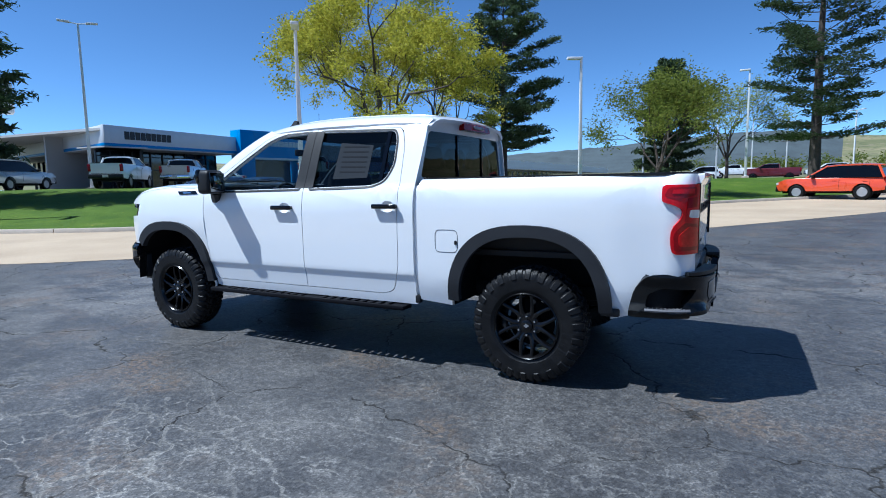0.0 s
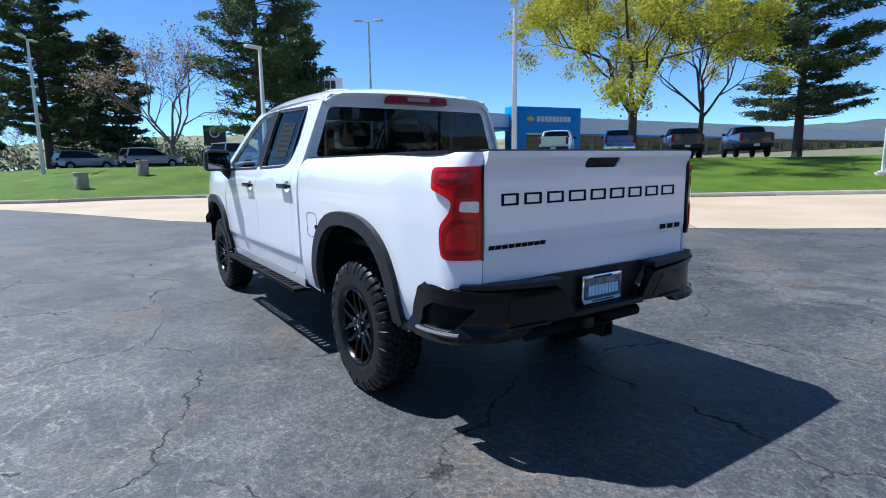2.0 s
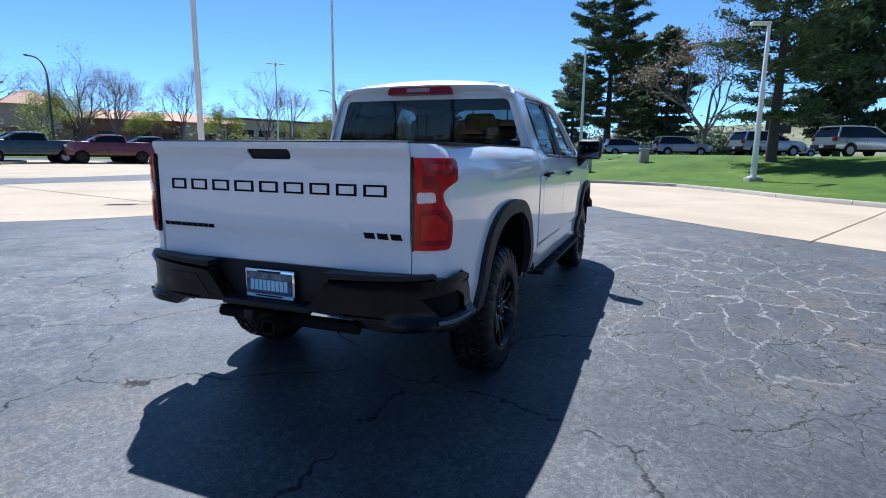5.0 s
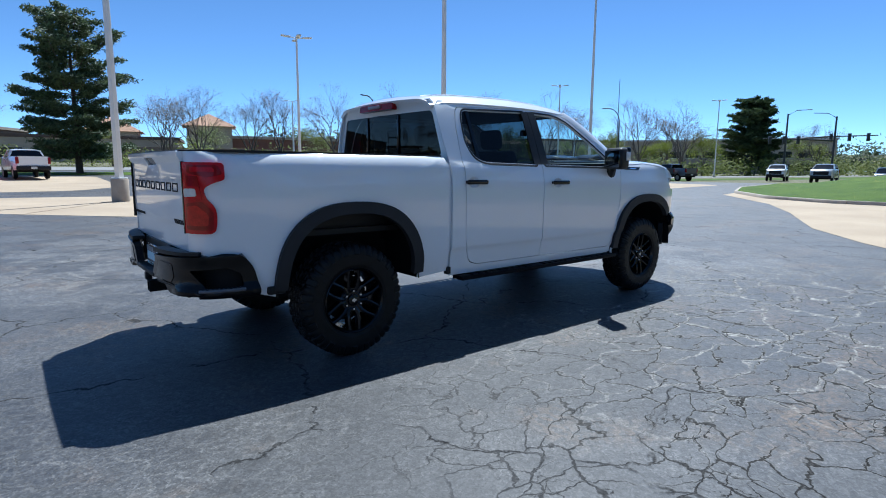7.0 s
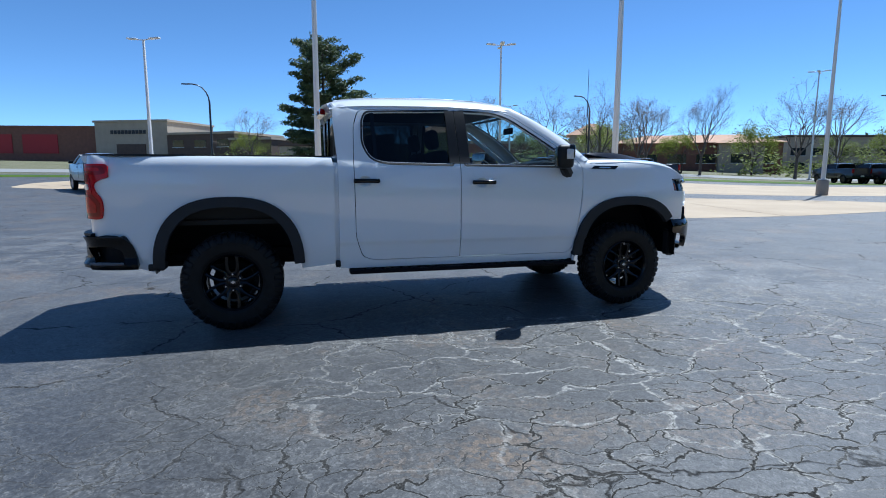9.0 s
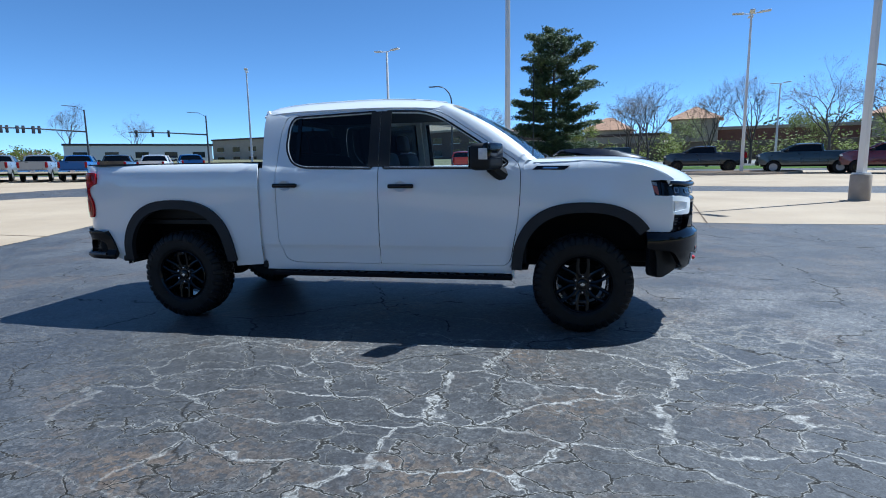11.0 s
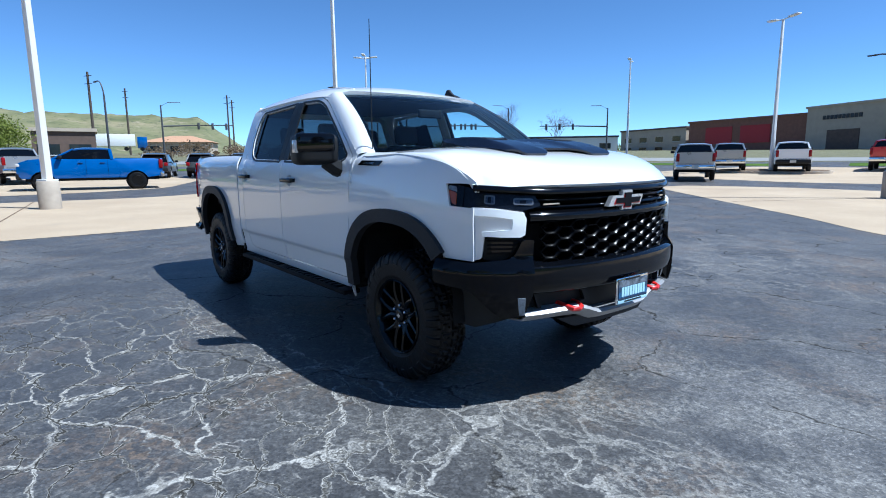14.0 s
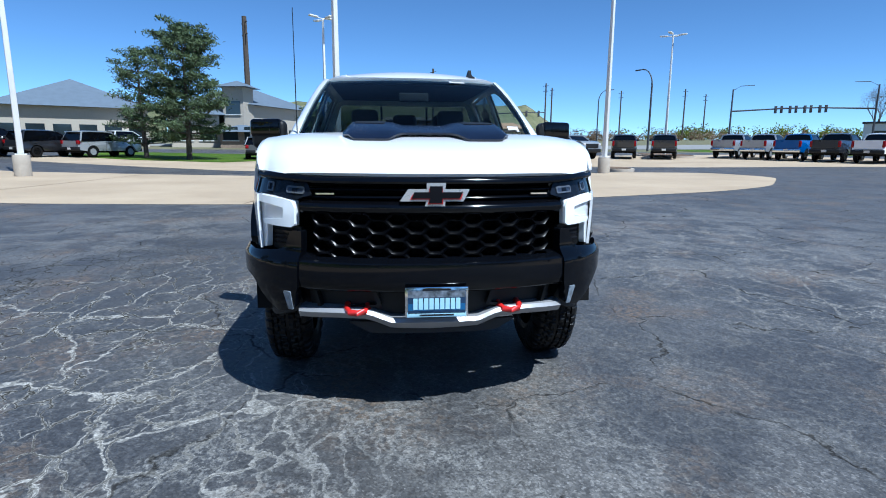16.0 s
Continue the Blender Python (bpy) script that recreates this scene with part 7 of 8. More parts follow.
broad_tree(-52.7, -3.6, 5.0, 28, ground_z(-52.7, -3.6), M_GREENLF, 9000, 0.20, "round tree with fresh green leaves by the road", "spring trees", 5, 0.8, cloud=0.8, trunk=0.16)
bare = [broad_tree(0, 0, 8.0, 40 + k, 0, M_BUD, 1000, 0.10, "bare grey street tree with fine twigs", "bare trees", 6, 0.5, M_TWIG, trunk=0.26, cloud=0.5, thick=0.95) for k in range(3)]
BARE_AT = [(24, 58, 8.5), (34, 64, 10), (42, 55, 9), (52, 56, 10), (60, 49, 10.5), (70, 52, 10.5), (79, 46, 11), (88, 44, 11), (14, 66, 8), (18, 51, 7), (100, 50, 10), (12, 60, 7.5), (48, 62, 9), (112, 60, 12), (126, 36, 10), (-150, 150, 16), (-140, 168, 14), (-4, 62, 7), (140, 20, 9), (30, 44, 8), (150, 12, 10), (12, 47, 7)]
for k, (x, y, h) in enumerate(BARE_AT):
    m = pose(x, y, ground_z(x, y), 0, 0, k * 67)
    if k < 3:
        bare[k].matrix_basis = m @ Matrix.Scale(h / 8.0, 4)
    else:
        o = copy_thing(bare[k % 3], m)
        o.matrix_basis = m @ Matrix.Scale(h / 8.0, 4)


young = [broad_tree(0, 0, 7.0, 70 + k, 0, M_GREENLF, 5200, 0.20, "small street tree with fresh yellow-green leaves", "green street trees", 5, 0.62, trunk=0.2, cloud=0.7) for k in range(2)]
YOUNG_AT = [(36, 77, 6.5), (46, 72, 7.5), (57, 66, 6.5), (66, 62, 7.5), (76, 58, 6.5), (85, 56, 8.0), (96, 52, 7.0), (106, 49, 8.0), (118, 46, 7.0), (22, 79, 6.0), (8, 82, 6.0), (-6, 84, 5.5), (130, 40, 8.0), (52, 76, 8.0)]
for k, (x, y, h) in enumerate(YOUNG_AT):
    m = pose(x, y, ground_z(x, y), 0, 0, k * 83)
    o = young[k] if k < 2 else copy_thing(young[k % 2], m)
    o.matrix_basis = m @ Matrix.Scale(h / 7.0, 4)


def bush_belt(name, pts, n, hgt, mat, size, seed, label):
    rng = random.Random(seed)
    bm = bmesh.new()
    c2 = Curve2(pts)
    for _ in range(n):
        p, d = c2.at(rng.uniform(0, c2.length))
        q = p + Vector((rng.gauss(0, 2.5), rng.gauss(0, 2.5)))
        hh = hgt * rng.uniform(0.35, 1.0)
        z = ground_z(q.x, q.y)
        for k in range(int(3 + hh)):
            leaf_cloud(bm, Vector((q.x + rng.gauss(0, hh * 0.22), q.y + rng.gauss(0, hh * 0.22), z + hh * rng.uniform(0.1, 0.95))), 18, hh * 0.5, size * 0.6, rng, 0.8)
    return tagged(part(name, bm, mat, smooth=0), label, "shrubs", kind="stuff")


bush_belt("shrubs", [(14, 76), (30, 72), (44, 66)], 45, 3.5, M_GREENLF, 0.6, 51, "fresh green shrubs along the road")
bush_belt("shrubs", [(60, 60), (90, 52), (130, 38), (160, 25)], 150, 4.0, M_GREENLF, 0.8, 52, "fresh green shrubs along the road")
bush_belt("shrubs", [(-6, 78), (4, 76), (14, 76)], 40, 2.6, M_GREENLF, 0.5, 53, "fresh green shrubs along the road")
bush_belt("shrubs", [(-120, 20), (-150, 60), (-160, 110), (-130, 150)], 110, 3.2, M_BUD, 0.9, 54, "pale budding scrub beyond the road")
bush_belt("far_trees", [(-220, 100), (-190, 180), (-120, 240), (-40, 270)], 170, 5.0, M_GREENLF, 1.4, 55, "distant green trees")
bush_belt("far_trees", [(160, -4), (190, 30), (190, 80), (130, 120), (60, 150)], 150, 9.0, M_PINE, 1.8, 56, "distant dark green trees")
bush_belt("far_trees", [(190, -30), (170, 0)], 60, 9.0, M_PINE, 1.8, 57, "distant dark green trees")
bush_belt("far_trees", [(-60, -190), (0, -230), (40, -270)], 60, 5.0, M_GREENLF, 1.4, 58, "distant budding trees below the hills")

# grass strips, road and mulch islands on the far side
flat_area("grass_strip", [(-8, 48.5), (6, 48.5), (26, 43), (52, 31), (56, 34), (30, 50), (8, 56), (-10, 56)], M_LAWN, "green verge between car park and road", 0.02, 6)
flat_area("grass_strip", [(56, 30), (90, 22), (130, 16), (130, 24), (92, 30), (60, 37)], M_LAWN, "green verge between car park and road", 0.02, 8)
flat_area("grass_strip", [(-28, 46), (-12, 47.5), (-12, 53), (-34, 51), (-60, 40), (-60, 33), (-46, 38)], M_LAWN, "green verge between car park and road", 0.02, 6)
flat_area("grass_strip", [(-30, -10.5), (-33.5, -8), (-44, -9), (-46, -24), (-36.5, -24), (-32, -17)], M_LAWN, "green verge between car park and road", 0.02, 4)
flat_area("grass_strip", [(-46, 12), (-50, 12), (-54, -12), (-49, -14)], M_LAWN, "green verge between car park and road", 0.02, 6)
ROADM = plain("pale_road", (0.23, 0.225, 0.215), 0.8, var=0.15, scale=0.4, fine=12)
flat_area("road", [(-90, 55), (-60, 50), (-34, 58), (-10, 61), (8, 61), (30, 56), (58, 43), (92, 36), (150, 26), (150, 36), (94, 46), (62, 54), (34, 68), (10, 74), (-12, 74), (-40, 72), (-92, 70)], ROADM, "pale grey road beyond the verge", 0.03, 9)
flat_area("road", [(-60, 50), (-66, 20), (-68, -20), (-60, -60), (-74, -60), (-82, -20), (-82, 20), (-90, 55)], ROADM, "pale grey road beyond the verge", 0.03, 9)
for x, y, a, b in ((-41.5, 25.5, 4.0, 2.0), (-36.6, -4.5, 3.8, 1.8), (16.5, 36.3, 3.8, 1.9), (-8.9, 36.7, 3.5, 1.8), (-22, 12.5, 1.3, 0.9)):
    e = [(x + a * math.cos(q), y + b * math.sin(q)) for q in lin(0, 2 * math.pi * 31 / 32, 32)]
    flat_area("planting_island", e, M_KERB, "low kerbed island round a lamp post", 0.15, 2, 0.2)
    e2 = [(x + (a - 0.18) * math.cos(q), y + (b - 0.18) * math.sin(q)) for q in lin(0, 2 * math.pi * 31 / 32, 32)]
    flat_area("mulch_bed", e2, M_MULCH, "brown mulch bed inside the kerbed island", 0.175, 2)

# ---- parked vehicles ----
def paint(name, col, metal=0.0, rough=0.3):
    return plain(name, col, rough, metal=metal, var=0.05, scale=2, coat=1.0)


P_WHITE = M_WHITE
P_SILVER = paint("silver_paint", (0.40, 0.41, 0.42), 0.5)
P_GREY = paint("grey_paint", (0.10, 0.105, 0.11), 0.4)
P_BLACK = paint("black_paint", (0.012, 0.012, 0.014))
P_BLUE = paint("bright_blue_paint", (0.004, 0.085, 0.32), 0.2)
P_RED = paint("red_paint", (0.42, 0.012, 0.015))
P_MAROON = paint("maroon_paint", (0.10, 0.010, 0.014))
P_ORANGE = paint("orange_red_paint", (0.62, 0.065, 0.012))
P_TEAL = paint("dark_teal_paint", (0.018, 0.032, 0.04))
TYPES = {
    "pickup": dict(L0=-1.15, L1=4.70, wb=3.75, r=0.40, w=1.0, belt=1.42, top=1.93, gh=(0.93, 1.02, 2.48, 3.36), low=0.55,
                   deck=[(-1.15, 1.45), (0.86, 1.46), (0.90, 1.42), (3.30, 1.42), (3.45, 1.46), (4.25, 1.40), (4.60, 1.26)]),
    "suv": dict(L0=-1.02, L1=3.98, wb=2.95, r=0.37, w=0.98, belt=1.12, top=1.80, gh=(-0.92, -0.62, 1.55, 2.55), low=0.42,
                deck=[(-1.0, 1.12), (2.45, 1.12), (2.70, 1.14), (3.55, 1.06), (3.88, 0.92)]),
    "crossover": dict(L0=-0.90, L1=3.70, wb=2.75, r=0.35, w=0.92, belt=0.98, top=1.60, gh=(-0.82, -0.30, 1.35, 2.35), low=0.38,
                      deck=[(-0.88, 1.02), (2.25, 0.98), (2.50, 1.00), (3.30, 0.92), (3.62, 0.78)]),
    "sedan": dict(L0=-1.0, L1=3.75, wb=2.75, r=0.33, w=0.9, belt=0.92, top=1.43, gh=(-0.55, 0.10, 1.30, 2.30), low=0.32,
                  deck=[(-0.98, 0.98), (-0.5, 0.98), (2.2, 0.92), (2.45, 0.93), (3.3, 0.84), (3.68, 0.68)]),
}


def parked(kind, mat, label, m, group="parked vehicles"):
    q = TYPES[kind]
    v = thing({"pickup": "parked_pickup"}.get(kind, "parked_" + kind), label, {"pickup": "truck", "sedan": "car"}.get(kind, "car"), group, m)
    W, r, low = q["w"], q["r"], q["low"]
    ra = r + 0.075

    def arc(cx):
        dz = low - r
        a0 = math.asin(max(-0.95, min(0.95, dz / ra)))
        return [(cx + ra * math.cos(a), r + ra * math.sin(a)) for a in lin(math.pi - a0, a0, 11)]

    ol = [(q["L0"] + 0.03, low + 0.08)] + [(-ra - 0.06, low)] + arc(0.0) + [(ra + 0.06, low), (q["wb"] - ra - 0.06, low)] + arc(q["wb"]) + [(q["L1"] - 0.18, low), (q["L1"], low + 0.2), (q["L1"] - 0.02, q["deck"][-1][1] - 0.12)] + q["deck"][::-1]
    bm = bmesh.new()
    sides = []
    zb = q["belt"]
    for s in (1, -1):
        ring = []
        for x, z in ol:
            end = max(0.0, (abs(x - (q["L0"] + q["L1"]) / 2) / ((q["L1"] - q["L0"]) / 2) - 0.78) / 0.22)
            y = W * (1 - 0.14 * end ** 2) - 0.05 * max(0.0, (z - zb + 0.12) / 0.15) ** 2 * 0.6 - 0.03 * max(0.0, (low + 0.2 - z) / 0.2)
            ring.append(bm.verts.new((x, s * y, z)))
        sides.append(ring)
    n = len(ol)
    f1 = bm.faces.new(sides[0])
    f2 = bm.faces.new(sides[1][::-1])
    for i in range(n):
        bm.faces.new((sides[0][i], sides[1][i], sides[1][(i + 1) % n], sides[0][(i + 1) % n]))
    bmesh.ops.recalc_face_normals(bm, faces=bm.faces[:])
    be = [e for e in bm.edges if len(e.link_faces) == 2 and any(f in (f1, f2) for f in e.link_faces) and min(w.co.z for w in e.verts) > low + 0.25 and not any(abs(e.verts[0].co.x - c) < ra + 0.02 and e.verts[0].co.z < r + ra + 0.03 for c in (0.0, q["wb"]))]
    bmesh.ops.bevel(bm, geom=be, offset=0.05, segments=2, profile=0.5, affect='EDGES')
    bmesh.ops.triangulate(bm, faces=[f for f in bm.faces if len(f.verts) > 8])
    body = part("body", bm, mat, v)
    g0, g1, g2, g3 = q["gh"]
    zt = q["top"]
    # cabin glass and roof with pillars
    gl = bmesh.new()
    wb_, wt_ = W - 0.05, W - 0.24
    pts = [[(g0, s * wb_, zb - 0.01), (g1, s * wt_, zt - 0.05), ((g1 + g2) / 2, s * (wt_ + 0.015), zt - 0.03), (g2, s * wt_, zt - 0.06), (g3, s * (wb_ - 0.05), zb)] for s in (1, -1)]
    vv = [[gl.verts.new(p) for p in side] for side in pts]
    gl.faces.new(vv[0])
    gl.faces.new(vv[1][::-1])
    for i in range(4):
        gl.faces.new((vv[0][i], vv[1][i], vv[1][i + 1], vv[0][i + 1]))
    bmesh.ops.recalc_face_normals(gl, faces=gl.faces[:])
    part("cabin_glass", gl, M_GLOSSBLK, v, "dark tinted windows", smooth=0)
    rf = bmesh.new()
    us, vs = lin(g1 - 0.04, g2 + 0.06, 8), lin(-wt_ - 0.015, wt_ + 0.015, 9)
    gr = [[rf.verts.new((x, y, zt - 0.015 - 0.05 * ((x - (g1 + g2) / 2) / ((g2 - g1) / 2)) ** 4 - 0.05 * (y / wt_) ** 4)) for y in vs] for x in us]
    for i in range(7):
        for j in range(8):
            rf.faces.new((gr[i][j], gr[i + 1][j], gr[i + 1][j + 1], gr[i][j + 1]))
    rf.normal_update()
    bmesh.ops.solidify(rf, geom=rf.faces[:], thickness=-0.05)
    bmesh.ops.recalc_face_normals(rf, faces=rf.faces[:])
    part("roof", rf, mat, v)
    for s in (1, -1):
        pil = bmesh.new()
        add_tube(pil, [(g3 + 0.02, s * (wb_ - 0.04), zb - 0.02), (g2 + 0.02, s * wt_, zt - 0.05)], 0.045, 6)
        part("pillar", pil, mat, v)
        pil = bmesh.new()
        add_tube(pil, [(g0 + 0.06, s * wb_, zb - 0.02), (g1 + 0.04, s * wt_, zt - 0.06)], 0.075 if kind == "pickup" else 0.06, 6)
        part("pillar", pil, mat, v)
        part("mirror", box((g3 - 0.42, s * (W - 0.02), zb + 0.02), (g3 - 0.24, s * (W + 0.2), zb + 0.17), 0.04), M_BLACKPL, v)
        hz = zb - (0.18 if kind == "pickup" else 0.14)
        for hx in (g1 + (g2 - g1) * 0.25, g1 + (g2 - g1) * 0.85):
            part("handle", box((hx - 0.1, s * (W - 0.01), hz - 0.015), (hx + 0.1, s * (W + 0.02), hz + 0.015), 0.008), mat if kind != "pickup" else M_BLACKPL, v)
            part("door_seam", box((hx - 0.22, s * (W - 0.004), low + 0.12), (hx - 0.212, s * (W + 0.001), zb - 0.03), 0), M_UNDER, v)
        tz0, tz1 = (0.98, 1.40) if kind == "pickup" else (zb - 0.22, zb + 0.02)
        part("tail_lamp", box((q["L0"] - 0.012, s * (W - 0.30 if kind != "pickup" else W - 0.24), tz0), (q["L0"] + 0.16, s * (W - 0.075), tz1), 0.03), M_TAILV, v, "red tail lamp")
        part("headlamp", box((q["L1"] - 0.30, s * (W - 0.34), q["deck"][-1][1] - 0.17), (q["L1"] + 0.004, s * (W - 0.10), q["deck"][-1][1] - 0.03), 0.03), M_CLEAR, v)
        for cx in (0.0, q["wb"]):
            w = new("wheel")
            w.parent = v
            w.matrix_basis = pose(cx, s * (W - 0.13), r, 0, 0, 0 if s > 0 else 180)
            tb = bmesh.new()
            add_lathe(tb, [(r * 0.62, 0.10), (r * 0.85, 0.12), (r * 0.96, 0.10), (r, 0.06), (r, -0.08), (r * 0.9, -0.12), (r * 0.62, -0.10)], 28, closed=True)
            part("tyre", tb, M_TYRE, w)
            rb_ = bmesh.new()
            add_lathe(rb_, [(r * 0.64, 0.095), (r * 0.60, 0.105), (r * 0.56, 0.07), (r * 0.2, 0.05), (r * 0.18, 0.085), (r * 0.1, 0.09)], 24)
            for k in range(5):
                mm = Matrix.Rotation(k * 2 * math.pi / 5, 4, 'Y')
                pv = [rb_.verts.new(mm @ Vector(c)) for c in ((r * 0.15, 0.088, -0.03), (r * 0.58, 0.10, -0.04), (r * 0.58, 0.10, 0.04), (r * 0.15, 0.088, 0.03))]
                rb_.faces.new(pv)
            part("rim", rb_, M_SILVER if mat not in (P_BLACK, P_BLUE, P_MAROON) else M_RIM, w)
            hb_ = bmesh.new()
            add_lathe(hb_, [(ra - 0.005, 0.0), (ra - 0.005, 0.02)], 24, (cx, s * (W - 0.16), r))
            part("wheel_well", hb_, M_UNDER, v)
    # bumpers, grille, plate
    bz = low + 0.02
    part("rear_bumper", box((q["L0"] - 0.06, -W + 0.08, bz), (q["L0"] + 0.12, W - 0.08, bz + 0.26), 0.05), M_CHROME if kind == "pickup" and mat in (P_SILVER, P_RED, P_BLUE) else (M_BLACKPL if kind != "sedan" else mat), v)
    part("front_bumper", box((q["L1"] - 0.14, -W + 0.12, bz - 0.06), (q["L1"] + 0.05, W - 0.12, bz + 0.24), 0.06), M_BLACKPL, v)
    part("grille", box((q["L1"] - 0.1, -W + 0.36, bz + 0.26), (q["L1"] + 0.012, W - 0.36, q["deck"][-1][1] - 0.05), 0.03), M_BLACKPL, v)
    part("plate", box((q["L0"] - 0.068, -0.16, bz + 0.07), (q["L0"] - 0.055, 0.16, bz + 0.22), 0), M_CLEAR, v)
    part("underside", box((q["L0"] + 0.2, -W + 0.2, low - 0.12), (q["L1"] - 0.3, W - 0.2, low + 0.1), 0), M_UNDER, v)
    if kind == "pickup":
        part("bed_recess", box((q["L0"] + 0.08, -W + 0.16, 1.40), (0.84, W - 0.16, 1.475), 0), M_BLACKPL, v)
        part("gate_seam", box((q["L0"] - 0.004, -W + 0.26, 0.86), (q["L0"] + 0.006, W - 0.26, 0.872), 0), M_UNDER, v)
    else:
        gb = bmesh.new()
        part("rear_spoiler", box((g1 - 0.2, -wt_ + 0.04, zt - 0.10), (g1 + 0.05, wt_ - 0.04, zt - 0.04), 0.03), mat, v)
    return v


def veh(kind, mat, colour, x, y, heading, z=None, where="in the car park"):
    key = (kind, mat.name)
    z = ground_z(x, y) + 0.008 if z is None else z
    m = pose(x, y, z, 0, 0, heading) @ Matrix.Translation((-TYPES[kind]["wb"] / 2, 0, 0))
    label = "%s parked %s %s" % (colour, {"pickup": "pickup truck", "suv": "large sport-utility car", "crossover": "crossover car", "sedan": "sedan car"}[kind], where)
    if key in MADE:
        o = copy_thing(MADE[key], m)
    else:
        o = MADE[key] = parked(kind, mat, label, m)
    return tagged(o, label, group="parked vehicles")


MADE = {}
UP = "on the raised forecourt"
# forecourt above the lawn
veh("pickup", P_WHITE, "white", 33.0, -17.2, -50, 1.55, UP)
veh("pickup", P_SILVER, "silver", 33.4, -22.0, -50, 1.55, UP)
veh("pickup", P_WHITE, "white", 24.2, -25.0, -50, 1.55, UP)
veh("pickup", P_BLUE, "bright blue", 22.0, -28.6, -50, 1.55, UP)
veh("pickup", P_BLACK, "black", 19.2, -31.4, -50, 1.55, UP)
veh("pickup", P_BLACK, "black", 16.6, -34.4, -50, 1.55, UP)
veh("suv", P_SILVER, "silver", 37.2, -13.0, -62, 1.52, UP)
veh("suv", P_SILVER, "silver", 43.5, -9.0, -62, 1.50, UP)
veh("sedan", P_WHITE, "white", 38.5, -29.0, 40, 1.55, UP)
veh("suv", P_SILVER, "silver", 54.0, -3.6, -75, 1.45, UP)
veh("suv", P_SILVER, "silver", 58.5, 1.4, -75, 1.35, UP)
veh("crossover", P_SILVER, "silver", 66.0, -15.0, -75, 1.50, UP)
veh("suv", P_ORANGE, "orange-red", -6.0, -31.6, 338)
veh("pickup", P_MAROON, "dark red", -5.0, -72, 0)
veh("suv", P_WHITE, "white", 3.0, -80, 0)
veh("pickup", P_WHITE, "white", -1.0, -88, 10)
veh("suv", P_WHITE, "white", -12.0, -84, 0)
# row on the far side of the north pavement
for mt, c, x, y in ((P_BLACK, "black", 52.9, 37.4), (P_BLACK, "black", 54.8, 35.6), (P_MAROON, "dark maroon", 56.7, 33.8), (P_GREY, "grey", 58.7, 32.0), (P_GREY, "grey", 60.5, 30.2)):
    veh("pickup", mt, c, x, y, 75)
veh("pickup", P_WHITE, "white", 71, 22.5, 195)
veh("pickup", P_SILVER, "silver", 64.3, 15.6, 190)
veh("crossover", P_GREY, "grey", 75.7, 13.2, 190)
veh("pickup", P_BLACK, "black", 15.3, 41.9, 170)
veh("pickup", P_TEAL, "dark teal", 20.3, 36.0, 165)
veh("pickup", P_MAROON, "dark maroon", 24.6, 34.2, 160)
veh("pickup", P_BLACK, "black", 28.5, 35.0, 160)
# north-west bays
veh("pickup", P_SILVER, "silver", -9.4, 27.6, 120)
veh("pickup", P_SILVER, "silver", -11.9, 37.2, 116)
veh("pickup", P_WHITE, "white", -8.0, 37.4, 112)
veh("pickup", P_RED, "red", -4.0, 42.6, 100)
veh("pickup", P_WHITE, "white", -0.4, 43.0, 97)
veh("pickup", P_BLUE, "bright blue", -28.6, 39.8, 130)
for k, (mt, c) in enumerate(((P_SILVER, "silver"), (P_SILVER, "silver"), (P_BLUE, "bright blue"), (P_BLACK, "black"), (P_WHITE, "white"))):
    veh("pickup", mt, c, -37.6 + k * 2.6, 29.8 + k * 0.95, 146 - k * 2 - 18)
# west bays
veh("pickup", P_BLUE, "bright blue", -25.0, 0.4, 262)
veh("crossover", P_GREY, "grey", -26.5, 11.3, 150)
veh("crossover", P_GREY, "grey", -36.2, 5.6, 160)
veh("crossover", P_GREY, "grey", -35.6, 8.4, 158)
veh("crossover", P_GREY, "grey", -35.0, 11.2, 155)
veh("crossover", P_BLUE, "bright blue", -43.0, 15.0, 150)
veh("pickup", P_SILVER, "silver", -38.8, 15.6, 20)
veh("pickup", P_BLACK, "black", -38.8, 20.4, 156)
veh("pickup", P_BLACK, "black", -37.5, 23.3, 153)
veh("crossover", P_MAROON, "dark red", -37.8, -6.9, 186)
veh("crossover", P_WHITE, "white", -40.0, -3.8, 182)
veh("crossover", P_GREY, "grey", -36.2, -9.5, 190)
veh("pickup", P_SILVER, "silver", -33.4, -2.4, 186)
veh("pickup", P_BLACK, "black", -33.2, -26.6, 165)
veh("suv", P_BLACK, "black", -35.0, -23.6, 152)
veh("suv", P_SILVER, "silver", -36.2, -20.6, 152)
veh("suv", P_WHITE, "white", -61.6, -29.6, 150, None, "beyond the verge")
veh("suv", P_WHITE, "white", -50.0, 62.0, 170, None, "beside the road")

# ---- buildings ----
def oriented(a, b, z=0.0):
    """A pose whose x runs from a to b along a facade, y into the building's front."""
    d = Vector(b) - Vector(a)
    return pose(a[0], a[1], z, 0, 0, math.degrees(math.atan2(d.y, d.x))), d.length


M_FASCIA = plain("silver_fascia", (0.66, 0.67, 0.68), 0.45, metal=0.1, var=0.06, scale=0.8)
M_DBLUE = plain("blue_panel", (0.010, 0.20, 0.52), 0.4, var=0.05)
M_SOFFIT = plain("soffit_panel", (0.55, 0.53, 0.50), 0.7, var=0.08)
M_BGLASS = plain("building_glass", (0.02, 0.028, 0.034), 0.06, var=0.4, scale=0.3, coat=0.6)
M_MULL = plain("dark_mullion", (0.03, 0.03, 0.032), 0.5)
M_SIGNW = plain("white_sign_face", (0.66, 0.66, 0.64), 0.5, var=0.05)
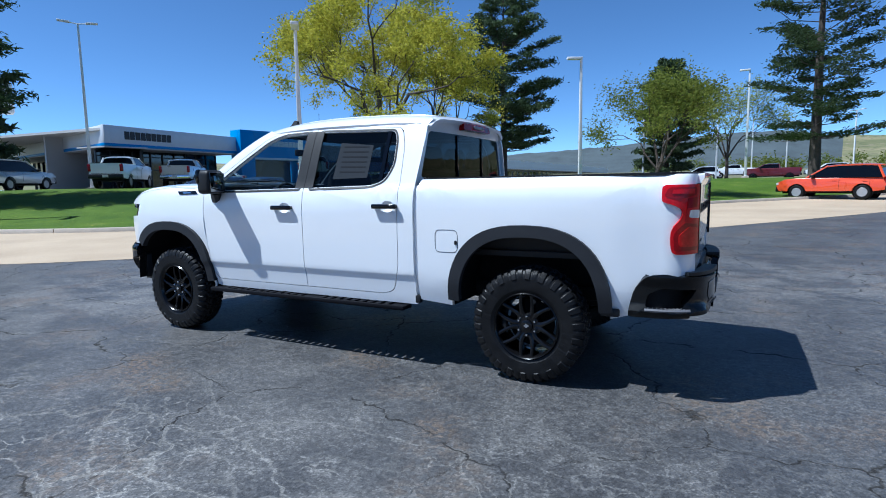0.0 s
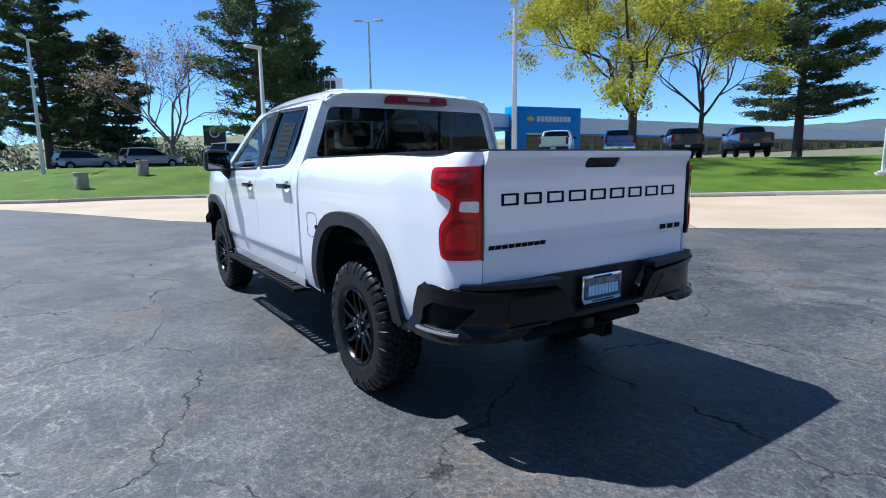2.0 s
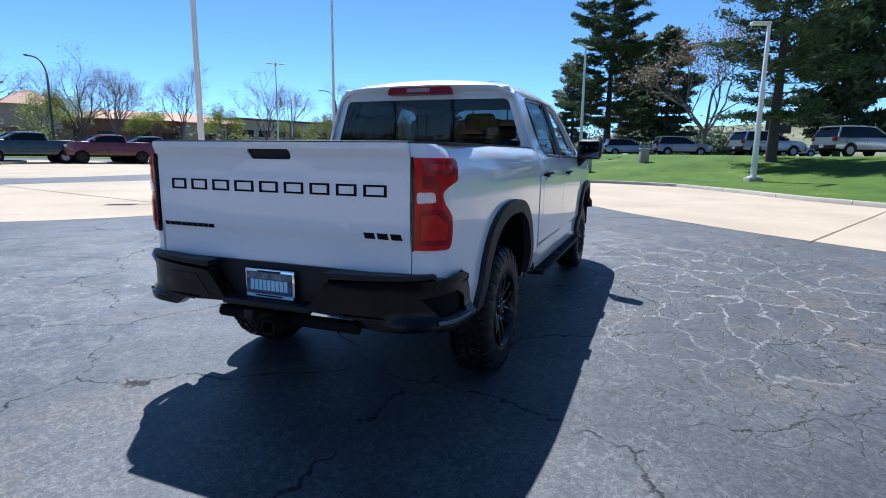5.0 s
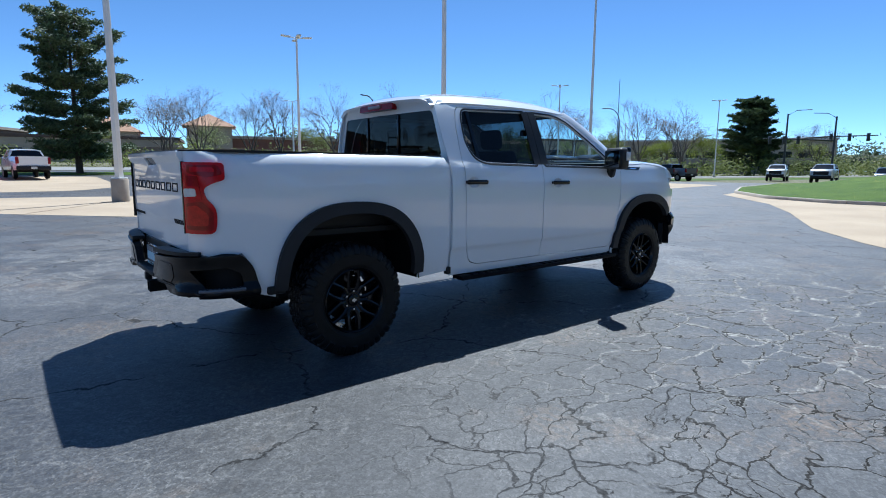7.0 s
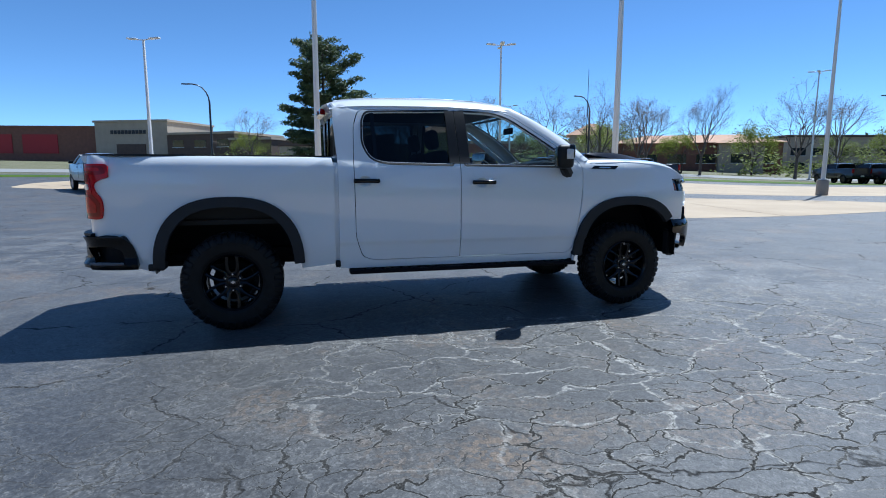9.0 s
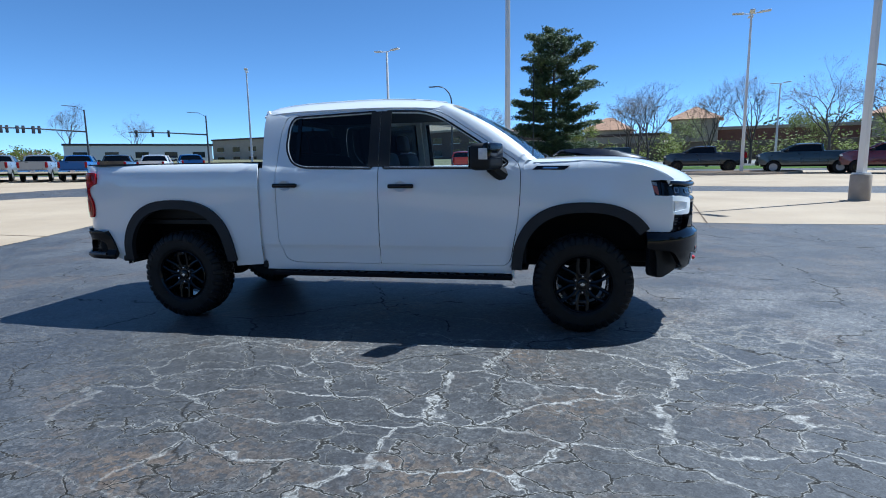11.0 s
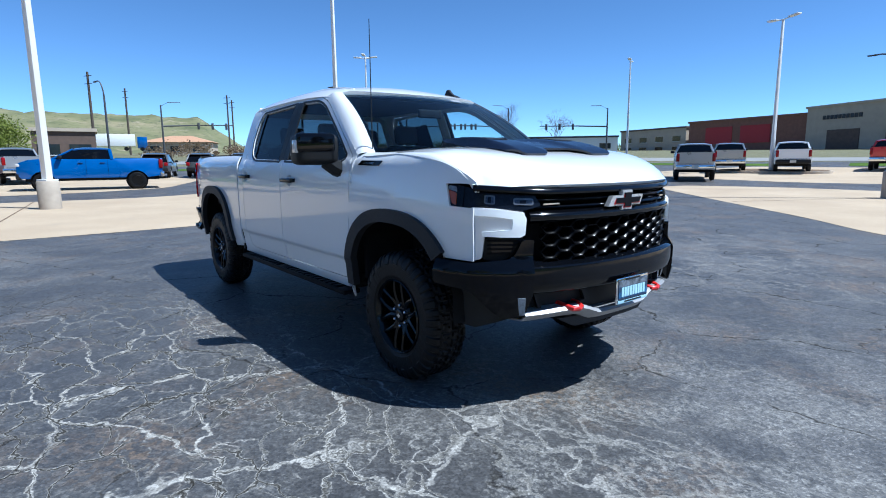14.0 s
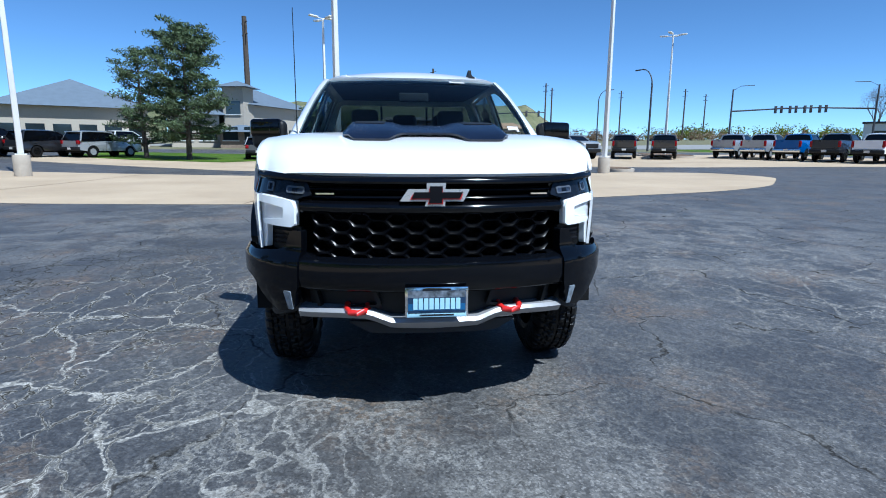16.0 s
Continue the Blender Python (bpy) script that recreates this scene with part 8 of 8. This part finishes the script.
M_DARKTXT = plain("dark_sign_lettering", (0.018, 0.018, 0.022), 0.5)
M_BLUETXT = plain("blue_sign_lettering", (0.03, 0.07, 0.22), 0.5)
M_GOLD = plain("gold_emblem", (0.55, 0.36, 0.06), 0.35, metal=0.4)
M_STUCCO = plain("tan_stucco", (0.42, 0.35, 0.27), 0.9, var=0.12, scale=0.6, fine=30, bmp=0.2)
M_BRICK = plain("red_brown_brick", (0.20, 0.095, 0.065), 0.85, var=0.25, scale=1.2, fine=14)
M_DKBRICK = plain("dark_brown_brick", (0.11, 0.075, 0.058), 0.85, var=0.25, scale=1.2, fine=14)
M_REDPAN = plain("red_wall_panel", (0.33, 0.015, 0.022), 0.6, var=0.1)
M_ROOFT = plain("tan_tile_roof", (0.42, 0.24, 0.14), 0.8, var=0.2, scale=2)
M_ROOFB = plain("blue_grey_roof", (0.11, 0.14, 0.18), 0.75, var=0.15, scale=1.5)
M_CREAM = plain("cream_siding", (0.42, 0.37, 0.30), 0.85, var=0.08)
M_STONEW = plain("stone_wall", (0.22, 0.165, 0.12), 0.9, var=0.35, scale=3, fine=12)


def text_bars(parent, mat, x0, z0, n, w, h, gap, y, wide=None):
    for k in range(n):
        xx = x0 + k * (w + gap)
        part("sign_bar", box((xx, y - 0.06, z0), (xx + w, y, z0 + h), 0.0), mat, parent)


# dealership: showroom front, blue portal, long wing
dm, dl = oriented((64.2, -35.1), (66.0, -56.4), 1.5)
deal = thing("dealership", "silver and blue car showroom with a glazed front", "building", m=dm)
part("fascia", box((0, 0, 5.5), (dl, 0.6, 7.6), 0.03), M_FASCIA, deal, "silver metal fascia")
part("blue_stripe", box((-0.03, -0.03, 5.15), (dl, 0.6, 5.5), 0.02), M_DBLUE, deal, "bright blue fascia stripe")
part("soffit", box((0, 0.1, 5.0), (dl, 5.0, 5.15), 0.0), M_SOFFIT, deal)
part("roof", box((0.2, 0.6, 7.0), (dl, 46.0, 7.3), 0.0), M_SOFFIT, deal)
part("glazing", box((2.0, 4.6, 0.0), (dl, 4.8, 5.0), 0.0), M_BGLASS, deal, "dark showroom glass")
for k in range(11):
    x = 2.0 + (dl - 2.0) * k / 10
    part("mullion", box((x - 0.07, 4.45, 0.0), (x + 0.07, 4.65, 5.0), 0.0), M_MULL, deal)
for z in (0.1, 2.6, 4.3):
    part("transom", box((2.0, 4.47, z - 0.06), (dl, 4.63, z + 0.06), 0.0), M_MULL, deal)
part("back_wall", box((2.0, 14.0, 0.0), (dl, 14.3, 7.0), 0.0), M_SOFFIT, deal)
text_bars(deal, M_DARKTXT, 2.6, 6.05, 9, 0.62, 0.95, 0.14, -0.02)
# side running back towards the sign tower
sm, sl = oriented((64.2, -35.1), (112.0, -45.5), 1.5)
side = thing("showroom_side", "silver and blue showroom side under a deep canopy", "building", m=sm)
part("fascia", box((0.0, -0.6, 5.5), (sl, 0.0, 7.6), 0.03), M_FASCIA, side, "silver metal fascia")
part("blue_stripe", box((0.0, -0.57, 5.15), (sl, 0.03, 5.5), 0.02), M_DBLUE, side, "bright blue fascia stripe")
part("soffit", box((0.6, -5.0, 5.0), (sl, -0.1, 5.15), 0.0), M_SOFFIT, side)
part("glazing", box((2.5, -5.2, 0.0), (sl, -5.0, 5.0), 0.0), M_BGLASS, side)
for k in range(18):
    x = 2.5 + (sl - 2.5) * k / 17
    part("mullion", box((x - 0.08, -5.0, 0.0), (x + 0.08, -4.8, 5.0), 0.0), M_MULL, side)
pm, pl_ = oriented((66.2, -56.2), (64.2, -69.2), 1.5)
portal = thing("entrance_portal", "bright blue entrance portal with a plain sign", "building", m=pm)
part("left_leg", box((0, -1.4, 0), (2.4, 1.2, 8.7), 0.04), M_DBLUE, portal)
part("right_leg", box((pl_ - 2.4, -1.4, 0), (pl_, 1.2, 8.7), 0.04), M_DBLUE, portal)
part("head", box((2.4, -1.4, 4.6), (pl_ - 2.4, 1.2, 8.7), 0.0), M_DBLUE, portal)
part("inner_frame", box((2.4, -1.44, 4.3), (pl_ - 2.4, 1.0, 4.6), 0.0), M_SIGNW, portal)
part("glass_door", box((2.6, 0.6, 0), (pl_ - 2.6, 0.8, 4.3), 0.0), M_BGLASS, portal)
text_bars(portal, M_SIGNW, 4.4, 6.4, 9, 0.62, 0.85, 0.13, -1.4)
part("emblem", box((2.5, -1.46, 6.55), (3.9, -1.4, 7.05), 0.0), M_GOLD, portal)
part("emblem", box((2.95, -1.465, 6.4), (3.4, -1.405, 7.2), 0.0), M_GOLD, portal)
wm, wl = oriented((64.2, -69.2), (59.0, -300.0), 1.5)
wing = thing("service_wing", "long low grey service building beside the showroom", "building", m=wm)
part("fascia", box((0, 0, 4.6), (wl, 0.6, 7.3), 0.0), M_FASCIA, wing)
part("blue_stripe", box((0, -0.04, 4.3), (60, 0.5, 4.65), 0.0), M_DBLUE, wing)
part("wall", box((0, 3.0, 0), (wl, 3.4, 4.6), 0.0), M_STUCCO, wing)
for k in range(46):
    x = 3 + k * 5
    part("window", box((x, 2.9, 1.0), (x + 3.6, 3.02, 3.9), 0.0), M_BGLASS, wing)
part("roof", box((0, 0.6, 6.9), (wl, 30, 7.1), 0.0), M_SOFFIT, wing)

# sign tower
tw = thing("sign_tower", "white sign tower with two plain rows of bars", "sign", m=pose(96.3, -35.0, 1.5, 0, 0, -22 - 90))
part("column", box((-2.1, -1.2, 0), (-0.2, 1.2, 11.5), 0.05), M_SOFFIT, tw, "pale fluted column")
part("column", box((0.2, -1.2, 0), (2.1, 1.2, 11.5), 0.05), M_SOFFIT, tw, "pale fluted column")
part("cabinet", box((-5.6, -1.6, 11.5), (5.6, 1.6, 15.6), 0.08), M_SIGNW, tw)
part("divider", box((-5.6, -1.66, 13.2), (5.6, -1.6, 13.3), 0), M_DARKTXT, tw)
text_bars(tw, M_DARKTXT, -4.6, 13.6, 9, 0.86, 1.4, 0.15, -1.62)
text_bars(tw, M_BLUETXT, -2.0, 12.0, 9, 0.55, 0.75, 0.10, -1.62)
part("emblem", box((-4.2, -1.68, 12.2), (-2.6, -1.6, 12.7), 0), M_GOLD, tw)
ls = thing("pylon_sign", "small black pylon sign with a plain pale oval", "sign", m=pose(112.0, -21.0, 1.4, 0, 0, -12 - 90))
part("post", box((-0.9, -0.3, 0), (0.9, 0.3, 4.5), 0.03), M_DARKTXT, ls)
part("cabinet", box((-2.0, -0.5, 4.2), (2.0, 0.5, 8.0), 0.06), M_DARKTXT, ls)
ov = bmesh.new()
add_lathe(ov, [(0.9, -0.08), (0.9, 0.0), (0.7, 0.0), (0.7, -0.08)], 28, (0, -0.5, 6.6), closed=True)
part("oval_mark", ov, M_SIGNW, ls)
for x, y in ((23.6, 2.6), (26.8, -0.4)):
    bn = thing("utility_box", "small tan utility box on the lawn edge", "utility box", "utility boxes", pose(x + 6, y - 0.5, LZ(x + 6, y - 0.5), 0, 0, 20))
    part("cabinet", box((-0.25, -0.25, -0.1), (0.25, 0.25, 0.75), 0.04), M_CONC, bn)
    part("lid", box((-0.28, -0.28, 0.75), (0.28, 0.28, 0.82), 0.02), M_CONC, bn)


def block(name, label, a, b, base, h, depth, wallm, roofm=None, win=0, roof="flat", cols=None):
    m, ln = oriented(a, b, base)
    o = thing(name, label, "building", m=m)
    part("wall", box((0, 0, -2.0), (ln, depth, h), 0.0), wallm, o)
    if roof == "flat":
        part("parapet", box((-0.3, -0.3, h), (ln + 0.3, depth + 0.3, h + 0.5), 0.0), roofm or wallm, o)
    else:
        bm = bmesh.new()
        e = 0.8
        lo_ = [bm.verts.new(p) for p in ((-e, -e, h), (ln + e, -e, h), (ln + e, depth + e, h), (-e, depth + e, h))]
        rh = roof if isinstance(roof, (int, float)) else 3.0
        ins_ = min(ln, depth) / 2
        up = [bm.verts.new(p) for p in ((ins_, depth / 2, h + rh), (ln - ins_, depth / 2, h + rh))] if ln > depth * 1.05 else [bm.verts.new((ln / 2, depth / 2, h + rh))]
        bm.faces.new(lo_[::-1])
        if len(up) == 2:
            bm.faces.new((lo_[0], lo_[1], up[1], up[0]))
            bm.faces.new((lo_[1], lo_[2], up[1]))
            bm.faces.new((lo_[2], lo_[3], up[0], up[1]))
            bm.faces.new((lo_[3], lo_[0], up[0]))
        else:
            for i in range(4):
                bm.faces.new((lo_[i], lo_[(i + 1) % 4], up[0]))
        part("roof", bm, roofm, o, smooth=0)
    rows = max(1, int(h // 3.3))
    for k in range(win):
        for r_ in range(rows):
            x = (k + 0.5) * ln / win
            ww = min(1.6, ln / win * 0.35)
            w = part("window", box((x - ww, -0.05, 0.9 + r_ * 3.2), (x + ww, 0.05, 2.5 + r_ * 3.2), 0.0), M_BGLASS, o)
            part("sill", box((x - ww - 0.1, -0.12, 0.8 + r_ * 3.2), (x + ww + 0.1, 0.02, 0.9 + r_ * 3.2), 0.0), M_SIGNW, w)
    return o


# brown retail block with red panels, beyond the road to the north-west
zb_ = ground_z(-40, 140) - 0.5
rb1 = block("retail_block", "brown brick retail block with big red panels", (-80, 158), (-46, 150), zb_, 9.0, 20, M_BRICK)
for k in range(2):
    part("red_panel", box((6 + k * 11, -0.15, 2.8), (14.5 + k * 11, 0.0, 7.4), 0.0), M_REDPAN, rb1)
rb2 = block("retail_block", "tan retail block with an arched entrance", (-46, 149), (-28, 140), zb_, 10.2, 18, M_STUCCO)
part("entrance", box((6, -0.2, -1), (14, 0.05, 5.0), 0.0), M_DKBRICK, rb2)
text_bars(rb2, M_DARKTXT, 4.5, 7.4, 10, 0.8, 0.9, 0.2, -0.1)
block("retail_block", "dark brown flat-roofed retail block", (-28, 139), (-12, 128), zb_, 7.0, 18, M_DKBRICK, M_STUCCO, 3)
block("retail_block", "dark brown flat-roofed retail block", (-13, 128), (-4, 122), zb_, 5.5, 14, M_DKBRICK, M_STUCCO, 2)
block("retail_block", "tan flat-roofed retail block", (-110, 168), (-82, 160), zb_, 8.0, 18, M_STUCCO, M_DKBRICK, 4)
# tile-roofed shops to the north
zs = ground_z(35, 95)
for a, b, h, rh in (((10, 108), (18, 106), 5.5, 2.6), ((24, 98), (31, 96), 6.5, 2.4), ((52, 92), (59, 88), 6.2, 2.4), ((74, 78), (80, 74), 4.4, 1.8)):
    block("corner_tower", "tan stucco tower with a hipped tile roof", a, b, zs, h, 7, M_STUCCO, M_ROOFT, 1, rh)
block("shop_row", "brown brick shop row with tan trim", (31, 98), (60, 92), zs, 4.6, 14, M_BRICK, M_STUCCO, 7)
block("shop_row", "brown brick shop row with tan trim", (59, 90), (84, 74), zs, 4.6, 14, M_BRICK, M_ROOFT, 6, 1.8)
block("shop_row", "tan shop row with dark openings", (-2, 112), (24, 104), zs, 4.2, 14, M_STUCCO, M_DKBRICK, 6)
rw = thing("retaining_wall", "stacked brown stone retaining wall beside the road", "wall", m=pose(10, 80, ground_z(10, 80), 0, 0, -6))
for k in range(14):
    part("wall_panel", box((k * 3.0, 0, -0.5), (k * 3.0 + 2.97, 0.5, 2.6 + 0.04 * (k % 3)), 0.03), M_STONEW, rw)
ub = thing("transformer_box", "dark green transformer box on a concrete plinth", "utility box", m=pose(9.6, 49.6, ground_z(9.6, 49.6) + 0.02, 0, 0, 8))
part("plinth", box((-1.5, -0.8, -0.2), (1.5, 0.8, 0.25), 0.03), M_CONC, ub)
part("cabinet", box((-1.2, -0.65, 0.25), (1.2, 0.65, 2.0), 0.04), P_TEAL, ub)
# offices to the north-east
block("office_block", "low cream office building with a window band", (130, 95), (158, 42), ground_z(150, 65), 8.5, 20, M_STUCCO, M_SOFFIT, 14)
block("office_block", "low tan office building behind trees", (104, 92), (130, 84), ground_z(118, 88), 8.0, 20, M_STUCCO, M_DKBRICK, 6)
# hotel to the south-west
zh = ground_z(-62, -22)
block("hotel", "tan hotel wing with a blue-grey roof", (-56.0, -40.5), (-62.6, -27.6), zh, 4.4, 14, M_CREAM, M_ROOFB, 6, 3.6)
block("hotel", "tan hotel wing with a blue-grey roof", (-63.4, -25.4), (-65.0, -20.2), zh, 4.0, 12, M_CREAM, M_ROOFB, 2, 2.6)
block("hotel_tower", "square tan stair tower with a small hipped roof", (-65.6, -19.8), (-65.0, -17.2), zh, 7.4, 2.8, M_CREAM, M_ROOFB, 1, 0.9)
block("hotel", "tan hotel wing with a blue-grey roof", (-67.0, -17.0), (-80.5, -11.0), zh, 5.4, 12, M_CREAM, M_ROOFB, 7, 3.0)
block("hotel_porch", "low tan entrance porch with a blue-grey roof", (-62.0, -19.4), (-62.6, -14.6), zh, 1.9, 4, M_STONEW, M_ROOFB, 2, 0.9)
block("roadside_shop", "small brown shop with a plain sign board", (-96, 0.5), (-95, 8.5), ground_z(-95, 4), 4.4, 8, M_DKBRICK, M_STUCCO, 2)
block("low_houses", "low tan building with a tile roof", (-170, 28), (-162, 44), ground_z(-165, 36) , 3.6, 12, M_STUCCO, M_ROOFT, 3, 2.0)
block("filling_station", "flat white canopy building across the junction", (-120, 118), (-92, 140), ground_z(-105, 130), 4.2, 9, M_SIGNW, M_DARKTXT, 5)
tr_ = thing("lorry_trailer", "long white box trailer on the distant road", "lorry", m=pose(-150, 16, ground_z(-150, 16) + 1.2, 0, 0, 80))
part("box", box((-7, -1.25, 1.1), (7, 1.25, 4.0), 0.05), M_SIGNW, tr_)
part("cab", box((7.4, -1.2, 0.6), (9.6, 1.2, 3.4), 0.2), P_BLUE, tr_)
for x in (-5.5, -4.3, 5.0, 8.4):
    w_ = bmesh.new()
    add_lathe(w_, [(0.5, -1.2), (0.5, 1.2)], 18, (x, 0, 0.5))
    part("wheel", w_, M_TYRE, tr_)

# ---- hills on the horizon ----
def ridge(name, label, az0, az1, dist, prof, mat, depth=260, foot=2.0, seed=1):
    """A hill whose crest stands at the given elevations (degrees) between two bearings."""
    bm = bmesh.new()
    n = 90
    rows_h = []
    for j, f in enumerate((0.0, 0.3, 0.55, 0.75, 0.9, 1.0, 1.25)):
        row = []
        for i in range(n + 1):
            u = i / n
            a = radians(az0 + (az1 - az0) * u)
            el = smooth_interp(u, [p[0] for p in prof], [p[1] for p in prof])
            top = dist * math.tan(radians(el))
            d = dist - depth * (1 - min(f, 1.0)) + (depth * 0.4 if f > 1 else 0)
            z = foot + (top - foot) * (min(f, 1) ** 1.35) if f <= 1 else top * 0.75
            z += (noise.noise((i * 0.35, j * 0.8, seed)) * 0.06 + noise.noise((i * 1.3, j * 2.0, seed)) * 0.03) * top * (1 if 0 < f else 0)
            row.append(bm.verts.new((1 + d * math.cos(a), d * math.sin(a), z)))
        rows_h.append(row)
    for a, b in zip(rows_h, rows_h[1:]):
        for i in range(n):
            bm.faces.new((a[i], a[i + 1], b[i + 1], b[i]))
    bmesh.ops.recalc_face_normals(bm, faces=bm.faces[:])
    return tagged(part(name, bm, mat), label, "hill", kind="structure")


ridge("backdrop_mesa", "dry green flat-topped hill behind the road", 158, 200, 900, [(0, 0.6), (0.07, 1.3), (0.13, 2.9), (0.18, 4.2), (0.3, 4.3), (0.55, 4.4), (0.8, 4.3), (1.0, 3.9)], M_HILL, 420, 4, 3)
ridge("backdrop_hills", "hazy dry hills along the horizon", 200, 262, 1400, [(0, 3.6), (0.3, 2.8), (0.7, 2.6), (1.0, 3.6)], M_HILL, 500, 4, 5)
ridge("backdrop_mountain", "dark forested mountains along the horizon", 252, 300, 1900, [(0, 2.2), (0.2, 3.4), (0.33, 4.3), (0.5, 3.8), (0.7, 3.2), (1.0, 2.6)], M_MOUNT, 700, 4, 7)
ridge("backdrop_hills", "hazy dry hills along the horizon", 296, 368, 1500, [(0, 2.5), (0.4, 2.4), (0.6, 3.1), (0.85, 2.8), (1.0, 1.6)], M_HILL, 500, 4, 9)
ridge("backdrop_hills", "hazy dry hills along the horizon", 6, 60, 1700, [(0, 1.5), (0.3, 1.3), (0.6, 0.9), (1.0, 0.5)], M_HILL, 500, 4, 11)
ridge("backdrop_hills", "low hazy ridge along the horizon", 100, 160, 1500, [(0, 0.4), (0.4, 0.7), (0.8, 0.9), (1.0, 0.8)], M_HILL, 500, 4, 13)
